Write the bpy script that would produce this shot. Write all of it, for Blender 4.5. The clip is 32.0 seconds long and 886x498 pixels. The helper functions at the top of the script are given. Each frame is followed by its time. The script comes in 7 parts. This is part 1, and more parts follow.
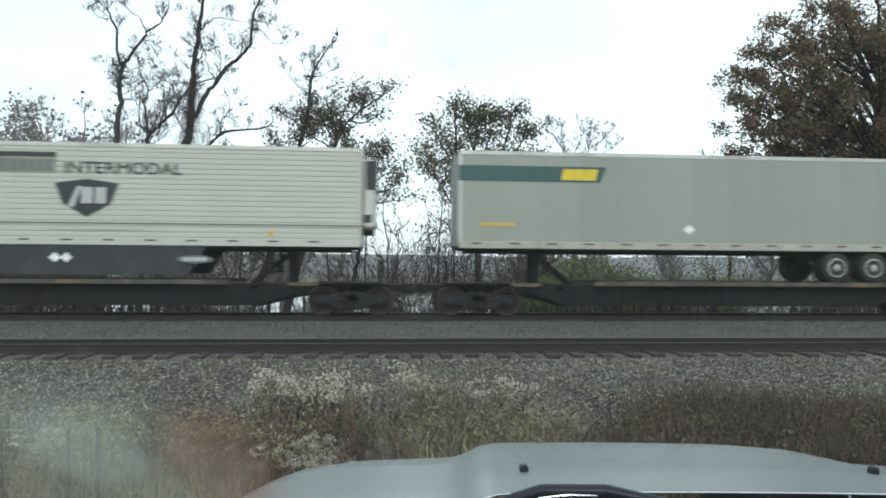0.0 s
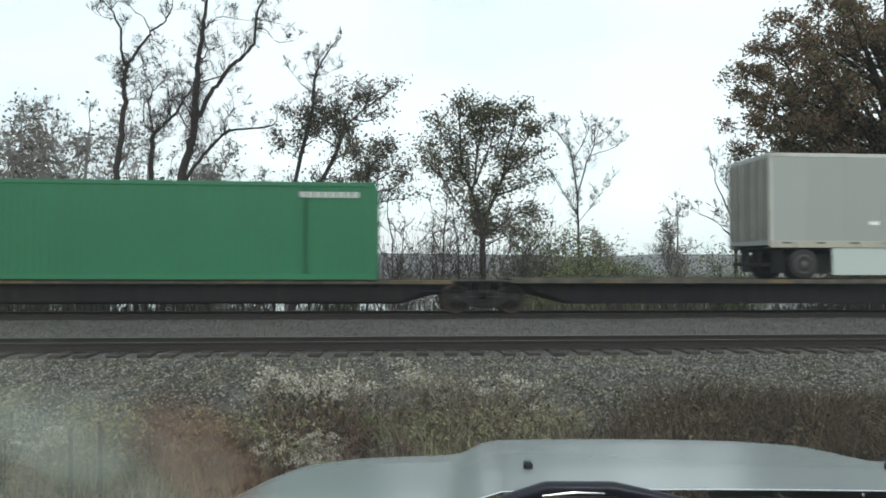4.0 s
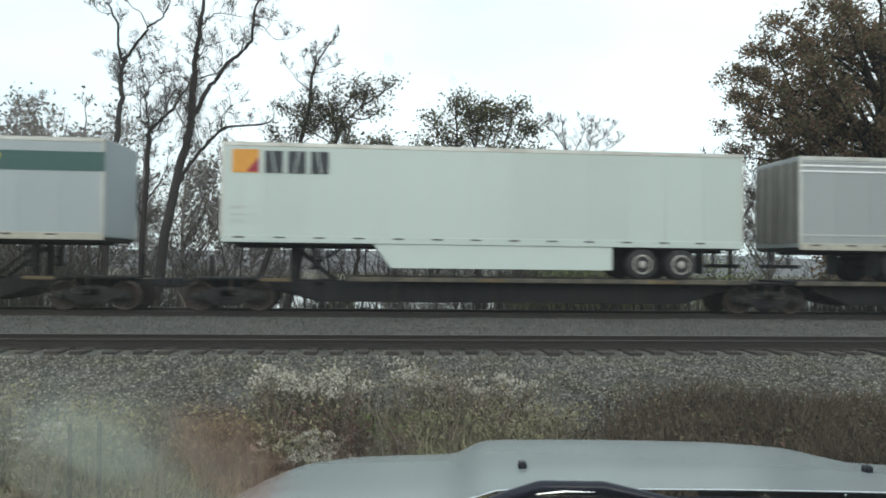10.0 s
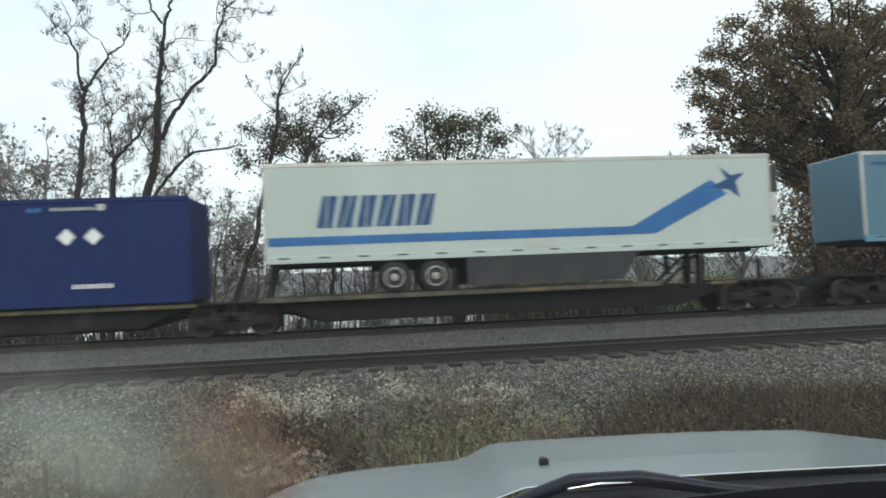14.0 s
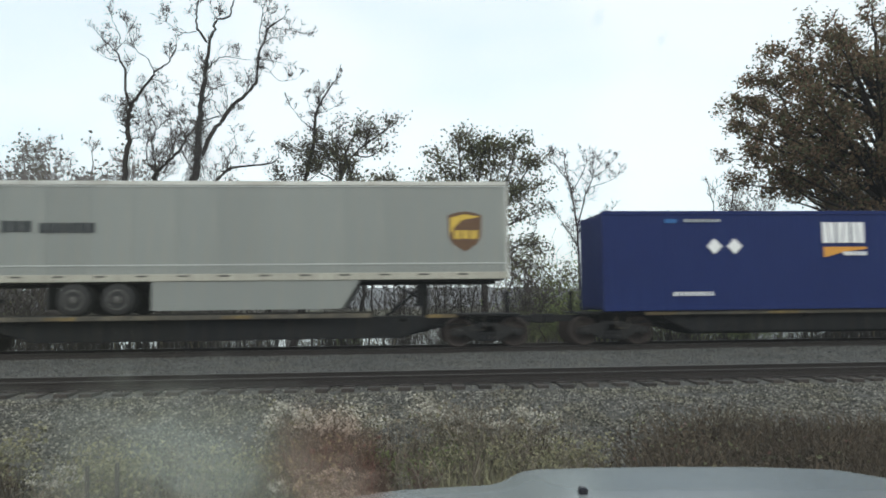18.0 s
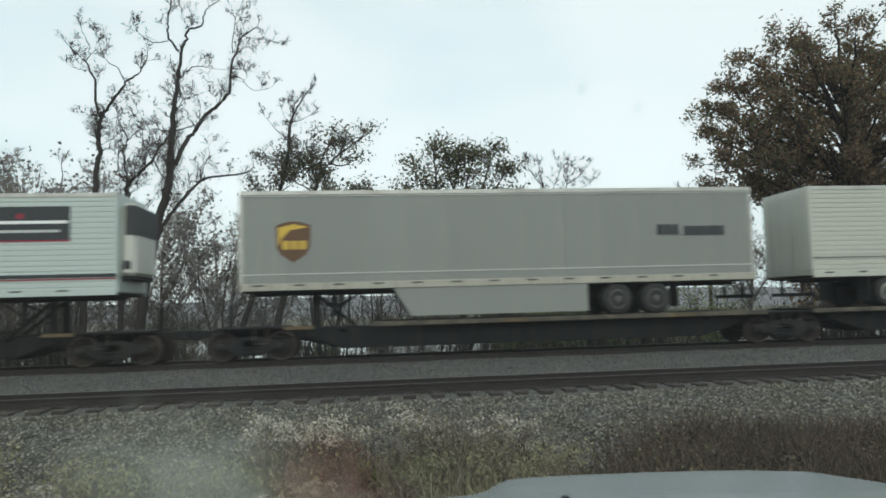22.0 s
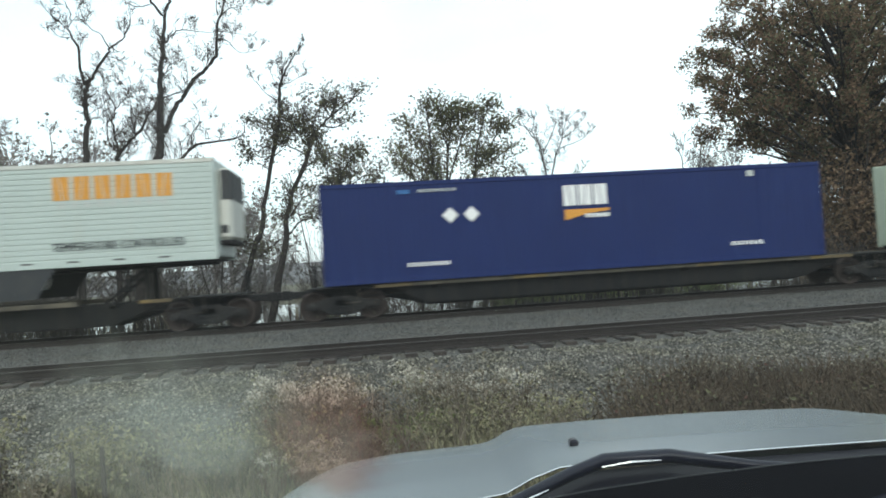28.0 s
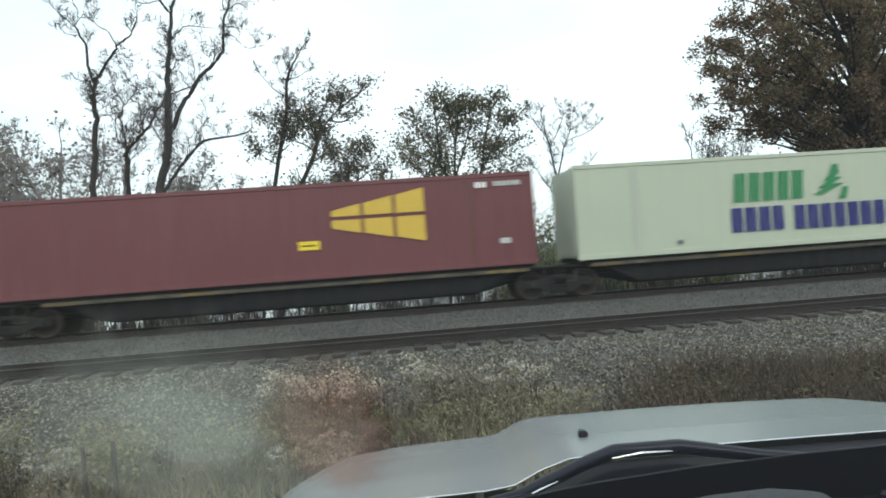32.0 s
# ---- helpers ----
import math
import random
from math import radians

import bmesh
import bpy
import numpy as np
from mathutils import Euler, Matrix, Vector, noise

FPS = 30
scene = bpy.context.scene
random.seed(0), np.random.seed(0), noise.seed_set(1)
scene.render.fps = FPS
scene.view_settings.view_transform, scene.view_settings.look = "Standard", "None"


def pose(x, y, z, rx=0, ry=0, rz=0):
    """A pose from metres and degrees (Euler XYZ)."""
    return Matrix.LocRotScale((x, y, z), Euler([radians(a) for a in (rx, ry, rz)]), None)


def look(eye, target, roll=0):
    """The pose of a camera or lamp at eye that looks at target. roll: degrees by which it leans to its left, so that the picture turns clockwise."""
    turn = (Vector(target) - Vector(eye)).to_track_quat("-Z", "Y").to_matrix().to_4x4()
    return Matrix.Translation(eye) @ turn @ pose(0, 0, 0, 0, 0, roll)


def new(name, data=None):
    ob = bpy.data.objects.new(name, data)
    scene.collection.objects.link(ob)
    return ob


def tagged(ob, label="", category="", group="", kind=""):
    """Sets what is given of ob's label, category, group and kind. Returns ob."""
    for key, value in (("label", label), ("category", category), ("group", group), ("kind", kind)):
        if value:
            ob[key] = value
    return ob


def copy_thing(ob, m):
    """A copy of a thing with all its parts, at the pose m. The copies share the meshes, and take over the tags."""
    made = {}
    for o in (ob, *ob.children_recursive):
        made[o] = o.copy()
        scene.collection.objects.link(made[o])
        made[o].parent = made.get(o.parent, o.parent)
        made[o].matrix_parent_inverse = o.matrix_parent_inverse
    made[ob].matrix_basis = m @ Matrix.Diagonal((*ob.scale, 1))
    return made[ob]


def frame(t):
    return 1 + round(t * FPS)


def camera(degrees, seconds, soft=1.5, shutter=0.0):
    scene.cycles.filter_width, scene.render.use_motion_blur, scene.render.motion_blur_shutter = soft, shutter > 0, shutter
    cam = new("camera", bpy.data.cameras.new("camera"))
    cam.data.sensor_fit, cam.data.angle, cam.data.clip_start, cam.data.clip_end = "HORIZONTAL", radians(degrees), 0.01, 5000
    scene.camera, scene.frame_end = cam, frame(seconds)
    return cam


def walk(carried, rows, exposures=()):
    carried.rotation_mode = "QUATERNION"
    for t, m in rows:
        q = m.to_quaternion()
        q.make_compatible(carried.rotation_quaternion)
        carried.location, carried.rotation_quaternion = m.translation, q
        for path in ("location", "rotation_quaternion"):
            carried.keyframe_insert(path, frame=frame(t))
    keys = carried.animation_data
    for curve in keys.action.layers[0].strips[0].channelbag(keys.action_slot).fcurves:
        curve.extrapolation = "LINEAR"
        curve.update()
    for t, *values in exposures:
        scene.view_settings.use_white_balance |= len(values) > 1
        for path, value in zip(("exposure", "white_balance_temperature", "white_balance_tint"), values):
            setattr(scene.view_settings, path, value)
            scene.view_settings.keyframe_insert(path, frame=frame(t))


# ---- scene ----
cam = camera(67.1, 32.0, soft=1.8, shutter=0.25)
PATH = [
    (0, (-0.079, -0.435, 1.615), (0.081, 1.558, 1.662), 0.4),
    (0.5, (-0.078, -0.426, 1.612), (0.085, 1.567, 1.662), 0.5),
    (1, (-0.079, -0.438, 1.614), (0.085, 1.555, 1.663), 0.4),
    (1.5, (-0.074, -0.423, 1.611), (0.089, 1.57, 1.658), 0.3),
    (2, (-0.076, -0.427, 1.612), (0.085, 1.566, 1.66), 0.2),
    (2.5, (-0.068, -0.397, 1.601), (0.087, 1.597, 1.648), 0.2),
    (3, (-0.064, -0.375, 1.596), (0.087, 1.619, 1.64), 0.2),
    (3.5, (-0.062, -0.376, 1.594), (0.084, 1.619, 1.636), -0.1),
    (5.5, (-0.081, -0.423, 1.61), (0.062, 1.571, 1.655), 1.7),
    (6, (-0.075, -0.418, 1.609), (0.07, 1.577, 1.655), 1.2),
    (6.5, (-0.077, -0.431, 1.612), (0.071, 1.562, 1.667), 0.7),
    (7, (-0.077, -0.444, 1.614), (0.065, 1.55, 1.675), 0.1),
    (7.5, (-0.092, -0.467, 1.622), (0.048, 1.527, 1.684), 0.6),
    (8, (-0.081, -0.429, 1.611), (0.065, 1.564, 1.666), 0.6),
    (8.5, (-0.089, -0.466, 1.623), (0.066, 1.528, 1.669), 0.9),
    (9, (-0.088, -0.49, 1.633), (0.071, 1.503, 1.671), 0.6),
    (9.5, (-0.082, -0.448, 1.619), (0.078, 1.545, 1.654), 0.5),
    (10, (-0.082, -0.455, 1.621), (0.077, 1.538, 1.658), 0.7),
    (10.5, (-0.086, -0.446, 1.618), (0.081, 1.546, 1.657), 1.1),
    (11, (-0.087, -0.482, 1.631), (0.096, 1.51, 1.672), 1.0),
    (11.5, (-0.123, -0.531, 1.656), (0.06, 1.46, 1.7), 0.0),
    (12, (-0.141, -0.476, 1.629), (0.057, 1.512, 1.703), 1.4),
    (12.5, (-0.142, -0.443, 1.605), (0.08, 1.543, 1.692), -0.5),
    (13, (-0.141, -0.322, 1.56), (0.098, 1.662, 1.657), -1.4),
    (13.5, (-0.164, -0.384, 1.57), (0.076, 1.6, 1.658), -2.0),
    (14, (-0.142, -0.342, 1.556), (0.094, 1.642, 1.639), -2.4),
    (14.5, (-0.139, -0.331, 1.556), (0.089, 1.654, 1.64), -3.1),
    (16.5, (-0.193, -0.446, 1.595), (-0.018, 1.543, 1.716), -1.3),
    (17, (-0.186, -0.411, 1.584), (-0.024, 1.578, 1.716), -0.9),
    (17.5, (-0.188, -0.412, 1.582), (-0.036, 1.577, 1.722), -0.6),
    (18, (-0.195, -0.42, 1.586), (-0.047, 1.569, 1.729), -0.6),
    (18.5, (-0.195, -0.42, 1.582), (-0.049, 1.57, 1.726), -0.5),
    (19, (-0.204, -0.45, 1.591), (-0.059, 1.539, 1.73), -0.3),
    (19.5, (-0.205, -0.452, 1.593), (-0.058, 1.539, 1.726), -0.5),
    (20, (-0.205, -0.425, 1.598), (-0.059, 1.565, 1.734), -0.6),
    (20.5, (-0.203, -0.409, 1.587), (-0.039, 1.579, 1.733), -0.9),
    (21, (-0.223, -0.423, 1.587), (-0.031, 1.562, 1.741), -1.2),
    (21.5, (-0.217, -0.431, 1.589), (-0.011, 1.552, 1.75), -1.2),
    (22, (-0.214, -0.461, 1.608), (0.004, 1.52, 1.771), -1.6),
    (22.5, (-0.206, -0.417, 1.592), (0.019, 1.564, 1.761), -2.0),
    (23, (-0.19, -0.35, 1.569), (0.036, 1.63, 1.74), -2.2),
    (23.5, (-0.206, -0.411, 1.591), (0.02, 1.57, 1.747), -2.7),
    (24, (-0.21, -0.43, 1.598), (0.011, 1.552, 1.737), -3.0),
    (24.5, (-0.211, -0.427, 1.599), (0.01, 1.556, 1.722), -3.1),
    (25, (-0.208, -0.422, 1.595), (0.011, 1.563, 1.707), -3.2),
    (25.5, (-0.195, -0.391, 1.585), (0.021, 1.594, 1.687), -3.2),
    (27.5, (-0.208, -0.399, 1.58), (0.013, 1.588, 1.633), -3.4),
    (28, (-0.211, -0.401, 1.573), (0.011, 1.586, 1.616), -3.6),
    (28.5, (-0.208, -0.398, 1.575), (0.01, 1.589, 1.604), -3.9),
    (29, (-0.204, -0.392, 1.569), (0.011, 1.597, 1.59), -3.9),
    (29.5, (-0.205, -0.386, 1.564), (0.007, 1.603, 1.58), -3.9),
    (30, (-0.209, -0.39, 1.565), (0.002, 1.599, 1.577), -4.0),
    (30.5, (-0.209, -0.395, 1.568), (-0.002, 1.594, 1.577), -4.1),
    (31, (-0.21, -0.391, 1.567), (-0.005, 1.598, 1.578), -4.0),
    (31.5, (-0.208, -0.389, 1.566), (-0.009, 1.601, 1.582), -4.0),
    (32, (-0.204, -0.381, 1.564), (-0.008, 1.61, 1.59), -4.1),
]
EXPOSURES = [(0, -0.27, 6250, 7), (1, -0.3, 6250, 7), (2, -0.42, 6250, 8), (3, -0.42, 6380, 9), (6, -0.34, 6500, 5), (8, -0.34, 6500, 6), (9, -0.2, 6350, 6), (10, -0.34, 6450, 8),
             (11, -0.36, 6475, 7), (12, -0.42, 6480, 7), (14, -0.42, 6500, 9), (17, -0.54, 6500, 10), (18, -0.46, 6500, 10), (20, -0.54, 6500, 7), (22, -0.6, 6500, 6), (23, -0.62, 6500, 6),
             (24, -0.64, 6500, 6), (25, -0.52, 6500, 10), (28, -0.2, 6380, 6), (29, -0.24, 6400, 7), (30, -0.36, 6450, 8), (31, -0.14, 6435, 8), (32, -0.28, 6420, 8)]
walk(cam, [(t, look(e, a, r)) for t, e, a, r in PATH], EXPOSURES)

# ---- world and light: bright overcast ----
world = bpy.data.worlds.new("sky")
scene.world = world
world.use_nodes = True
wn, wl = world.node_tree.nodes, world.node_tree.links
wn.clear()
w_out = wn.new("ShaderNodeOutputWorld")
w_add = wn.new("ShaderNodeAddShader")
w_bg = wn.new("ShaderNodeBackground")
w_cloud = wn.new("ShaderNodeBackground")
w_sky = wn.new("ShaderNodeTexSky")
w_sky.sky_type = "NISHITA"
w_sky.sun_disc = False
w_sky.sun_elevation, w_sky.sun_rotation = radians(38), radians(184)
w_sky.air_density, w_sky.dust_density = 1.0, 3.0
w_bg.inputs["Strength"].default_value = 0.05
w_tc = wn.new("ShaderNodeTexCoord")
w_map = wn.new("ShaderNodeMapping")
w_map.inputs["Scale"].default_value = (1.0, 1.0, 2.6)
w_noise = wn.new("ShaderNodeTexNoise")
w_noise.inputs["Scale"].default_value = 1.6
w_noise.inputs["Detail"].default_value = 5.0
w_ramp = wn.new("ShaderNodeValToRGB")
w_ramp.color_ramp.elements[0].position, w_ramp.color_ramp.elements[0].color = 0.36, (0.68, 0.79, 0.835, 1)
w_ramp.color_ramp.elements[1].position, w_ramp.color_ramp.elements[1].color = 0.62, (0.92, 0.945, 0.945, 1)
w_cloud.inputs["Strength"].default_value = 1.5
wl.new(w_tc.outputs["Generated"], w_map.inputs["Vector"])
wl.new(w_map.outputs["Vector"], w_noise.inputs["Vector"])
wl.new(w_noise.outputs["Fac"], w_ramp.inputs["Fac"])
wl.new(w_ramp.outputs["Color"], w_cloud.inputs["Color"])
wl.new(w_sky.outputs["Color"], w_bg.inputs["Color"])
wl.new(w_bg.outputs["Background"], w_add.inputs[0])
wl.new(w_cloud.outputs["Background"], w_add.inputs[1])
wl.new(w_add.outputs["Shader"], w_out.inputs["Surface"])

sun = new("sun", bpy.data.lights.new("sun", "SUN"))
sun.data.energy, sun.data.angle, sun.data.color = 1.05, radians(25), (1.0, 0.97, 0.92)
sun.matrix_world = look((-4, -45, 50), (0, 20, 0))
scene.view_settings.exposure = 0.0


# ---- materials ----
def material(name, color, rough=0.6, metal=0.0, var=0.18, scale=2.0, fine=40.0, bump=0.0, stain=None, stain_at=0.6, streak=False, rnd=0.0, island=0.0, spec=0.5, thin=0.0):
    """A surface with broad and fine mottling, optional stains or rain streaks, and fine relief."""
    m = bpy.data.materials.new(name)
    m.use_nodes = True
    n, l = m.node_tree.nodes, m.node_tree.links
    b = n["Principled BSDF"]
    b.inputs["Roughness"].default_value, b.inputs["Metallic"].default_value = rough, metal
    b.inputs["Specular IOR Level"].default_value = spec
    tc = n.new("ShaderNodeTexCoord")
    big, small = n.new("ShaderNodeTexNoise"), n.new("ShaderNodeTexNoise")
    big.inputs["Scale"].default_value, small.inputs["Scale"].default_value = scale, fine
    big.inputs["Detail"].default_value, small.inputs["Detail"].default_value = 5, 3
    for t in (big, small):
        l.new(tc.outputs["Object"], t.inputs["Vector"])
    add = n.new("ShaderNodeMath")
    add.operation = "ADD"
    l.new(big.outputs["Fac"], add.inputs[0])
    l.new(small.outputs["Fac"], add.inputs[1])
    rng = n.new("ShaderNodeMapRange")
    rng.inputs["From Min"].default_value, rng.inputs["From Max"].default_value = 0.6, 1.4
    rng.inputs["To Min"].default_value, rng.inputs["To Max"].default_value = 1 - var, 1 + var
    l.new(add.outputs[0], rng.inputs["Value"])
    last = rng.outputs["Result"]
    if rnd or island:
        info = n.new("ShaderNodeObjectInfo" if rnd else "ShaderNodeNewGeometry")
        r2 = n.new("ShaderNodeMapRange")
        k = rnd or island
        r2.inputs["To Min"].default_value, r2.inputs["To Max"].default_value = max(0.45, 1 - k), 1 + k
        chance = info.outputs["Random" if rnd else "Random Per Island"]
        if k > 1:
            # most pieces dark, a few pale ones
            power = n.new("ShaderNodeMath")
            power.operation = "POWER"
            power.inputs[1].default_value = 2.6
            l.new(chance, power.inputs[0])
            chance = power.outputs[0]
        l.new(chance, r2.inputs["Value"])
        mul = n.new("ShaderNodeMath")
        mul.operation = "MULTIPLY"
        l.new(last, mul.inputs[0])
        l.new(r2.outputs["Result"], mul.inputs[1])
        last = mul.outputs[0]
    base = n.new("ShaderNodeRGB")
    base.outputs[0].default_value = (*color, 1)
    col = base.outputs[0]
    if stain:
        st = n.new("ShaderNodeTexNoise")
        st.inputs["Scale"].default_value, st.inputs["Detail"].default_value = 1.3, 6
        mp = n.new("ShaderNodeMapping")
        mp.inputs["Scale"].default_value = (6, 6, 0.35) if streak else (1, 1, 1)
        l.new(tc.outputs["Object"], mp.inputs["Vector"])
        l.new(mp.outputs["Vector"], st.inputs["Vector"])
        sr = n.new("ShaderNodeMapRange")
        sr.inputs["From Min"].default_value, sr.inputs["From Max"].default_value = stain_at - 0.12, stain_at + 0.18
        sr.inputs["To Max"].default_value = 0.75
        l.new(st.outputs["Fac"], sr.inputs["Value"])
        mx = n.new("ShaderNodeMix")
        mx.data_type = "RGBA"
        l.new(sr.outputs["Result"], mx.inputs[0])
        l.new(col, mx.inputs[6])
        mx.inputs[7].default_value = (*stain, 1)
        col = mx.outputs[2]
    scl = n.new("ShaderNodeVectorMath")
    scl.operation = "SCALE"
    l.new(col, scl.inputs[0])
    l.new(last, scl.inputs["Scale"])
    l.new(scl.outputs[0], b.inputs["Base Color"])
    if thin:
        # leaves let part of the light through
        tr, mixed = n.new("ShaderNodeBsdfTranslucent"), n.new("ShaderNodeMixShader")
        mixed.inputs[0].default_value = thin
        l.new(scl.outputs[0], tr.inputs["Color"])
        l.new(b.outputs[0], mixed.inputs[1])
        l.new(tr.outputs[0], mixed.inputs[2])
        l.new(mixed.outputs[0], n["Material Output"].inputs["Surface"])
    if bump:
        bp = n.new("ShaderNodeBump")
        bp.inputs["Strength"].default_value, bp.inputs["Distance"].default_value = bump, 0.02
        l.new(small.outputs["Fac"], bp.inputs["Height"])
        l.new(bp.outputs["Normal"], b.inputs["Normal"])
    return m


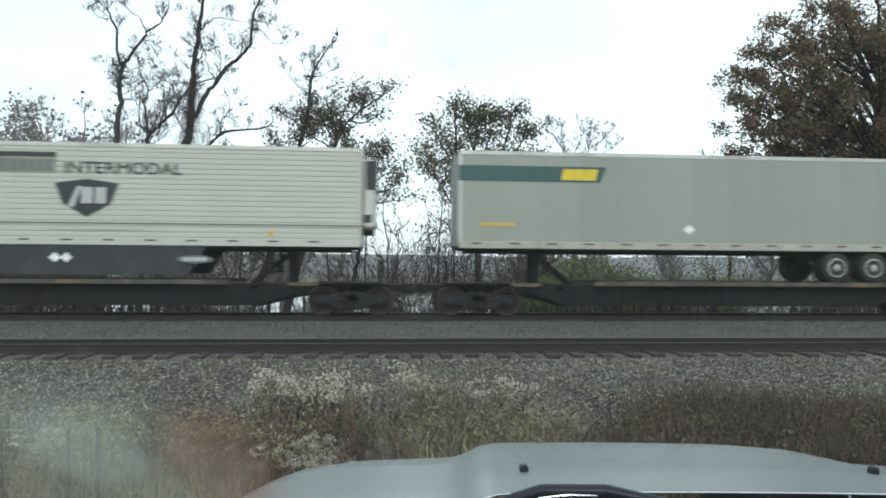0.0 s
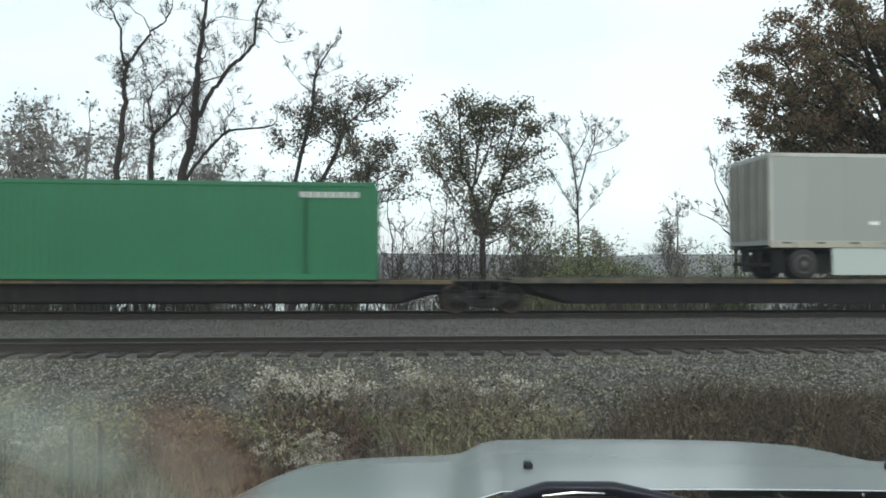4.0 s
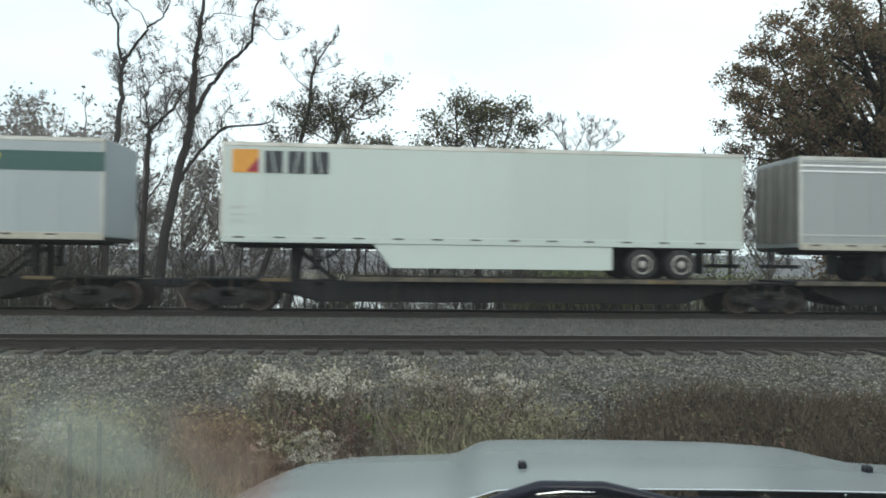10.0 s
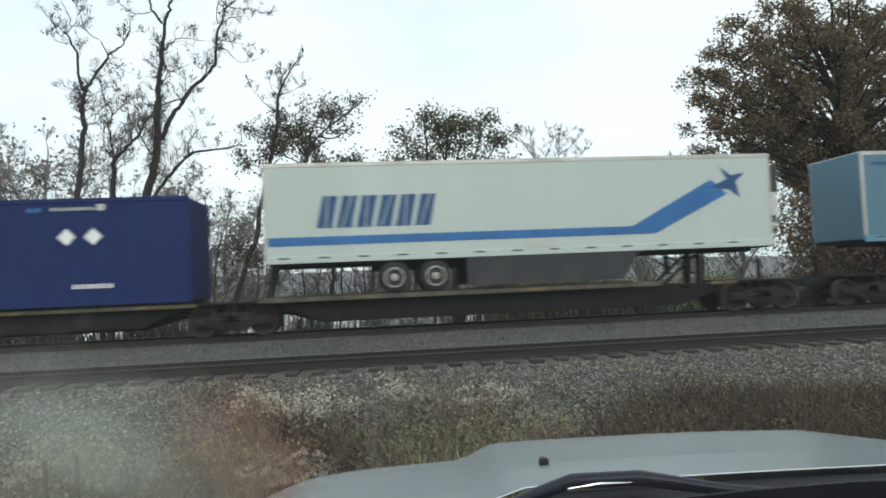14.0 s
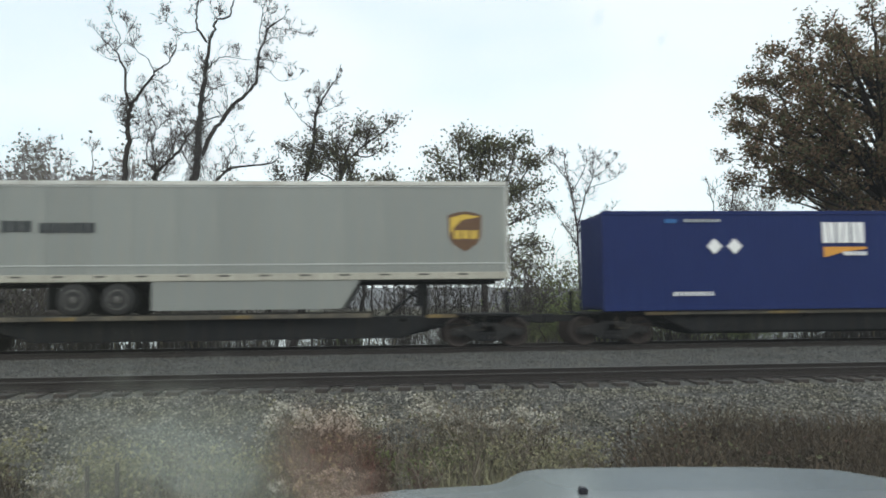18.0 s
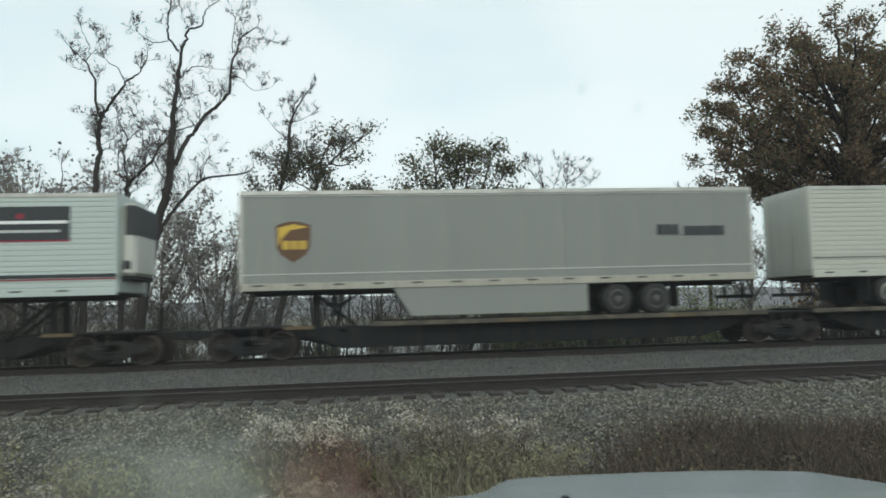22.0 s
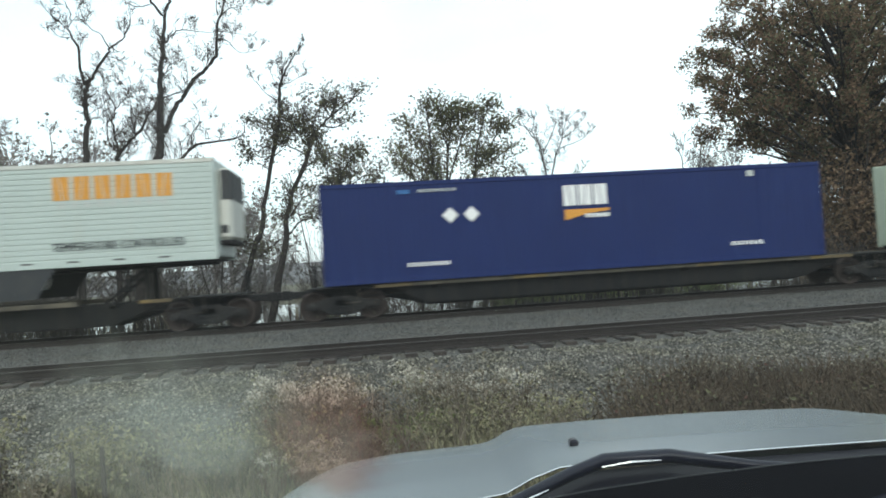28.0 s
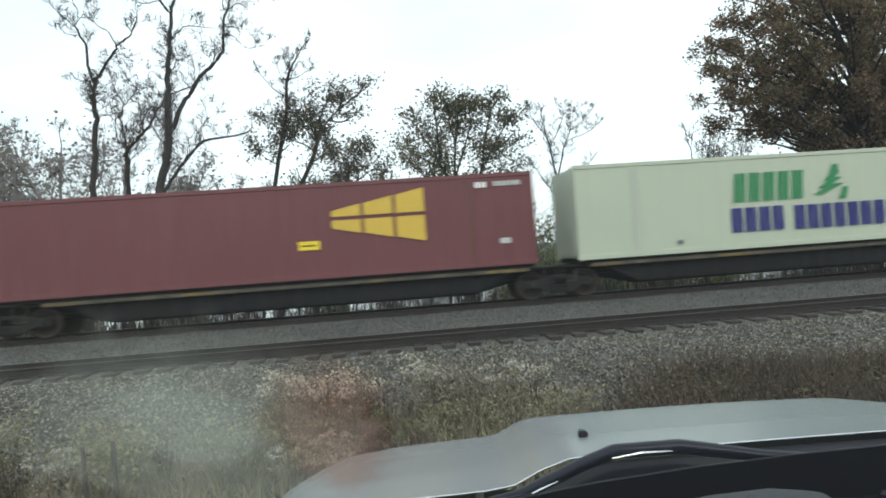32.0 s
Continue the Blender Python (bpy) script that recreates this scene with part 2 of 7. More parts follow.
GRIME = (0.30, 0.28, 0.24)
M = {
    "gravel": material("gravel", (0.064, 0.061, 0.055), 0.95, var=0.35, scale=0.5, fine=22, bump=0.6, stain=(0.10, 0.085, 0.06), stain_at=0.58),
    "stone": material("stone", (0.088, 0.083, 0.072), 0.9, var=0.25, scale=0.6, fine=60, stain=(0.092, 0.083, 0.055), stain_at=0.53, island=2.3),
    # darker grey stone for the strip between the tracks
    "stone_middle": material("stone_middle", (0.076, 0.076, 0.073), 0.9, var=0.25, scale=0.6, fine=60, stain=(0.075, 0.072, 0.064), stain_at=0.58, island=1.0),
    "soil": material("soil", (0.075, 0.062, 0.045), 0.95, var=0.4, scale=0.25, fine=14, bump=0.5, stain=(0.09, 0.10, 0.045), stain_at=0.5),
    # wooded ridges, greyed in the colour to give distant haze
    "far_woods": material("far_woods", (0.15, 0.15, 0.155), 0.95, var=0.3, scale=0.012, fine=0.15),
    "water": material("water", (0.05, 0.06, 0.06), 0.08, var=0.05),
    "rail_side": material("rail_side", (0.024, 0.019, 0.017), 0.75, 0.3, var=0.3, scale=1.5, fine=30, bump=0.2),
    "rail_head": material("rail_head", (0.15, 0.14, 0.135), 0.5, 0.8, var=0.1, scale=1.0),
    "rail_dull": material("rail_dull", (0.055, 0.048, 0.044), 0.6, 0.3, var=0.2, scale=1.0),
    "tie": material("tie", (0.036, 0.029, 0.025), 0.9, var=0.4, scale=4, fine=50, bump=0.5, rnd=0.35),
    "plate": material("plate", (0.045, 0.034, 0.03), 0.8, 0.3, var=0.3),
    "white_paint": material("white_paint", (0.475, 0.54, 0.515), 0.42, var=0.05, scale=0.6, fine=9, stain=(0.43, 0.45, 0.40), stain_at=0.64, streak=True, rnd=0.05),
    "cream_paint": material("cream_paint", (0.475, 0.485, 0.43), 0.45, var=0.06, scale=0.6, fine=9, stain=(0.46, 0.42, 0.33), stain_at=0.64, streak=True),
    "pale_paint": material("pale_paint", (0.455, 0.52, 0.515), 0.4, var=0.05, scale=0.6, fine=9, stain=(0.5, 0.5, 0.47), stain_at=0.68, streak=True, rnd=0.05),
    "beige_paint": material("beige_paint", (0.272, 0.295, 0.265), 0.5, var=0.06, scale=0.6, fine=9, stain=(0.34, 0.32, 0.25), stain_at=0.62, streak=True, rnd=0.05),
    "grey_paint": material("grey_paint", (0.285, 0.312, 0.315), 0.45, var=0.05, scale=0.6, fine=9, stain=(0.32, 0.32, 0.29), stain_at=0.64, streak=True, rnd=0.05),
    "dull_paint": material("dull_paint", (0.225, 0.24, 0.228), 0.5, var=0.05, scale=0.6, fine=9, stain=(0.30, 0.29, 0.25), stain_at=0.62, streak=True, rnd=0.05),
    "pup_paint": material("pup_paint", (0.315, 0.338, 0.322), 0.45, var=0.06, scale=0.6, fine=9, stain=(0.33, 0.33, 0.28), stain_at=0.62, streak=True, rnd=0.05),
    "silver_paint": material("silver_paint", (0.32, 0.36, 0.375), 0.4, 0.15, var=0.05, scale=0.6, fine=9, stain=(0.38, 0.39, 0.38), stain_at=0.66, streak=True, rnd=0.05),
    "rail_cream": material("rail_cream", (0.40, 0.385, 0.325), 0.55, var=0.12, scale=0.7, fine=12, stain=(0.22, 0.20, 0.165), stain_at=0.58, streak=True),
    "sky_blue": material("sky_blue", (0.095, 0.202, 0.282), 0.5, var=0.08, scale=0.5, fine=8, stain=(0.11, 0.21, 0.25), stain_at=0.6, streak=True, rnd=0.14),
    "navy": material("navy", (0.003, 0.0140, 0.093), 0.6, var=0.1, scale=0.5, fine=9, stain=(0.012, 0.031, 0.12), stain_at=0.62, streak=True, spec=0.25),
    "box_red": material("box_red", (0.130, 0.033, 0.039), 0.5, var=0.1, scale=0.5, fine=9, stain=(0.15, 0.055, 0.055), stain_at=0.6, streak=True),
    "box_yellow": material("box_yellow", (0.435, 0.400, 0.245), 0.5, var=0.06, scale=0.5, fine=9, stain=(0.5, 0.42, 0.22), stain_at=0.64, streak=True),
    "box_rust": material("box_rust", (0.20, 0.115, 0.085), 0.6, var=0.25, scale=0.8, fine=9, stain=(0.30, 0.25, 0.15), stain_at=0.6, streak=True),
    "badge_olive": material("badge_olive", (0.045, 0.075, 0.040), 0.55, var=0.15, scale=3),
    "box_green": material("box_green", (0.012, 0.15, 0.065), 0.5, var=0.1, scale=0.5, fine=9, stain=(0.03, 0.13, 0.07), stain_at=0.64, streak=True),
    "cool_cream": material("cool_cream", (0.43, 0.475, 0.375), 0.45, var=0.05, scale=0.5, fine=9, stain=(0.5, 0.5, 0.38), stain_at=0.66, streak=True),
    "alloy": material("alloy", (0.50, 0.50, 0.47), 0.4, 0.55, var=0.15, scale=1.2, fine=20, stain=GRIME, stain_at=0.58),
    "frame_black": material("frame_black", (0.014, 0.014, 0.015), 0.75, var=0.35, scale=1.5, fine=25, stain=(0.028, 0.025, 0.021), stain_at=0.6, spec=0.2),
    "spine_paint": material("spine_paint", (0.011, 0.0115, 0.0125), 0.8, var=0.35, scale=0.8, fine=20, stain=(0.030, 0.026, 0.022), stain_at=0.58, streak=True, spec=0.15),
    "deck_edge": material("deck_edge", (0.135, 0.115, 0.080), 0.8, var=0.4, scale=1.4, fine=20, stain=(0.035, 0.032, 0.028), stain_at=0.38),
    "deck_yellow": material("deck_yellow", (0.26, 0.175, 0.05), 0.75, var=0.3, scale=2, fine=20, stain=(0.045, 0.038, 0.03), stain_at=0.33),
    "tyre": material("tyre", (0.020, 0.020, 0.020), 0.85, var=0.3, scale=6, fine=50, bump=0.3),
    "rim": material("rim", (0.44, 0.44, 0.41), 0.45, 0.2, var=0.15, scale=5, fine=30, stain=GRIME, stain_at=0.55),
    "rim_dark": material("rim_dark", (0.09, 0.085, 0.08), 0.7, 0.2, var=0.2, scale=5),
    "belly_dark": material("belly_dark", (0.018, 0.021, 0.026), 0.6, var=0.2, scale=1, fine=15, stain=(0.05, 0.048, 0.045), stain_at=0.6),
    "reefer_grey": material("reefer_grey", (0.58, 0.58, 0.53), 0.5, var=0.1, scale=1.5, stain=(0.35, 0.33, 0.28), stain_at=0.6, streak=True),
    "grille": material("grille", (0.025, 0.027, 0.03), 0.6, var=0.2),
    "tape_dark": material("tape_dark", (0.045, 0.042, 0.04), 0.6, var=0.2),
    # rear doors: shade between trailers put into the colour, with grime streaks
    "end_shade_grime": material("end_shade_grime", (0.215, 0.21, 0.19), 0.7, var=0.2, scale=1.2, fine=12, stain=(0.13, 0.12, 0.095), stain_at=0.5, streak=True),
    "orange": material("orange", (0.62, 0.28, 0.035), 0.5, var=0.15, scale=3, fine=20),
    "mark_grey": material("mark_grey", (0.12, 0.135, 0.135), 0.55, var=0.15, scale=3),
    "mark_pale": material("mark_pale", (0.48, 0.50, 0.48), 0.55, var=0.1, scale=3),
    "mark_tan": material("mark_tan", (0.27, 0.255, 0.20), 0.55, var=0.2, scale=2),
    "mark_black": material("mark_black", (0.016, 0.021, 0.026), 0.5, var=0.15, scale=3),
    "mark_green": material("mark_green", (0.030, 0.085, 0.08), 0.5, var=0.1, scale=3),
    "mark_leaf": material("mark_leaf", (0.02, 0.20, 0.07), 0.5, var=0.1, scale=3),
    "mark_blue": material("mark_blue", (0.006, 0.060, 0.175), 0.45, var=0.1, scale=3),
    "mark_sky": material("mark_sky", (0.016, 0.125, 0.34), 0.45, var=0.35, scale=0.8),
    "mark_purple": material("mark_purple", (0.012, 0.016, 0.15), 0.5, var=0.1, scale=3),
    "mark_yellow": material("mark_yellow", (0.80, 0.60, 0.02), 0.5, var=0.1, scale=3),
    "mark_gold": material("mark_gold", (0.60, 0.40, 0.05), 0.5, var=0.1, scale=3),
    "mark_brown": material("mark_brown", (0.10, 0.045, 0.015), 0.5, var=0.15, scale=3),
    "mark_red": material("mark_red", (0.27, 0.008, 0.03), 0.5, var=0.1, scale=3),
    "mark_white": material("mark_white", (0.80, 0.80, 0.80), 0.5, var=0.05, scale=3),
    "bark": material("bark", (0.065, 0.055, 0.048), 0.95, var=0.4, scale=3, fine=25, bump=0.6),
    "bark_dark": material("bark_dark", (0.035, 0.030, 0.028), 0.95, var=0.35, scale=3, fine=25, bump=0.5),
    "twig": material("twig", (0.060, 0.051, 0.047), 0.95, var=0.3, scale=1.0),
    # far bark and twigs, with the haze of distance put into the pale grey
    "twig_haze": material("twig_haze", (0.25, 0.23, 0.225), 0.95, var=0.25, scale=0.6),
    "leaf_rust": material("leaf_rust", (0.215, 0.138, 0.090), 0.7, var=0.35, scale=0.5, fine=5, stain=(0.12, 0.10, 0.05), stain_at=0.52, island=0.6, thin=0.45),
    "leaf_olive": material("leaf_olive", (0.135, 0.142, 0.078), 0.7, var=0.3, scale=0.8, fine=5, stain=(0.13, 0.085, 0.045), stain_at=0.6, island=0.55, thin=0.45),
    "leaf_dark": material("leaf_dark", (0.095, 0.088, 0.068), 0.7, var=0.3, scale=0.8, fine=5, island=0.5, thin=0.35),
    # far leaves, their colour paled for haze as well
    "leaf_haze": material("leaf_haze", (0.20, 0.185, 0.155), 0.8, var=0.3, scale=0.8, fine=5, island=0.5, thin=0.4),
    "leaf_green": material("leaf_green", (0.175, 0.205, 0.08), 0.7, var=0.3, scale=0.8, fine=5, island=0.45, thin=0.4),
    "stalk": material("stalk", (0.165, 0.137, 0.102), 0.9, var=0.3, scale=3, fine=30, rnd=0.3),
    "dry_grass": material("dry_grass", (0.067, 0.049, 0.031), 0.9, var=0.35, scale=0.8, fine=12, island=0.4),
    "straw": material("straw", (0.20, 0.172, 0.12), 0.9, var=0.3, scale=1.5, fine=12, island=0.4),
    "weed_green": material("weed_green", (0.195, 0.182, 0.105), 0.85, var=0.3, scale=1.5, fine=12, island=0.4),
    "weed_red": material("weed_red", (0.12, 0.060, 0.048), 0.85, var=0.3, scale=1.5, fine=12, island=0.4),
    "fluff": material("fluff", (0.36, 0.335, 0.28), 0.95, var=0.15, scale=5, fine=30, island=0.3),
    "car_silver": material("car_silver", (0.33, 0.362, 0.366), 0.27, 0.38, var=0.03, scale=1.2, fine=30),
    "car_black": material("car_black", (0.010, 0.010, 0.016), 0.28, var=0.2, scale=4, fine=9, bump=0.12, spec=0.22),
    "lip_black": material("lip_black", (0.006, 0.006, 0.010), 0.6, var=0.15, scale=8, spec=0.08),
    "wiper_black": material("wiper_black", (0.008, 0.009, 0.020), 0.3, var=0.15, scale=8, spec=0.3),
    "dash": material("dash", (0.085, 0.088, 0.090), 0.8, var=0.15, scale=6, fine=180, bump=0.4, spec=0.2),
    "chrome": material("chrome", (0.75, 0.76, 0.78), 0.15, 0.9, var=0.05),
    "stake": material("stake", (0.06, 0.05, 0.045), 0.9, var=0.3, scale=6, bump=0.4),
}


# ---- mesh building ----
class Geo:
    """Collects faces for one mesh."""

    def __init__(self):
        self.v, self.f = [], []

    def add(self, verts, faces):
        o = len(self.v)
        self.v += [tuple(p) for p in verts]
        self.f += [tuple(i + o for i in f) for f in faces]
        return self

    def box(self, x0, x1, y0, y1, z0, z1, c=0.0):
        x0, x1, y0, y1, z0, z1 = min(x0, x1), max(x0, x1), min(y0, y1), max(y0, y1), min(z0, z1), max(z0, z1)
        if c <= 0:
            return self.add([(x0, y0, z0), (x1, y0, z0), (x1, y1, z0), (x0, y1, z0), (x0, y0, z1), (x1, y0, z1), (x1, y1, z1), (x0, y1, z1)],
                            [(0, 3, 2, 1), (4, 5, 6, 7), (0, 1, 5, 4), (1, 2, 6, 5), (2, 3, 7, 6), (3, 0, 4, 7)])
        vs, idx = [], {}
        lo, hi = (x0, y0, z0), (x1, y1, z1)
        for k in range(8):
            s = (k & 1, k >> 1 & 1, k >> 2 & 1)
            for a in range(3):
                p = [(hi[i] if s[i] else lo[i]) if i == a else (hi[i] - c if s[i] else lo[i] + c) for i in range(3)]
                idx[k, a] = len(vs)
                vs.append(p)
        fs = []
        for a in range(3):
            b, d = (a + 1) % 3, (a + 2) % 3
            for s in (0, 1):
                q = [(s << a) | (i << b) | (j << d) for i, j in ((0, 0), (1, 0), (1, 1), (0, 1))]
                f = [idx[k, a] for k in q]
                fs.append(f if s else f[::-1])
            for i in (0, 1):
                for j in (0, 1):
                    k0 = (i << b) | (j << d)
                    k1 = k0 | (1 << a)
                    f = [idx[k0, b], idx[k1, b], idx[k1, d], idx[k0, d]]
                    fs.append(f if i == j else f[::-1])
        for k in range(8):
            f = [idx[k, 0], idx[k, 1], idx[k, 2]]
            fs.append(f if bin(k).count("1") % 2 else f[::-1])
        return self.add(vs, fs)

    def prism(self, outline, axis, a, b):
        """An outline of (p, q) pairs drawn out along an axis from a to b; p and q follow the other two axes in order."""
        def at(p, q, h):
            return {0: (h, p, q), 1: (p, h, q), 2: (p, q, h)}[axis]
        n = len(outline)
        return self.add([at(p, q, a) for p, q in outline] + [at(p, q, b) for p, q in outline],
                        [tuple(range(n)), tuple(range(2 * n - 1, n - 1, -1))] + [(i, i + n, (i + 1) % n + n, (i + 1) % n) for i in range(n)])

    def lathe(self, rings, axis, at, n=20):
        """Rings of (radius, height) turned round an axis through the point at."""
        vs, fs = [], []
        for r, h in rings:
            for i in range(n):
                w = 2 * math.pi * i / n
                p, q = r * math.cos(w), r * math.sin(w)
                d = {0: (h, p, q), 1: (p, h, q), 2: (p, q, h)}[axis]
                vs.append((at[0] + d[0], at[1] + d[1], at[2] + d[2]))
        for k in range(len(rings) - 1):
            fs += [(k * n + i, k * n + (i + 1) % n, (k + 1) * n + (i + 1) % n, (k + 1) * n + i) for i in range(n)]
        fs += [tuple(range(n - 1, -1, -1)), tuple((len(rings) - 1) * n + i for i in range(n))]
        return self.add(vs, fs)

    def tube(self, pts, radii, n=5):
        vs, fs = [], []
        pts = [Vector(p) for p in pts]
        for i, p in enumerate(pts):
            d = (pts[min(i + 1, len(pts) - 1)] - pts[max(i - 1, 0)])
            d = d.normalized() if d.length > 1e-9 else Vector((0, 0, 1))
            u = d.orthogonal().normalized()
            w = d.cross(u)
            for k in range(n):
                a = 2 * math.pi * k / n
                vs.append(p + (u * math.cos(a) + w * math.sin(a)) * radii[i])
        for i in range(len(pts) - 1):
            fs += [(i * n + k, i * n + (k + 1) % n, (i + 1) * n + (k + 1) % n, (i + 1) * n + k) for k in range(n)]
        fs += [tuple(range(n - 1, -1, -1)), tuple((len(pts) - 1) * n + k for k in range(n))]
        return self.add(vs, fs)

    def mesh(self, name, mat, smooth=False):
        me = bpy.data.meshes.new(name)
        me.from_pydata(self.v, [], self.f)
        me.materials.append(M[mat])
        if smooth:
            me.polygons.foreach_set("use_smooth", [True] * len(me.polygons))
        me.update()
        return me


def part(name, geo, mat, parent, label="", smooth=False):
    ob = new(name, geo.mesh(name, mat, smooth) if isinstance(geo, Geo) else geo)
    ob.parent = parent
    if label:
        ob["label"] = label
    return ob


def thing(name, label, category, group="", kind="", at=(0, 0, 0)):
    ob = new(name)
    ob.empty_display_size = 0.2
    ob.location = at
    return tagged(ob, label, category, group, kind)


def solid(name, geo, mat, label="", category="", group="", kind="", smooth=False):
    return tagged(new(name, geo.mesh(name, mat, smooth)), label, category, group, kind)


# ---- ground, tracks, distance ----
def profile(y):
    """Height of the ground at a distance from the lane, with the rail heads at zero."""
    pts = [(-60, 0.05), (2.5, 0.08), (4.0, -0.10), (6.2, -0.42), (8.2, -0.42), (10.3, -0.19), (11.3, -0.11), (11.75, -0.095), (12.0, -0.08), (12.3, -0.065), (14.4, -0.205), (15.2, -0.24), (17.0, -0.25),
           (19.2, -0.19), (19.9, -0.168), (23.0, -0.168), (23.8, -0.24), (24.6, -0.5), (27.0, -1.5), (32, -2.6), (45, -4.2), (70, -5.4), (4000, -5.5)]
    for (a, p), (b, q) in zip(pts, pts[1:]):
        if y <= b:
            return p + (q - p) * max(0.0, (y - a) / (b - a))
    return pts[-1][1]


def ground_height(x, y):
    k = 1.0 if y < 11 or y > 24 else 0.25
    return profile(y) + k * 0.10 * (noise.noise(Vector((x * 0.45, y * 0.45, 3.0))) + 0.4 * noise.noise(Vector((x * 1.6, y * 1.6, 7.0))))


def build_ground():
    xs = sorted(set([-2500, -1200, -600, -300, -150, -90, -60] + [-45 + 0.5 * i for i in range(191)] + [60, 90, 150, 300, 600, 1200, 2500]))
    ys = sorted(set([-300, -120, -60, -30, -15, -8, -4, 0] + [1 + 0.35 * i for i in range(32)] + [12.2, 13, 14, 15, 16, 17, 18, 19, 20, 21, 22, 23] + [23.5 + 0.7 * i for i in range(18)] + [38, 42, 46, 52, 60, 70]))
    def sheet(name, ya, mat):
        g = Geo()
        for y in ya:
            for x in xs:
                g.v.append((x, y, ground_height(x, y) if abs(x) < 62 else profile(y)))
        n = len(xs)
        for j in range(len(ya) - 1):
            for i in range(n - 1):
                g.f.append((j * n + i, j * n + i + 1, (j + 1) * n + i + 1, (j + 1) * n + i))
        return g.mesh(name, mat, True)
    k1 = next(i for i, y in enumerate(ys) if y > 6.2)
    k2 = next(i for i, y in enumerate(ys) if y > 24.0)
    far = ys[k2:] + [74, 300, 900, 3000]
    near = tagged(new("ground", sheet("ground", ys[:k1 + 1], "soil")), "bare brown soil with thin grass beside the lane", "ground", kind="structure")
    bed = tagged(new("track_bed", sheet("track_bed", ys[k1:k2 + 1], "gravel")), "grey crushed stone track bed", "track bed", kind="structure")
    slope = tagged(new("ground_valley", sheet("ground_valley", far, "soil")), "brown bank falling away to a river flat", "ground", kind="structure")
    return near, bed, slope


build_ground()

water = solid("water", Geo().box(-700, 700, 78, 150, -5.6, -5.30), "water", "pale river water beyond the bank", "water", kind="structure", smooth=False)


def build_hills():
    for k, (y0, h, seed, name) in enumerate(((420, 10.0, 1.0, "backdrop_bank"), (1500, 44.0, 5.0, "backdrop_hill"))):
        g = Geo()
        n = 160
        w = y0 * 2.2
        for row, (dy, f) in enumerate(((0, 0.0), (y0 * 0.10, 0.55), (y0 * 0.2, 0.9), (y0 * 0.3, 1.0), (y0 * 0.5, 0.6))):
            for i in range(n + 1):
                x = -w + 2 * w * i / n
                hh = h * (0.72 + 0.35 * noise.noise(Vector((x / (y0 * 0.35), seed, row * 0.2))) + 0.05 * noise.noise(Vector((x / (y0 * 0.02), seed, row))))
                g.v.append((x, y0 + dy, -5.6 + f * hh))
        for r in range(4):
            for i in range(n):
                a = r * (n + 1) + i
                g.f.append((a, a + 1, a + n + 2, a + n + 1))
        solid(name, g, "far_woods", "wooded ridge beyond the river, coloured grey for haze", "hill", kind="structure", smooth=True)


build_hills()

RAIL = [(-0.07, -0.17), (0.07, -0.17), (0.07, -0.155), (0.012, -0.13), (0.012, -0.04), (0.036, -0.03), (0.036, -0.004), (-0.036, -0.004), (-0.036, -0.03),
        (-0.012, -0.04), (-0.012, -0.13), (-0.07, -0.155)]


def build_track(name, yc, label, x0, x1, lift=0.0, cant=0.0):
    t = thing(name, label, "railway track", kind="structure", at=(0, yc, lift))
    t.rotation_euler = (radians(cant), 0, 0)
    for s in (-0.752, 0.752):
        r = part("rail", Geo().prism([(p + s, q) for p, q in RAIL], 0, -450, 450), "rail_side", t, "rusty brown steel rail")
        # shine set by colour: bright head on the far rail, darkened on the near
        part("running_surface", Geo().box(-450, 450, s - 0.034, s + 0.034, -0.006, 0.0), "rail_head" if s > 0 else "rail_dull", r, "rail head coloured brighter for shine" if s > 0 else "")
    rng = random.Random(4)
    tie = Geo().box(-0.115, 0.115, -1.3, 1.3, -0.35, -0.178, 0.012).mesh("tie", "tie")
    plate = Geo().box(-0.10, 0.10, -0.18, 0.18, -0.180, -0.160, 0.006).mesh("tie_plate", "plate")
    x = x0
    while x < x1:
        o = part("tie", tie, "tie", t)
        o.location = (x + rng.uniform(-0.03, 0.03), rng.uniform(-0.07, 0.07), rng.uniform(-0.012, 0.012))
        o.rotation_euler = (0, 0, rng.uniform(-0.03, 0.03))
        if -12 < x < 16:
            for s in (-0.752, 0.752):
                p = part("tie_plate", plate, "plate", o)
                p.location = (0, s, 0.0)
        x += 0.5
    return t


build_track("track_near", 13.05, "empty near railway track of rusty rails on wooden ties", -26, 32, 0.085, -2.7)
build_track("track_far", 21.4, "far railway track under the passing train", -30, 36)


# ---- the train ----
SPEED = 20.25
TRACK_Y = 21.4
DECK = 1.10
MOVERS = []


def carry(ob, u):
    """Notes a thing that runs with the train; u is its place along the track at the start."""
    ob.location = (u, TRACK_Y, 0)
    MOVERS.append((ob, u))
    return ob


def ribbed_h(x0, x1, z0, z1, y, out, pitch=0.155, depth=0.019):
    """A wall skin with ribs that run along it; out is the side (-1 or 1) it faces."""
    prof = []
    n = int((z1 - z0) / pitch)
    p = (z1 - z0) / n
    for i in range(n):
        a = z0 + i * p
        prof += [(y, a), (y, a + p * 0.18), (y + out * depth, a + p * 0.26), (y + out * depth, a + p * 0.92)]
    prof.append((y, z1))
    g = Geo()
    g.v = [(x0, q, z) for q, z in prof] + [(x1, q, z) for q, z in prof]
    m = len(prof)
    g.f = [(i, i + 1, m + i + 1, m + i) if out > 0 else (i, m + i, m + i + 1, i + 1) for i in range(m - 1)]
    return g


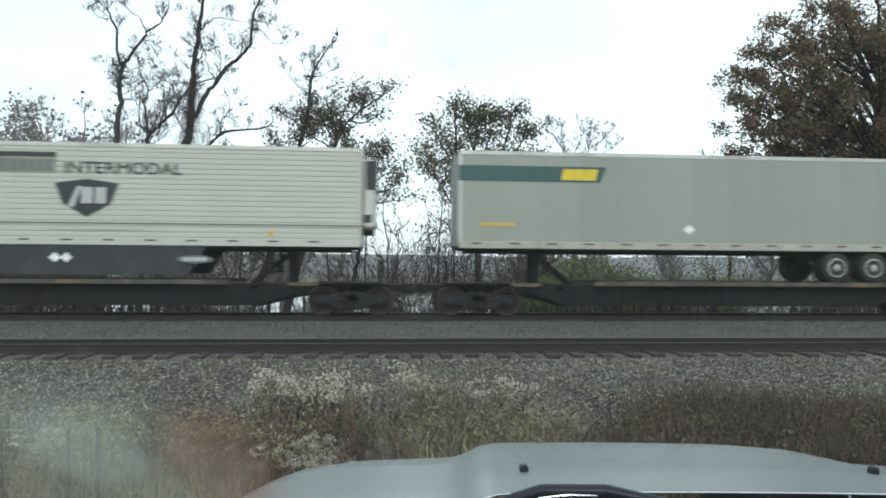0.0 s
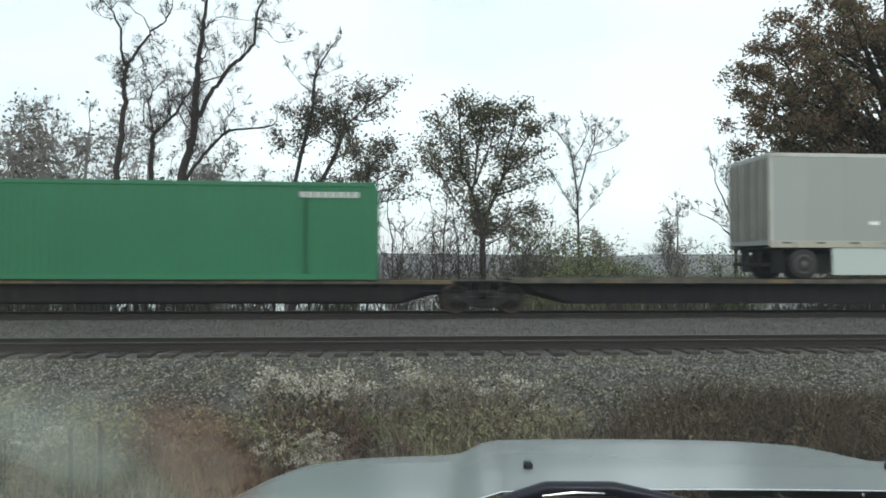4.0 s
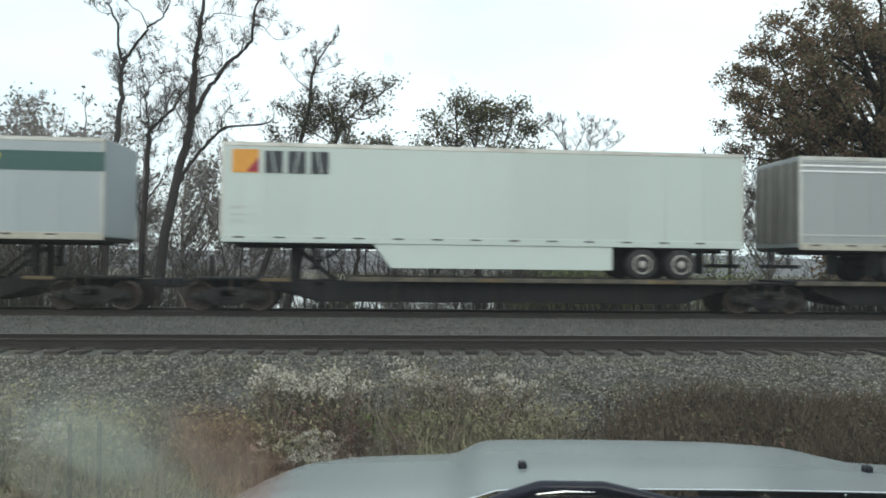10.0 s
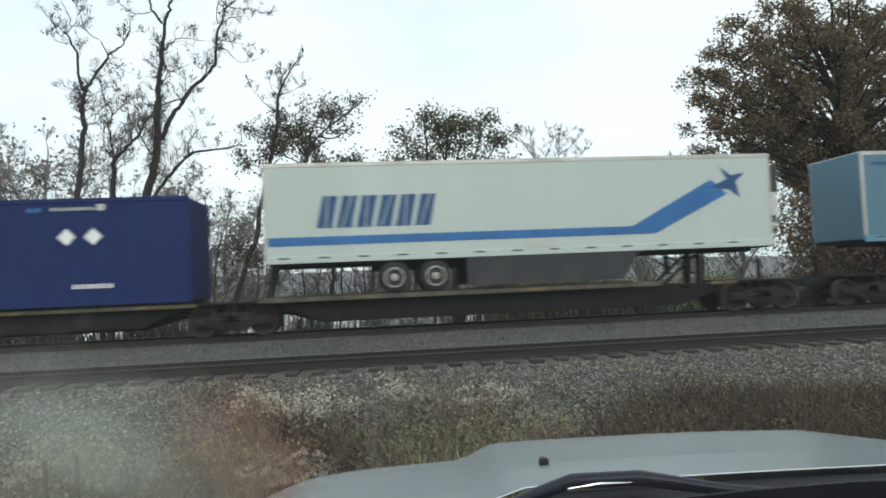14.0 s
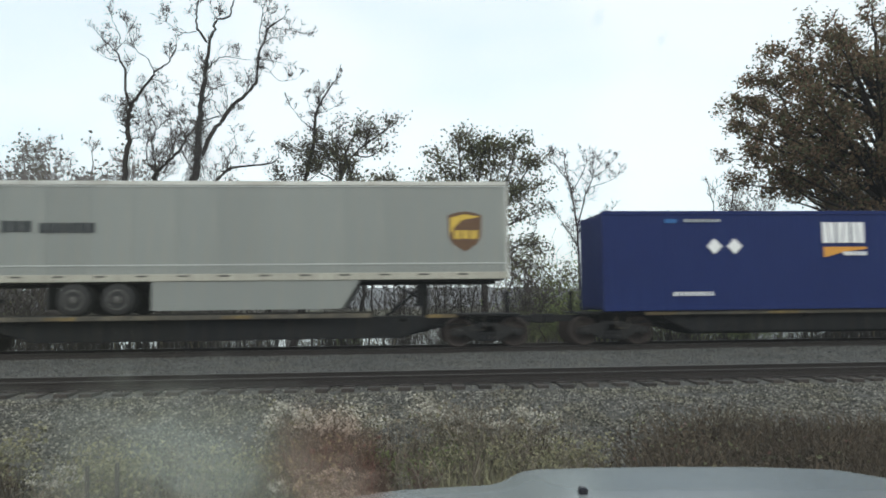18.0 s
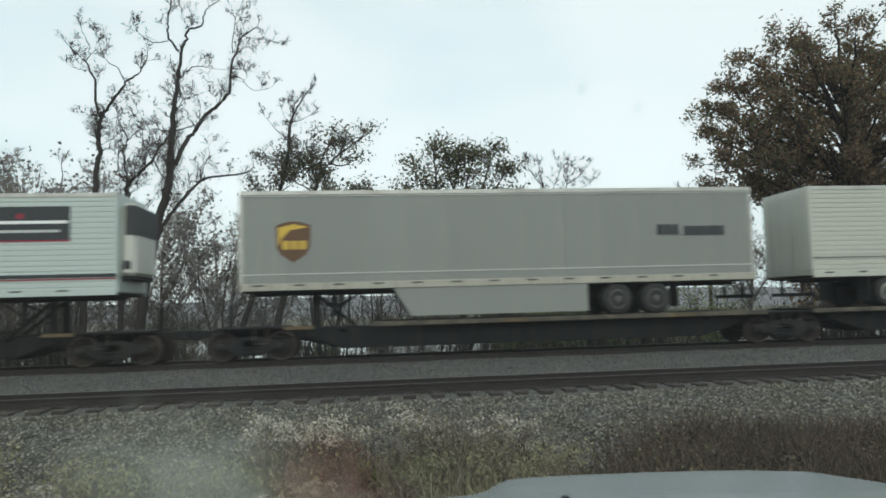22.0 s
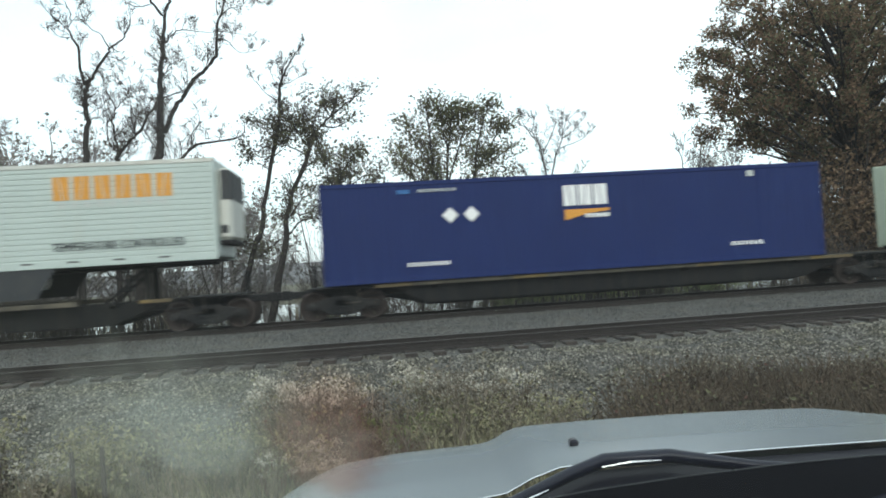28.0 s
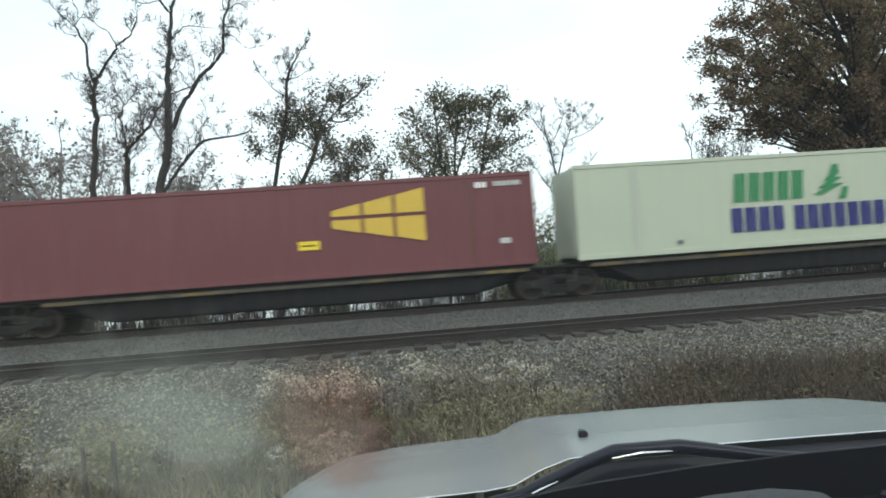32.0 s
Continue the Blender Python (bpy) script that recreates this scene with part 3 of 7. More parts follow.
def ribbed_v(x0, x1, z0, z1, y, out, pitch=0.26, depth=0.025):
    prof = []
    n = max(1, int((x1 - x0) / pitch))
    p = (x1 - x0) / n
    for i in range(n):
        a = x0 + i * p
        prof += [(a, y), (a + p * 0.45, y), (a + p * 0.58, y + out * depth), (a + p * 0.88, y + out * depth)]
    prof.append((x1, y))
    g = Geo()
    g.v = [(x, q, z0) for x, q in prof] + [(x, q, z1) for x, q in prof]
    m = len(prof)
    g.f = [(i, m + i, m + i + 1, i + 1) if out > 0 else (i, i + 1, m + i + 1, m + i) for i in range(m - 1)]
    return g


TEXT = {}


def lettering(text, x0, x1, z0, z1, y, parent, mat, name="lettering"):
    """Words set flat on the near side between x0 and x1."""
    if text not in TEXT:
        cu = bpy.data.curves.new("words", "FONT")
        cu.body = text
        ob = bpy.data.objects.new("words", cu)
        scene.collection.objects.link(ob)
        bpy.context.view_layer.update()
        me = bpy.data.meshes.new_from_object(ob.evaluated_get(bpy.context.evaluated_depsgraph_get()))
        bpy.data.objects.remove(ob)
        co = np.zeros(len(me.vertices) * 3)
        me.vertices.foreach_get("co", co)
        co = co.reshape(-1, 3)
        TEXT[text] = (co, [tuple(f.vertices) for f in me.polygons])
    co, fs = TEXT[text]
    lo, hi = co.min(0), co.max(0)
    g = Geo()
    g.v = [(x0 + (p[0] - lo[0]) / (hi[0] - lo[0]) * (x1 - x0), y, z0 + (p[1] - lo[1]) / (hi[1] - lo[1]) * (z1 - z0)) for p in co]
    g.f = fs
    return part(name, g, mat, parent)


class Side:
    """The near side of a load, addressed by fractions: u from its western end to its eastern, h from its top edge down."""

    def __init__(self, root, x0, x1, z0, z1, y):
        self.root, self.x0, self.x1, self.z0, self.z1, self.y = root, x0, x1, z0, z1, y
        self.layer = 0

    def p(self, u, h):
        return self.x0 + u * (self.x1 - self.x0), self.z1 - h * (self.z1 - self.z0)

    def slide(self, f):
        """Moves the origin of the marks along the side by a fraction of its length."""
        d = f * (self.x1 - self.x0)
        self.x0, self.x1 = self.x0 + d, self.x1 + d

    def poly(self, name, pts, mat, label=""):
        self.layer += 1
        y = self.y - 0.002 - 0.0025 * self.layer
        q = [self.p(u, h) for u, h in pts]
        return part(name, Geo().prism(q, 1, y, y + 0.0022), mat, self.root, label)

    def rect(self, name, u0, u1, h0, h1, mat, label=""):
        return self.poly(name, [(u0, h1), (u1, h1), (u1, h0), (u0, h0)], mat, label)

    def blocks(self, name, u0, u1, h0, h1, n, mat, label="", slant=0.0, gap=0.22, notch=True):
        """A row of n plain slotted blocks, in place of a wordmark."""
        self.layer += 1
        y = self.y - 0.002 - 0.0025 * self.layer
        g = Geo()
        w = (u1 - u0) / n
        for i in range(n):
            a, b = u0 + i * w, u0 + (i + 1 - gap) * w
            x0, z0 = self.p(a, h1)
            x1, z1 = self.p(b, h0)
            s = slant * (z1 - z0)
            def q(fx, fz):
                return x0 + fx * (x1 - x0) + s * fz, z0 + fz * (z1 - z0)
            if notch:
                # each block is cut in two by a thin slanting slit
                m, k = (0.36, 0.60) if i % 2 else (0.60, 0.36)
                shapes = [((0, 0), (m - 0.04, 0), (k - 0.04, 1), (0, 1)), ((m + 0.04, 0), (1, 0), (1, 1), (k + 0.04, 1))]
            else:
                shapes = [((0, 0), (1, 0), (1, 1), (0, 1))]
            for sh in shapes:
                g.prism([q(fx, fz) for fx, fz in sh], 1, y, y + 0.0022)
        return part(name, g, mat, self.root, label)

    def words(self, text, u0, u1, h0, h1, mat):
        self.layer += 1
        a, b = self.p(u0, h1), self.p(u1, h0)
        return lettering(text, a[0], b[0], a[1], b[1], self.y - 0.002 - 0.0025 * self.layer, self.root, mat)


def shield(s, u0, u1, h0, h1, outer, inner):
    """A broad brown shield with a gold crescent at its upper left and a gold mark across it."""
    w, d = u1 - u0, h1 - h0
    def q(pts):
        return [(u0 + a * w, h0 + b * d) for a, b in pts][::-1]
    s.poly("emblem", q([(0, 0.10), (0.02, 0.62), (0.14, 0.80), (0.5, 1.0), (0.86, 0.80), (0.98, 0.62), (1, 0.10), (0.75, 0.03), (0.5, 0), (0.25, 0.03)]), outer, "shield-shaped emblem")
    s.poly("emblem_crescent", q([(0.07, 0.16), (0.07, 0.62), (0.16, 0.42), (0.40, 0.22), (0.93, 0.14), (0.5, 0.07)]), inner, "gold crescent")
    s.blocks("emblem_mark", u0 + 0.18 * w, u0 + 0.92 * w, h0 + 0.47 * d, h0 + 0.68 * d, 3, inner)


WHEELS = {}


def trailer_wheel(root, x, y, dark):
    """A pair of tyres on one hub, with the rim facing the track side."""
    s = -1 if y < 0 else 1
    key = (s, dark)
    if key not in WHEELS:
        a, b = (-0.30, 0.30)
        tyre = Geo().lathe([(0.29, a), (0.44, a), (0.49, a + 0.05), (0.50, -0.06), (0.46, -0.02), (0.46, 0.02), (0.50, 0.06), (0.49, b - 0.05), (0.44, b), (0.29, b)], 1, (0, 0, 0), 22).mesh("tyre", "tyre", True)
        o = s * 0.30
        rim = Geo().lathe([(0.31, o * 0.8), (0.31, o * 1.0), (0.27, o * 1.02), (0.24, o * 0.86), (0.14, o * 0.82), (0.11, o * 1.05), (0.06, o * 1.08)], 1, (0, 0, 0), 18).mesh("rim", "rim_dark" if dark else "rim", True)
        WHEELS[key] = (tyre, rim)
    tyre, rim = WHEELS[key]
    w = part("wheel", tyre, "tyre", root)
    w.location = (x, y, DECK + 0.5)
    part("rim", rim, "rim", w, "pale steel rim" if not dark else "dark rim")


def trailer(label, x0, x1, nose, paint, ribs="flat", skirt=None, reefer=False, top=5.17, tape=True, dark_rims=False, rear=2.7, name="semi_trailer", trim=None, doors="end_shade_grime"):
    """A box semi-trailer from x0 to x1 with its nose at the eastern (1) or western (-1) end. Returns the thing and its near side."""
    L = x1 - x0
    u = (x0 + x1) / 2
    root = carry(thing(name, label, "semi-trailer", "trailers on the train"), u)
    h = L / 2
    W = 1.30
    zb, zt = DECK + 1.05, top
    short = L < 11
    def X(f):
        """Metres back from the nose."""
        return nose * (h - f)
    part("body", Geo().box(-h, h, -W + 0.036, W - 0.036, zb + 0.05, zt - 0.02, 0.03), paint, root)
    for s in (-1, 1):
        y = s * (W - 0.012)
        if ribs == "flat":
            n = max(4, round(L / 1.22)) if s < 0 else 1
            w = (L - 0.16) / n
            sheet = Geo().box(0.004, w - 0.004, y - s * 0.012, y + s * 0.004, zb + 0.20, zt - 0.13).mesh("side_panel", paint)
            for i in range(n):
                part("side_panel", sheet, paint, root).location = (-h + 0.08 + w * i, 0, 0)
        else:
            part("side_panel", ribbed_h(-h + 0.08, h - 0.08, zb + 0.20, zt - 0.13, y - s * 0.011, s), paint, root)
        part("top_rail", Geo().box(-h, h, y - s * 0.03, y + s * 0.014, zt - 0.13, zt, 0.012), "alloy", root)
        part("bottom_rail", Geo().box(-h, h, y - s * 0.03, y + s * 0.016, zb - 0.02, zb + 0.20, 0.012), trim or paint, root, "road-dirty cream lower rail" if trim else "")
        for e in (-h, h):
            part("corner_post", Geo().box(e - 0.01, e + (0.10 if e < 0 else -0.10), y - s * 0.03, y + s * 0.012, zb + 0.2, zt - 0.13, 0.01), paint if ribs != "flat" else "alloy", root)
        if skirt:
            a, b = X(4.6 if not short else 2.9), X(L - (rear + 2.25 if not short else 2.1))
            lo, hi = min(a, b), max(a, b)
            low = DECK + (0.30 if skirt in ("white_paint", "cream_paint") and paint in ("white_paint", "beige_paint") else 0.16)
            part("skirt", Geo().prism([(lo, zb - 0.02), (hi, zb - 0.02), (hi - 0.55 * (nose > 0), low), (lo + 0.55 * (nose < 0), low)], 1, y - s * 0.05, y - s * 0.02), skirt, root)
    if tape:
        g = Geo()
        n = int(L / 1.25)
        for i in range(n):
            a = -h + 0.4 + (L - 0.8) * i / n
            g.box(a, a + 0.32, -W - 0.006, -W + 0.002, zb + 0.11, zb + 0.16)
        part("reflective_strip", g, "tape_dark", root, "dashed reflective strips")["kind"] = "stuff"
    part("roof", Geo().box(-h + 0.02, h - 0.02, -W + 0.06, W - 0.06, zt - 0.03, zt + 0.012, 0.01), "alloy", root)
    # underbody
    part("underframe", Geo().box(-h + 0.3, h - 0.3, -0.5, 0.5, zb - 0.16, zb - 0.01).box(-h + 0.1, h - 0.1, -1.22, 1.22, zb - 0.06, zb - 0.015), "frame_black", root)
    ax = [L - 1.15] if short else [L - rear - 1.27, L - rear]
    for f in ax:
        part("axle", Geo().lathe([(0.07, -1.0), (0.07, 1.0)], 1, (X(f), 0, DECK + 0.5), 10), "frame_black", root)
        for y in (-0.98, 0.98):
            trailer_wheel(root, X(f), y, dark_rims)
    fb = ax[-1]
    for y in (-0.5, 0.5):
        part("bogie_beam", Geo().box(X(ax[0] - 0.9), X(fb + 0.7), y - 0.06, y + 0.06, zb - 0.34, zb - 0.12), "frame_black", root)
    for y in (-0.98, 0.98):
        m = X(fb + 0.72)
        part("mudflap", Geo().box(m - 0.008, m + 0.008, y - 0.3, y + 0.3, DECK + 0.22, zb - 0.06), "tyre", root)
    r = X(L - 0.08)
    part("rear_bumper", Geo().box(r - 0.05, r + 0.05, -1.15, 1.15, DECK + 0.42, DECK + 0.54, 0.01).box(r - 0.04, r + 0.04, -0.62, -0.52, DECK + 0.5, zb).box(r - 0.04, r + 0.04, 0.52, 0.62, DECK + 0.5, zb), "frame_black", root)
    # doors
    e = X(L)
    for s in (-1, 1):
        d = part("rear_door", Geo().box(e - 0.02, e + 0.02, s * 0.012, s * (W - 0.05), zb + 0.22, zt - 0.14, 0.008), doors, root, "road-grimed rear door, darkened for shade" if doors == "end_shade_grime" else "")
        for k in (0.35, 0.85):
            part("lock_rod", Geo().lathe([(0.016, zb + 0.16), (0.016, zt - 0.1)], 2, (e - nose * 0.045, s * k, 0), 6), "alloy", d)
    e = X(0)
    part("nose_panel", Geo().box(e - nose * 0.005, e + nose * 0.012, -W + 0.09, W - 0.09, zb + 0.10, zt - 0.12, 0.004), paint, root)
    # landing gear and coupling
    lg = 2.75 if not short else 2.2
    for y in (-0.85, 0.85):
        leg = part("landing_leg", Geo().box(X(lg) - 0.07, X(lg) + 0.07, y - 0.07, y + 0.07, DECK + 0.28, zb - 0.05, 0.01), "frame_black", root)
        part("foot", Geo().box(X(lg) - 0.14, X(lg) + 0.14, y - 0.13, y + 0.13, DECK + 0.22, DECK + 0.28, 0.01), "frame_black", leg)
        part("leg_brace", Geo().tube([(X(lg), y, DECK + 0.45), (X(lg + 0.95), y * 0.6, zb - 0.05)], [0.03, 0.03], 6), "frame_black", root)
    part("kingpin_plate", Geo().box(X(0.25), X(1.8), -0.9, 0.9, zb - 0.07, zb - 0.02), "frame_black", root)
    if reefer:
        n0, n1 = X(0), X(-0.42)
        unit = part("cooling_unit", Geo().box(n0, n1, -1.02, 1.02, zb + 0.55, zt - 0.28, 0.10), "reefer_grey", root, "grey-white cooling unit on the nose")
        part("unit_grille", Geo().box(n1 - nose * 0.30, n1 + nose * 0.012, -1.04, 1.04, zt - 1.25, zt - 0.34, 0.02), "grille", unit, "black fan grille")
        part("unit_panel", Geo().box(n0 + nose * 0.08, n0 + nose * 0.30, -1.045, -1.015, zb + 0.75, zb + 1.0, 0.004), "grille", unit)
        part("unit_tray", Geo().box(n0, n1 - nose * 0.05, -0.95, 0.95, zb + 0.42, zb + 0.56, 0.02), "frame_black", unit)
        part("fuel_tank", Geo().lathe([(0.24, -0.95), (0.27, -0.9), (0.27, 0.9), (0.24, 0.95)], 0, (X(6.0), -0.85, zb - 0.36), 14), "alloy", root, "round aluminium fuel tank", True)
    return root, Side(root, -h, h, zb, zt, -W)


def container(label, x0, x1, paint, ribs=0.26, depth=0.022, top=3.98, columns=(0.13, 0.87), name="container", base=0.0, ends=None):
    """A domestic steel container that rests on the well brackets of its car."""
    L, u = x1 - x0, (x0 + x1) / 2
    root = carry(thing(name, label, "container", "containers on the train"), u)
    h, W, zb, zt = L / 2, 1.30, DECK - 0.02 + base, top
    inset = max(0.0, depth - 0.022)
    if base:
        part("underframe", Geo().box(-h + 0.1, h - 0.1, -W + 0.16, W - 0.16, DECK - 0.02, zb + 0.04), "frame_black", root, "black steel underframe")
    part("body", Geo().box(-h + 0.02, h - 0.02, -W + 0.05 + inset, W - 0.05 - inset, zb + 0.05, zt - 0.03, 0.02), paint, root)
    for s in (-1, 1):
        y = s * (W - 0.03)
        part("side_panel", ribbed_v(-h + 0.1, h - 0.1, zb + 0.16, zt - 0.12, y - s * inset, s, ribs, depth), paint, root)
        part("top_rail", Geo().box(-h, h, y - s * 0.03, y + s * 0.03, zt - 0.13, zt, 0.012), paint, root)
        part("bottom_rail", Geo().box(-h, h, y - s * 0.03, y + s * 0.03, zb, zb + 0.17, 0.012), paint, root)
        for c in columns:
            xc = -h + c * L
            part("lifting_post", Geo().box(xc - 0.10, xc + 0.10, y - s * 0.03, y + s * 0.022, zb + 0.16, zt - 0.12, 0.012), paint, root)
        for e in (-1, 1):
            part("corner_post", Geo().box(e * h, e * (h - 0.12), y - s * 0.04, y + s * 0.026, zb + 0.16, zt - 0.12, 0.012), paint, root)
    for e in (-1, 1):
        part("end_wall" if e > 0 else "end_doors", Geo().box(e * (h - 0.03), e * (h - 0.005), -W + 0.1, W - 0.1, zb + 0.1, zt - 0.1, 0.004), ends or paint, root)
        for y in (-0.75, -0.25, 0.25, 0.75):
            part("end_rib", Geo().box(e * (h - 0.01), e * (h + 0.025), y - 0.03, y + 0.03, zb + 0.14, zt - 0.14, 0.006), paint, root)
    for c in (0.0, 1.0, *columns):
        for s in (-1, 1):
            for z in (zb - 0.005, zt - 0.115):
                xc = min(max(-h + c * L, -h + 0.09), h - 0.09)
                part("corner_casting", Geo().box(xc - 0.09, xc + 0.09, s * (W - 0.14), s * (W + 0.006), z, z + 0.12, 0.008), paint, root)
    return root, Side(root, -h, h, zb, zt, -W - 0.004)


def spine_unit(xa, xb, ends, load, nose, tag):
    """One articulated unit of a spine car between its two truck centres. ends: (western, eastern) True where the car ends with a coupler."""
    L, u = xb - xa, (xa + xb) / 2
    root = carry(thing("spine_car", "black steel spine car unit with tan deck edges" if tag else "grimy black spine car unit, tan paint worn on its deck edge", "railcar", "railcars of the train"), u)
    h = L / 2
    W = 1.28
    # the deep girder, shallower over the trucks
    g = Geo().prism([(-h - 0.3, 0.62), (-h + 1.5, 0.60), (-h + 2.7, 0.30), (h - 2.7, 0.30), (h - 1.5, 0.60), (h + 0.3, 0.62), (h + 0.3, 0.98), (-h - 0.3, 0.98)], 1, -0.45, 0.45)
    part("centre_sill", g, "spine_paint", root)
    if load == "container":
        part("deck", Geo().box(-h + 1.2, h - 1.2, -0.62, 0.62, 0.96, 1.03, 0.01), "spine_paint", root)
        for s in (-1, 1):
            part("side_beam", Geo().prism([(-h + 1.6, 0.88), (-h + 2.6, 0.40), (h - 2.6, 0.40), (h - 1.6, 0.88), (h - 1.6, 1.0), (-h + 1.6, 1.0)], 1, s * 0.86, s * 0.98), "spine_paint", root)
            part("deck_edge", Geo().box(-h + 1.0, h - 1.0, s * 1.10, s * 1.20, 0.95, 1.06, 0.01), "deck_edge", root, "worn tan deck edge")
            for f0, f1 in ((0.06, 0.12), (0.30, 0.36), (0.64, 0.68), (0.86, 0.93)):
                part("yellow_plate", Geo().box(-h + f0 * L, -h + f1 * L, s * 1.20, s * 1.212, 0.96, 1.05), "deck_yellow", root, "yellow safety marking")
    else:
        a, b = (-h + 1.0, h - 5.2) if nose > 0 else (-h + 5.2, h - 1.0)
        part("wheel_deck", Geo().box(a, b, -W, W, DECK - 0.14, DECK - 0.006, 0.012), "spine_paint", root)
        a2, b2 = (a - 0.2, b + 1.6) if nose > 0 else (a - 1.6, b + 0.2)
        for s in (-1, 1):
            part("side_beam", Geo().prism([(-h + 1.5, 0.80), (-h + 2.8, 0.34), (h - 2.8, 0.34), (h - 1.5, 0.80), (h - 1.5, 0.97), (-h + 1.5, 0.97)], 1, s * 0.86, s * 0.98), "spine_paint", root)
            part("deck_edge", Geo().box(a2, b2, s * (W - 0.02), s * (W + 0.03), DECK - 0.12, DECK + 0.02, 0.01), "deck_edge", root, "worn tan deck edge")
            for f in (0.22, 0.72):
                xc = a + f * (b - a)
                part("yellow_plate", Geo().box(xc, xc + 0.9, s * (W + 0.03), s * (W + 0.042), DECK - 0.11, DECK - 0.01), "deck_yellow", root, "yellow safety marking")
        # trailer hitch: a braced stand under the kingpin
        xk = nose * (h - 1.9)
        st = part("hitch", Geo().box(xk - 0.35, xk + 0.35, -0.5, 0.5, DECK + 0.90, DECK + 0.985, 0.02), "frame_black", root, "black fifth-wheel hitch stand")
        for s in (-1, 1):
            part("hitch_strut", Geo().tube([(xk, s * 0.42, DECK + 0.92), (xk - nose * 1.25, s * 0.36, 0.98)], [0.055, 0.055], 6), "frame_black", st)
            part("hitch_leg", Geo().box(xk - 0.10, xk + 0.10, s * 0.36, s * 0.50, 0.96, DECK + 0.92, 0.01), "frame_black", st)
    for f in (0.16, 0.38, 0.62, 0.84):
        xc = -h + f * L
        part("cross_bearer", Geo().prism([(-1.16, 0.93), (-0.44, 0.62), (0.44, 0.62), (1.16, 0.93), (1.16, 1.0), (-1.16, 1.0)], 0, xc - 0.09, xc + 0.09), "spine_paint", root)
    for e, end in ((-1, ends[0]), (1, ends[1])):
        part("end_platform", Geo().box(e * (h - 1.0), e * (h + (1.05 if end else 0.05)), -1.05, 1.05, 0.98, 1.04, 0.01), "spine_paint", root)
        part("end_mark", Geo().box(e * (h - 1.9), e * (h - 1.0), -1.21, -1.18, 0.95, 1.05), "deck_yellow", root, "yellow end marking")
        part("grab_iron", Geo().tube([(e * (h - 0.5), -1.06, 0.98), (e * (h - 0.5), -1.10, 0.55), (e * (h - 0.1), -1.10, 0.55), (e * (h - 0.1), -1.06, 0.98)], [0.012] * 4, 5), "deck_edge", root)
        if end:
            part("coupler", Geo().box(e * (h + 0.3), e * (h + 1.7), -0.10, 0.10, 0.74, 0.96, 0.02).box(e * (h + 1.62), e * (h + 1.98), -0.16, 0.16, 0.70, 1.0, 0.03), "frame_black", root)
            part("brake_stand", Geo().box(e * (h + 0.85), e * (h + 0.97), 0.55, 0.67, 1.0, 1.75, 0.01), "spine_paint", root)
    part("brake_cylinder", Geo().lathe([(0.16, -0.3), (0.17, -0.25), (0.17, 0.3), (0.10, 0.36)], 0, (-h * 0.35, -0.70, 0.62), 12), "frame_black", root)
    part("brake_pipe", Geo().tube([(-h + 0.5, -0.78, 0.72), (h - 0.5, -0.78, 0.72)], [0.02, 0.02], 6), "frame_black", root)
    return root


def wheel_truck():
    """A two-axle freight truck with its rolling wheelsets, built once and copied."""
    root = thing("freight_truck", "rusty black two-axle freight truck under the spine cars", "rail truck", "trucks of the train")
    for s in (-1, 1):
        y = s * 0.98
        fr = part("side_frame", Geo().prism([(-1.15, 0.38), (-0.70, 0.40), (-0.35, 0.20), (0.35, 0.20), (0.70, 0.40), (1.15, 0.38), (1.15, 0.58), (0.75, 0.64), (0.30, 0.76), (-0.30, 0.76), (-0.75, 0.64), (-1.15, 0.58)], 1, y - 0.07, y + 0.07), "frame_black", root)
        for x in (-0.22, -0.07, 0.08, 0.23):
            part("spring", Geo().lathe([(0.065, 0.24), (0.07, 0.30), (0.06, 0.36), (0.07, 0.42), (0.065, 0.48)], 2, (x, y + s * 0.075, 0), 8), "frame_black", fr)
        for x in (-0.89, 0.89):
            part("bearing_cap", Geo().lathe([(0.12, -0.09), (0.13, 0.0), (0.10, 0.10), (0.03, 0.12)] if s > 0 else [(0.03, -0.12), (0.10, -0.10), (0.13, 0.0), (0.12, 0.09)], 1, (x, y + s * 0.06, 0.46), 10), "frame_black", root)
    part("bolster", Geo().box(-0.24, 0.24, -1.05, 1.05, 0.42, 0.68, 0.02), "frame_black", root)
    for x in (-0.89, 0.89):
        w = part("wheelset", Geo().lathe([(0.075, -0.95), (0.075, 0.95)], 1, (0, 0, 0), 10), "frame_black", root)
        w.location = (x, 0, 0.457)
        for s in (-1, 1):
            part("wheel", Geo().lathe([(0.10, s * 0.66), (0.20, s * 0.70), (0.36, s * 0.70), (0.40, s * 0.82), (0.457, s * 0.82), (0.462, s * 0.71), (0.485, s * 0.69), (0.46, s * 0.665), (0.36, s * 0.66)], 1, (0, 0, 0), 20), "plate", w, "dark steel rail wheel", True)
            part("wheel_mark", Geo().box(-0.03, 0.03, s * 0.715, s * 0.735, 0.24, 0.34), "deck_edge", w)
        # the wheelset rolls with the train
        step = -math.degrees(SPEED / FPS / 0.457)
        walk(w, [(k / FPS, pose(x, 0, 0.457, 0, -step * k, 0)) for k in range(int(32 * FPS) + 1)])
    return root


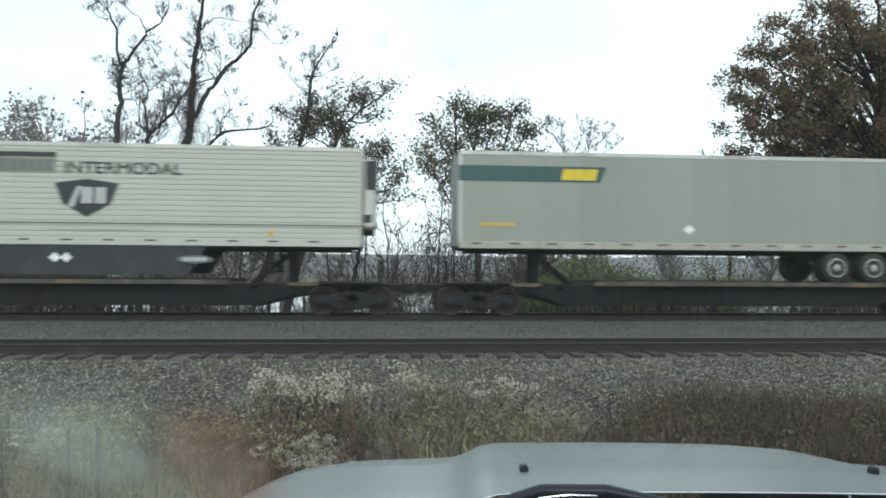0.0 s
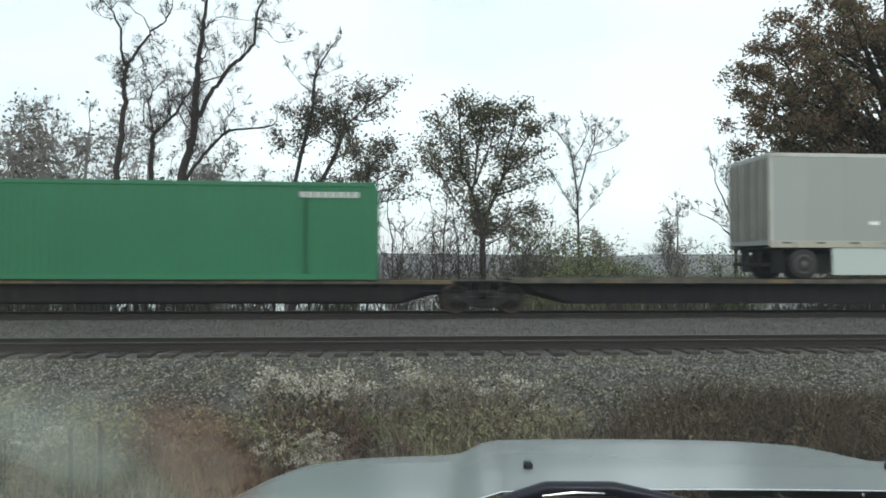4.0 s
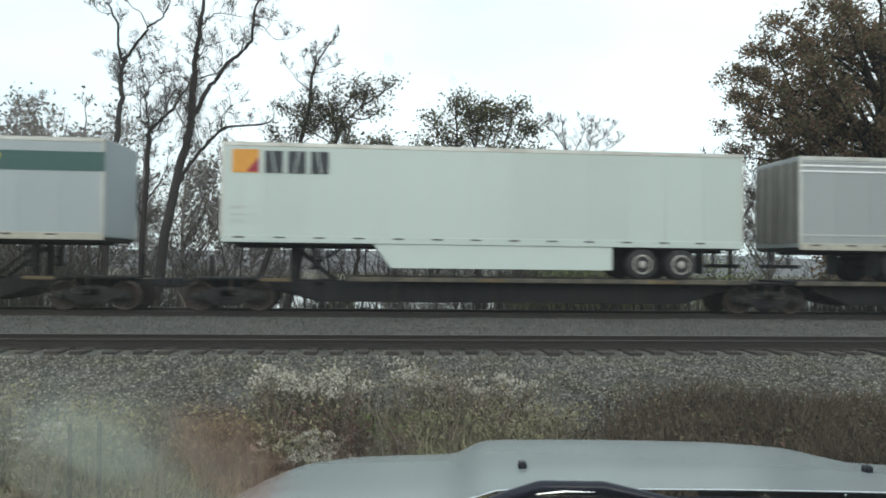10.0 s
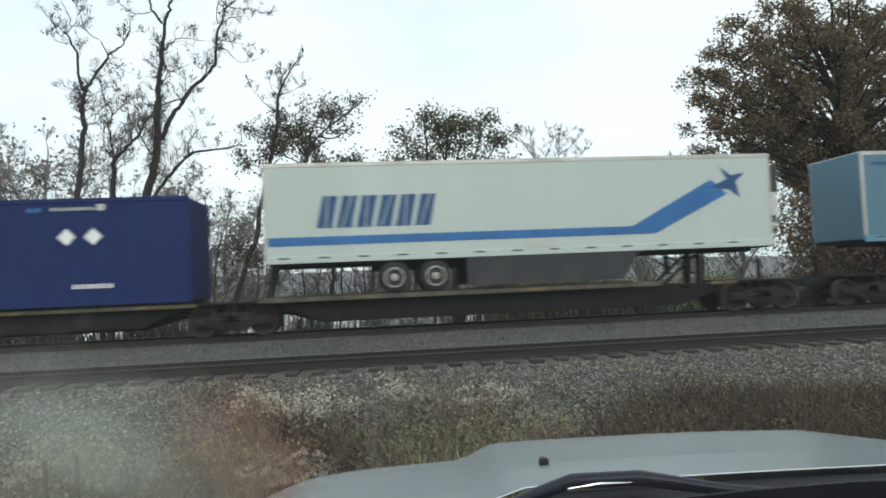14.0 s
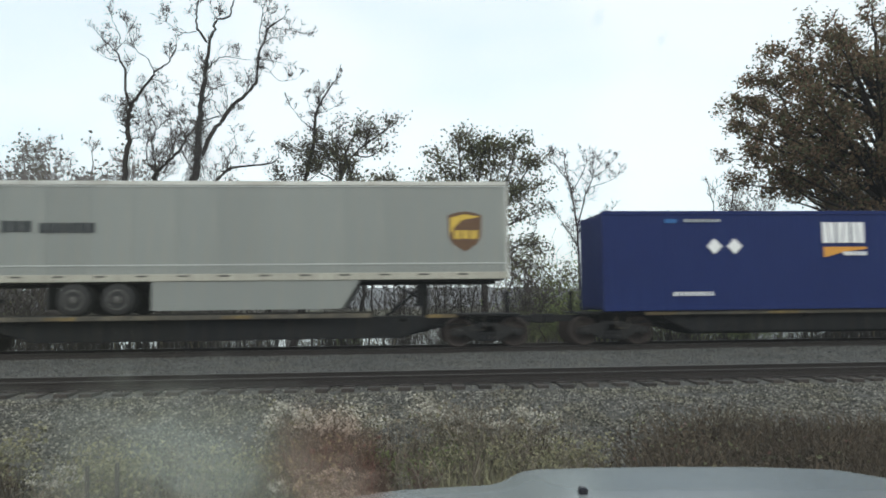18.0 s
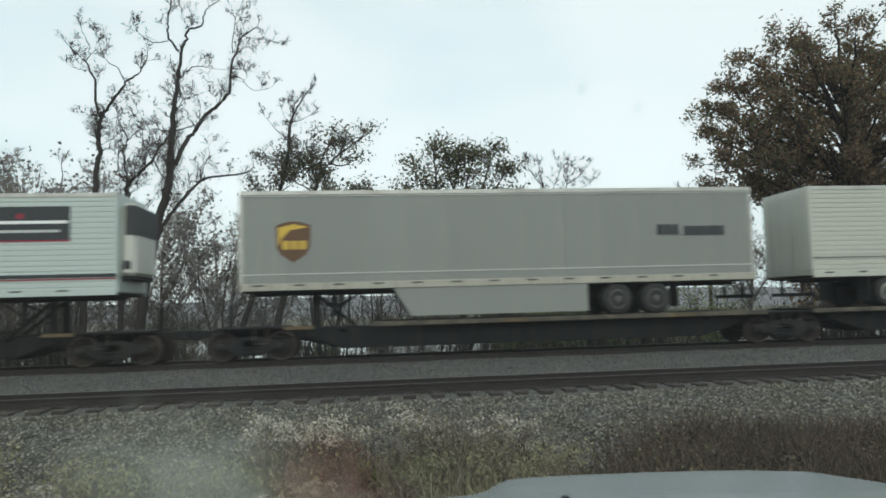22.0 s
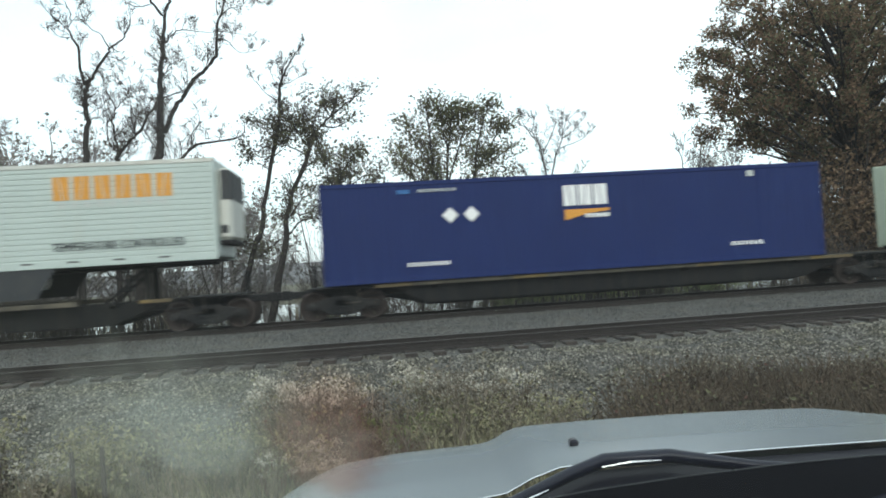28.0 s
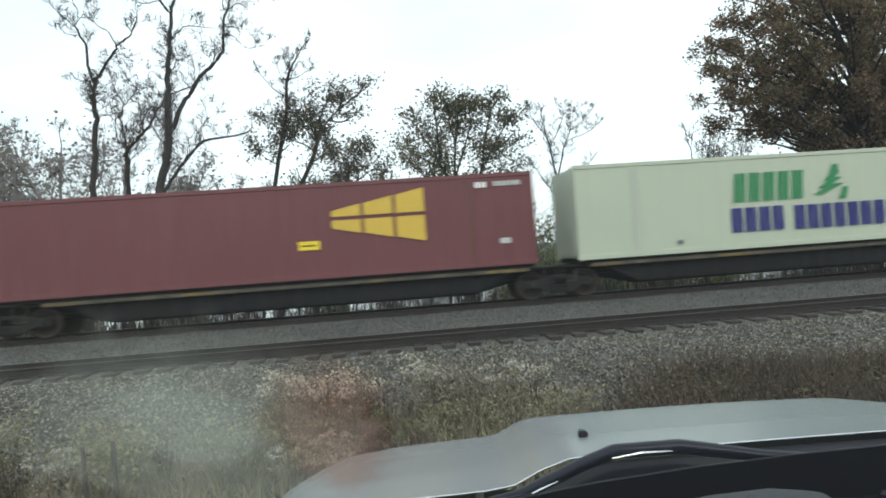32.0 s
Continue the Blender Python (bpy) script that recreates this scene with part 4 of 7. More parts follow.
# ---- liveries ----
def frozen(u0, u1, nose, skirt, badge=(0.80, 0.74), placards=False, shift=0.0, emblem_shift=0.0, extra=""):
    lab = "cream-white ribbed refrigerated trailer with a dark shield emblem" + extra
    r, s = trailer(lab, u0, u1, nose, "cream_paint", "ribs", skirt, True, doors="cream_paint")
    s.slide(shift)
    s.poly("name_plate", [(0.358, 0.30), (0.358, 0.10), (0.463, 0.10), (0.463, 0.15), (0.366, 0.15), (0.366, 0.30)], "mark_black")
    s.rect("name_ground", 0.366, 0.463, 0.15, 0.30, "mark_tan")
    s.blocks("wordmark", 0.369, 0.461, 0.17, 0.285, 6, "mark_grey")
    s.words("INTERMODAL", 0.478, 0.684, 0.19, 0.305, "mark_black")
    s.words("INTERMODAL", 0.479, 0.685, 0.192, 0.302, "mark_black")
    s.slide(emblem_shift)
    s.poly("emblem", [(0.468, 0.40), (0.482, 0.60), (0.523, 0.73), (0.565, 0.60), (0.579, 0.40), (0.523, 0.36)][::-1], "mark_black", "dark shield emblem")
    s.poly("emblem_bar", [(0.492, 0.62), (0.507, 0.43), (0.514, 0.43), (0.501, 0.64)], "mark_pale")
    s.blocks("emblem_mark", 0.515, 0.562, 0.44, 0.60, 2, "mark_pale")
    s.slide(-shift - emblem_shift)
    s.rect("trim_line", 0.0, 1.0, 0.785, 0.797, "mark_grey", "thin dark trim line")
    for u in (0.20, 0.83):
        s.rect("sticker", u, u + 0.009, 0.85, 0.90, "mark_gold")
    s.blocks("small_print", 0.44, 0.61, 0.83, 0.855, 14, "mark_pale", notch=False)
    # oval badge, on the skirt of some and on the side of others
    bu, bh = badge
    s.poly("badge", [(bu + 0.034 * math.cos(w), bh - 0.042 * math.sin(w)) for w in [k * math.pi / 6 for k in range(12)]], "badge_olive" if bh < 1 else "mark_grey", "small dull green oval badge")
    s.blocks("badge_mark", bu - 0.022, bu + 0.022, bh - 0.018, bh + 0.018, 4, "mark_pale", notch=False)
    if placards:
        for u in (0.455, 0.475):
            s.poly("placard", [(u - 0.010, 1.13), (u, 1.18), (u + 0.010, 1.13), (u, 1.08)], "mark_white", "white diamond placard")
    if nose < 0:
        s.rect("soot_patch", 0.09, 0.14, 0.10, 0.30, "mark_pale", "faded soot patch")
    return r


def orange_mark(s, u0, u1, h0, h1):
    s.blocks("wordmark", u0, u1, h0, h1, 6, "orange", "orange block wordmark")
    s.blocks("wordmark_shadow", u0 + 0.01, u1 - 0.01, h1 + 0.02, h1 + 0.07, 9, "mark_pale", gap=0.5, notch=False)


def orange_reefer(u0, u1, nose):
    r, s = trailer("white ribbed refrigerated trailer with an orange wordmark", u0, u1, nose, "white_paint", "ribs", "belly_dark", True)
    if nose > 0:
        orange_mark(s, 0.718, 0.933, 0.13, 0.36)
        for du in (0.0, 0.0012):
            s.words("TEMPERATURE CONTROLLED", 0.712 + du, 0.942 + du, 0.77, 0.85, "mark_black")
        s.blocks("small_print", 0.13, 0.29, 0.79, 0.84, 16, "mark_grey", notch=False)
    else:
        orange_mark(s, 0.10, 0.335, 0.10, 0.34)
        s.words("TEMPERATURE CONTROLLED", 0.10, 0.335, 0.70, 0.76, "mark_grey")
        s.blocks("small_print", 0.76, 0.90, 0.80, 0.85, 14, "mark_blue", notch=False)
    return r


def orange_van(u0, u1):
    r, s = trailer("white refrigerated trailer, orange wordmark and a striped emblem", u0, u1, -1, "white_paint", "flat", "white_paint", True)
    orange_mark(s, 0.035, 0.262, 0.08, 0.30)
    s.words("TEMPERATURE CONTROLLED", 0.05, 0.25, 0.37, 0.41, "mark_grey")
    # an oval outline with a dark bar of small print across it
    for a0 in (15, 195):
        arc = [radians(a0 + 15 * k) for k in range(11)]
        s.poly("emblem_arc", [(0.835 + 0.042 * math.cos(w), 0.46 - 0.115 * math.sin(w)) for w in arc] + [(0.835 + 0.039 * math.cos(w), 0.46 - 0.100 * math.sin(w)) for w in arc[::-1]], "mark_grey", "thin grey oval line")
    s.blocks("small_print", 0.77, 0.895, 0.445, 0.495, 12, "mark_black", notch=False, gap=0.15)
    return r


def brown_shield(u0, u1, nose, paint, text_at=None, stripes=False):
    r, s = trailer("plain grey dry van trailer with a brown and gold shield emblem", u0, u1, nose, paint, "flat", "dull_paint" if paint != "silver_paint" else "silver_paint", False, dark_rims=True, rear=3.4, trim="rail_cream")
    a = 0.885 if nose > 0 else 0.066
    shield(s, a, a + 0.064, 0.31, 0.73, "mark_brown", "mark_gold")
    s.rect("trim_line", 0.0, 1.0, 0.838, 0.850, "mark_pale")
    s.rect("roof_line", 0.0, 1.0, 0.052, 0.060, "mark_pale")
    if text_at:
        b, c = text_at
        s.blocks("wordmark", b, b + (c - b) * 0.33, 0.40, 0.51, 3, "mark_black", gap=0.14)
        s.blocks("wordmark", b + (c - b) * 0.40, c, 0.42, 0.52, 7, "mark_black", gap=0.14)
    if stripes:
        for h in (0.09, 0.15):
            s.rect("pinstripe", 0.0, 1.0, h, h + 0.018, "mark_white", "thin white pinstripe")
    return r


def green_stripe(u0, u1, nose, paint, pup, skirted=True):
    lab = "short white pup trailer with a dark green stripe and yellow block" if pup else "long beige dry van trailer with a dark green stripe"
    r, s = trailer(lab, u0, u1, nose, paint, "flat", ("white_paint" if pup else "cream_paint") if skirted else None, False, dark_rims=pup, name="pup_trailer" if pup else "semi_trailer", trim="rail_cream")
    k = 0.5 if pup else 0.275
    g = 0.02 if pup else 0.012
    if nose < 0:
        s.poly("stripe", [(0.0, 0.31), (k, 0.31), (k + g, 0.15), (0.0, 0.15)], "mark_green", "dark green stripe")
        a, b = k * 0.72, k * 0.97
    else:
        s.poly("stripe", [(1 - k - g, 0.33), (1.0, 0.33), (1.0, 0.14), (1 - k, 0.14)], "mark_green", "dark green stripe")
        a, b = 1 - k + 0.03 * k, 1 - k * 0.72
    s.blocks("wordmark", a, b, 0.175, 0.29, 3, "mark_yellow", "yellow block mark", slant=0.25, gap=0.1)
    if pup:
        s.rect("worn_patch", 0.38, 0.42, 0.72, 0.76, "mark_white")
    else:
        s.blocks("sticker_row", 0.04, 0.11, 0.74, 0.775, 5, "mark_pale" if skirted else "mark_gold", notch=False)
        s.poly("reflector", [(0.44, 0.79), (0.452, 0.84), (0.464, 0.79), (0.452, 0.74)][::-1], "mark_white")
    return r


def blue_arrow(u0, u1):
    r, s = trailer("white refrigerated trailer with a blue stripe and star", u0, u1, 1, "white_paint", "flat", "belly_dark", True, rear=3.85)
    s.blocks("wordmark", 0.095, 0.315, 0.34, 0.66, 6, "mark_blue", "slanted dark blue block wordmark", slant=0.22)
    s.rect("stripe", 0.006, 0.705, 0.745, 0.83, "mark_sky", "bright blue stripe")
    s.poly("stripe_bend", [(0.705, 0.83), (0.752, 0.83), (0.905, 0.43), (0.872, 0.27), (0.705, 0.745)], "mark_sky", "blue stripe bending upward")
    s.poly("arrow_star", [(0.868, 0.36), (0.905, 0.27), (0.892, 0.13), (0.916, 0.23), (0.945, 0.20), (0.925, 0.30), (0.932, 0.47), (0.910, 0.38)][::-1], "mark_blue", "dark blue star")
    s.blocks("small_print", 0.49, 0.55, 0.86, 0.93, 3, "mark_pale", notch=False)
    return r


def dark_sign(u0, u1):
    r, s = trailer("white ribbed refrigerated trailer with a black panel", u0, u1, 1, "white_paint", "ribs", "belly_dark", True, rear=3.75)
    s.rect("sign_panel", 0.752, 0.918, 0.13, 0.46, "mark_black", "black panel with red and white marks")
    s.rect("sign_bar", 0.756, 0.914, 0.27, 0.30, "mark_white")
    s.rect("sign_bar", 0.77, 0.90, 0.36, 0.385, "mark_pale")
    s.rect("sign_mark", 0.826, 0.838, 0.20, 0.25, "mark_red")
    s.rect("sign_edge", 0.75, 0.92, 0.46, 0.475, "mark_red")
    s.rect("trim_line", 0.0, 1.0, 0.795, 0.83, "mark_black", "dark trim line")
    s.rect("trim_line", 0.0, 1.0, 0.838, 0.85, "mark_red")
    return r


def plain_white(u0, u1):
    r, s = trailer("plain white dry van trailer with a double blue pinstripe", u0, u1, -1, "pale_paint", "flat", "cream_paint", False, rear=3.05, trim="rail_cream")
    s.rect("lower_band", 0.012, 0.988, 0.835, 0.932, "rail_cream", "dirty cream lower band")
    s.rect("trim_line", 0.0, 1.0, 0.80, 0.832, "mark_tan")
    s.rect("pinstripe", 0.295, 0.72, 0.575, 0.592, "mark_blue", "thin blue pinstripe")
    s.rect("pinstripe", 0.295, 0.72, 0.612, 0.629, "mark_blue")
    s.rect("corner_mark", 0.01, 0.035, 0.10, 0.19, "mark_pale")
    return r


def orange_square(u0, u1):
    r, s = trailer("white dry van trailer, orange square and black block mark", u0, u1, -1, "white_paint", "flat", "white_paint", False, rear=2.05)
    s.rect("emblem", 0.02, 0.068, 0.075, 0.31, "orange", "orange square emblem")
    s.poly("emblem_corner", [(0.045, 0.30), (0.068, 0.30), (0.068, 0.15)], "mark_red")
    s.blocks("wordmark", 0.079, 0.205, 0.085, 0.31, 3, "mark_black", "black block wordmark")
    for h in (0.63, 0.70, 0.77):
        s.blocks("small_print", 0.018, 0.045, h, h + 0.03, 3, "mark_pale", notch=False)
    return r


def sky_trailer(u0, u1):
    r, s = trailer("faded sky-blue dry van trailer", u0, u1, -1, "sky_blue", "flat", "belly_dark", False, rear=1.9)
    s.blocks("small_print", 0.025, 0.065, 0.12, 0.16, 4, "mark_blue", notch=False)
    return r


def red_mark(u0, u1):
    r, s = trailer("white dry van trailer with a red block wordmark and white skirt", u0, u1, -1, "white_paint", "flat", "white_paint", False)
    s.poly("emblem", [(0.772, 0.44), (0.800, 0.31), (0.776, 0.21), (0.795, 0.21), (0.812, 0.29), (0.83, 0.24), (0.812, 0.33), (0.826, 0.42), (0.808, 0.42), (0.800, 0.36), (0.782, 0.46)][::-1], "mark_red")
    s.blocks("wordmark", 0.832, 0.925, 0.21, 0.40, 3, "mark_red", "red block wordmark")
    s.blocks("small_print", 0.83, 0.93, 0.45, 0.48, 5, "mark_pale", gap=0.5, notch=False)
    s.blocks("small_print", 0.90, 0.96, 0.80, 0.835, 6, "mark_grey", notch=False)
    return r


def navy_box(u0, u1, swapped=False, shift=0.0, top=4.16, base=0.0):
    r, s = container("navy blue steel container with white and orange marks", u0, u1, "navy", 0.20, 0.012, top, base=base)
    s.slide(shift)
    s.blocks("wordmark", 0.465, 0.556, 0.12, 0.33, 3, "mark_white", "white block wordmark", gap=0.14)
    s.poly("swoosh", [(0.466, 0.37), (0.466, 0.48), (0.51, 0.42), (0.555, 0.395), (0.555, 0.37)], "orange", "orange swoosh")
    s.blocks("small_print", 0.507, 0.556, 0.42, 0.46, 6, "mark_white", notch=False)
    for u in ((0.790, 0.835) if swapped else (0.243, 0.284)):
        s.poly("placard", [(u - 0.015, 0.36), (u, 0.44), (u + 0.015, 0.36), (u, 0.28)], "mark_white", "white diamond placard")
    k = 0.58 if swapped else 0.0
    s.blocks("small_print", 0.145 + k, 0.17 + k, 0.085, 0.125, 2, "mark_sky", notch=False)
    s.blocks("small_print", 0.185 + k, 0.26 + k, 0.085, 0.115, 7, "mark_pale", gap=0.45, notch=False)
    s.blocks("small_print", 0.158, 0.24, 0.815, 0.855, 9, "mark_white", gap=0.4, notch=False)
    s.blocks("small_print", 0.80, 0.87, 0.80, 0.84, 8, "mark_white", gap=0.4, notch=False)
    s.rect("sticker", 0.842, 0.856, 0.06, 0.12, "mark_pale")
    return r


def cool_box(u0, u1):
    r, s = container("cream refrigerated container with green and purple block marks", u0, u1, "cool_cream", 0.60, 0.008, 4.16, (0.135, 0.877), base=0.08)
    s.slide(-0.024)
    s.blocks("wordmark", 0.347, 0.50, 0.19, 0.50, 5, "mark_leaf", "green block wordmark", slant=0.08)
    for k in range(4):
        a = 0.515 + 0.012 * k
        s.poly("emblem_stroke", [(a, 0.47 - 0.07 * k), (a + 0.02, 0.47 - 0.07 * k), (0.585 - 0.004 * k, 0.36 - 0.07 * k), (0.56, 0.36 - 0.07 * k)], "mark_leaf")
    s.poly("emblem_stroke", [(0.57, 0.53), (0.585, 0.53), (0.592, 0.40), (0.58, 0.40)], "mark_leaf")
    s.blocks("wordmark", 0.34, 0.455, 0.56, 0.82, 4, "mark_purple", "purple-blue block wordmark")
    s.blocks("wordmark", 0.472, 0.672, 0.57, 0.83, 7, "mark_purple", "purple-blue block wordmark")
    for k in range(3):
        s.rect("speed_line", 0.672, 0.70 - 0.006 * k, 0.60 + 0.06 * k, 0.62 + 0.06 * k, "mark_purple")
    s.slide(0.024)
    s.rect("panel_seam", 0.118, 0.122, 0.06, 0.94, "mark_pale")
    s.rect("panel_seam", 0.862, 0.866, 0.06, 0.94, "mark_pale")
    for u in (0.20, 0.80, 0.86, 0.89):
        s.rect("sticker", u, u + 0.012, 0.86, 0.90, "mark_grey")
    # worn post and castings at the eastern end
    for h0, h1 in ((0.04, 0.13), (0.80, 0.88)):
        s.rect("casting_hole", 0.972, 0.987, h0, h1, "mark_black", "dark casting hole")
    # shadow line of the end post, painted on as a dark strip
    s.rect("post_shadow", 0.960, 0.9635, 0.03, 0.97, "mark_grey", "dark line painted for the shadow of the end post")
    for u, h0, h1 in ((0.868, 0.30, 0.62), (0.83, 0.80, 0.92), (0.905, 0.83, 0.93), (0.872, 0.06, 0.20)):
        s.poly("rub_mark", [(u, h1), (u + 0.006, h1 + 0.03), (u + 0.014, h1 - 0.02), (u + 0.012, h0), (u + 0.004, h0 + 0.03)], "mark_pale", "faded rub mark")
    return r


def red_box(u0, u1):
    r, s = container("brick-red steel container with a yellow window-pane mark", u0, u1, "box_red", 0.20, 0.015, 4.08, base=0.1)
    for i in range(3):
        a, b = 0.615 + 0.06 * i, 0.615 + 0.06 * i + 0.054
        k0, k1 = 0.08 + 0.065 * i, 0.08 + 0.065 * (i + 1)
        s.poly("emblem_pane", [(a, 0.36), (b, 0.36), (b, 0.38 - k1), (a, 0.38 - k0)], "mark_gold", "yellow pane")
        s.poly("emblem_pane", [(a, 0.40 + k0), (b, 0.40 + k1), (b, 0.40), (a, 0.40)], "mark_gold", "yellow pane")
    s.rect("sticker", 0.552, 0.590, 0.60, 0.69, "mark_yellow", "yellow label")
    s.rect("sticker_line", 0.557, 0.585, 0.637, 0.654, "mark_brown")
    s.blocks("small_print", 0.888, 0.912, 0.09, 0.15, 2, "mark_white", notch=False)
    s.blocks("small_print", 0.924, 0.977, 0.09, 0.14, 5, "mark_pale", notch=False)
    s.rect("end_seam", 0.876, 0.879, 0.05, 0.95, "mark_brown")
    s.rect("patch", 0.93, 0.95, 0.70, 0.76, "mark_pale")
    return r


def yellow_box(u0, u1):
    r, s = container("pale yellow corrugated steel container, rust-stained at its post", u0, u1, "box_yellow", 0.19, 0.06, 4.20, (0.13, 0.872), base=0.2, ends="box_rust")
    s.rect("bottom_seam", 0.01, 0.99, 0.915, 0.93, "mark_brown")
    s.rect("rust_stain", 0.880, 0.899, 0.13, 0.165, "mark_brown", "rust stain")
    s.rect("rust_stain", 0.872, 0.896, 0.86, 0.885, "mark_brown", "rust stain")
    s.rect("rust_stain", 0.869, 0.880, 0.14, 0.34, "mark_brown", "rust stain")
    s.rect("rust_stain", 0.46, 0.478, 0.80, 0.92, "mark_pale")
    s.blocks("small_print", 0.03, 0.11, 0.08, 0.13, 6, "mark_grey", notch=False)
    return r


def green_box(u0, u1):
    r, s = container("dark green corrugated steel container with pale marks", u0, u1, "box_green", 0.22, 0.028, 4.05)
    for k in range(5):
        s.blocks("small_print", 0.03, 0.09, 0.22 + 0.09 * k, 0.26 + 0.09 * k, 5, "mark_leaf", notch=False)
    s.poly("placard", [(0.045, 0.78), (0.053, 0.86), (0.061, 0.78), (0.053, 0.72)][::-1], "mark_pale")
    s.blocks("small_print", 0.86, 0.97, 0.10, 0.16, 8, "mark_pale", notch=False)
    return r


# ---- the consist, west end of each load to its east end at the start ----
T, C = "trailer", "container"
LOADS = [
    (T, -1, lambda: green_stripe(2.05, 18.35, -1, "beige_paint", False, False)),
    (T, 1, lambda: frozen(-17.36, -0.94, 1, "belly_dark", (0.70, 1.14), True, -0.010, -0.006)),
    (T, -1, lambda: plain_white(-38.01, -21.7)),
    (T, -1, lambda: green_stripe(-57.12, -48.42, -1, "pup_paint", True)),
    (T, 1, lambda: green_stripe(-69.11, -60.36, 1, "pup_paint", True)),
    (C, 1, lambda: green_box(-98.2, -81.6)),
    (T, -1, lambda: frozen(-116.53, -100.33, -1, "cream_paint", (0.42, 1.12))),
    (T, 1, lambda: orange_reefer(-136.25, -119.99, 1)),
    (T, 1, lambda: orange_reefer(-153.76, -137.55, 1)),
    (T, 1, lambda: brown_shield(-171.75, -155, 1, "dull_paint", (0.08, 0.245))),
    (T, 1, lambda: brown_shield(-189.41, -172.9, 1, "grey_paint", None, True)),
    (T, -1, lambda: orange_square(-207.68, -191.28)),
    (T, 1, lambda: green_stripe(-219.47, -211.06, 1, "silver_paint", True, False)),
    (T, -1, lambda: orange_van(-247.86, -231.56)),
    (T, -1, lambda: sky_trailer(-267.02, -250.7)),
    (T, 1, lambda: blue_arrow(-286.58, -270.28)),
    (C, 1, lambda: navy_box(-305.08, -288.73, True, 0.0, 4.28, 0.06)),
    (T, -1, lambda: brown_shield(-323.31, -307.01, -1, "dull_paint")),
    (T, -1, lambda: orange_reefer(-340.25, -323.8, -1)),
    (C, 1, lambda: navy_box(-358.14, -341.84, False, -0.02, 4.24)),
    (T, 1, lambda: brown_shield(-377.55, -361.12, 1, "dull_paint", (0.08, 0.245))),
    (T, 1, lambda: blue_arrow(-395.34, -378.79)),
    (T, 1, lambda: frozen(-412.97, -396.46, 1, "belly_dark")),
    (T, 1, lambda: frozen(-431.2, -414.9, 1, "belly_dark", (0.66, 1.14), True, -0.014, -0.006)),
    (T, -1, lambda: brown_shield(-449.62, -433.22, -1, "dull_paint", (0.80, 0.94))),
    (T, 1, lambda: dark_sign(-469.3, -453.12)),
    (T, -1, lambda: green_stripe(-490.01, -473.76, -1, "beige_paint", False)),
    (T, -1, lambda: brown_shield(-508.85, -492.6, -1, "silver_paint", (0.79, 0.94))),
    (C, 1, lambda: yellow_box(-528.24, -511.87)),
    (C, 1, lambda: cool_box(-548.24, -531.98)),
    (C, 1, lambda: navy_box(-568.6, -552.26)),
    (T, 1, lambda: orange_reefer(-587.83, -571.66, 1)),
    (T, -1, lambda: red_mark(-606.27, -590)),
    (C, 1, lambda: navy_box(-624.18, -607.88, False, 0.0, 4.30, 0.08)),
    (C, 1, lambda: cool_box(-641.92, -625.72)),
    (C, 1, lambda: red_box(-659.54, -643.24)),
]
for _, _, make in LOADS:
    make()

# joints between units: place, and whether the cars are coupled there
JOINTS = [(20.65, True), (0.74, True), (-19.52, False), (-38.94, False), (-58.92, True), (-78.25, False), (-99.32, False), (-118.29, True), (-136.95, False), (-154.44, False),
          (-172.32, False), (-190.3, False), (-209.48, True), (-229.81, False), (-249.31, False), (-268.6, True), (-287.64, False), (-306.05, False), (-323.55, False), (-341.02, False),
          (-359.78, True), (-378.22, False), (-395.99, False), (-413.71, False), (-432.09, False), (-451.34, True), (-471.43, False), (-491.37, False), (-510.46, True), (-530.05, False),
          (-550.22, False), (-570.09, True), (-588.92, False), (-607.03, False), (-624.95, False), (-642.52, False), (-661.04, True)]
TRUCK = wheel_truck()
TRUCK_AT = []
for k, ((e, ec), (w, wc)) in enumerate(zip(JOINTS, JOINTS[1:])):
    xa, xb = w + (2.0 if wc else 0.0), e - (2.0 if ec else 0.0)
    kind, nose, _ = LOADS[k]
    unit = spine_unit(xa, xb, (wc, ec), kind, nose, k % 3)
    if k == 2:
        # sprayed paint on the girder: plain pale shapes
        g = Geo()
        ink, rng = Geo(), random.Random(3)
        for i in range(9):
            cx, cz = -5.4 + 0.52 * i + rng.uniform(-0.12, 0.12), 0.64 + rng.uniform(-0.09, 0.09)
            for geo, k, y in ((g, 1.0, -0.986), (ink, rng.uniform(0.2, 0.6), -0.989)):
                cx, cz = cx + rng.uniform(-0.08, 0.08), cz + rng.uniform(-0.06, 0.06)
                a0 = rng.uniform(0, 6.28)
                geo.prism([(cx + k * rng.uniform(0.12, 0.40) * math.cos(a0 + w), cz + k * rng.uniform(0.10, 0.28) * math.sin(a0 + w)) for w in [j * math.pi / 4 for j in range(8)]], 1, y, y + 0.002)
        part("sprayed_paint", g, "mark_pale", unit, "pale sprayed paint blobs")
        part("sprayed_outline", ink, "mark_black", unit, "dark sprayed paint blobs")
    TRUCK_AT += [xb] + ([xa] if wc else [])
for k, x in enumerate(TRUCK_AT):
    carry(TRUCK if k == 0 else copy_thing(TRUCK, pose(x, TRACK_Y, 0)), x)


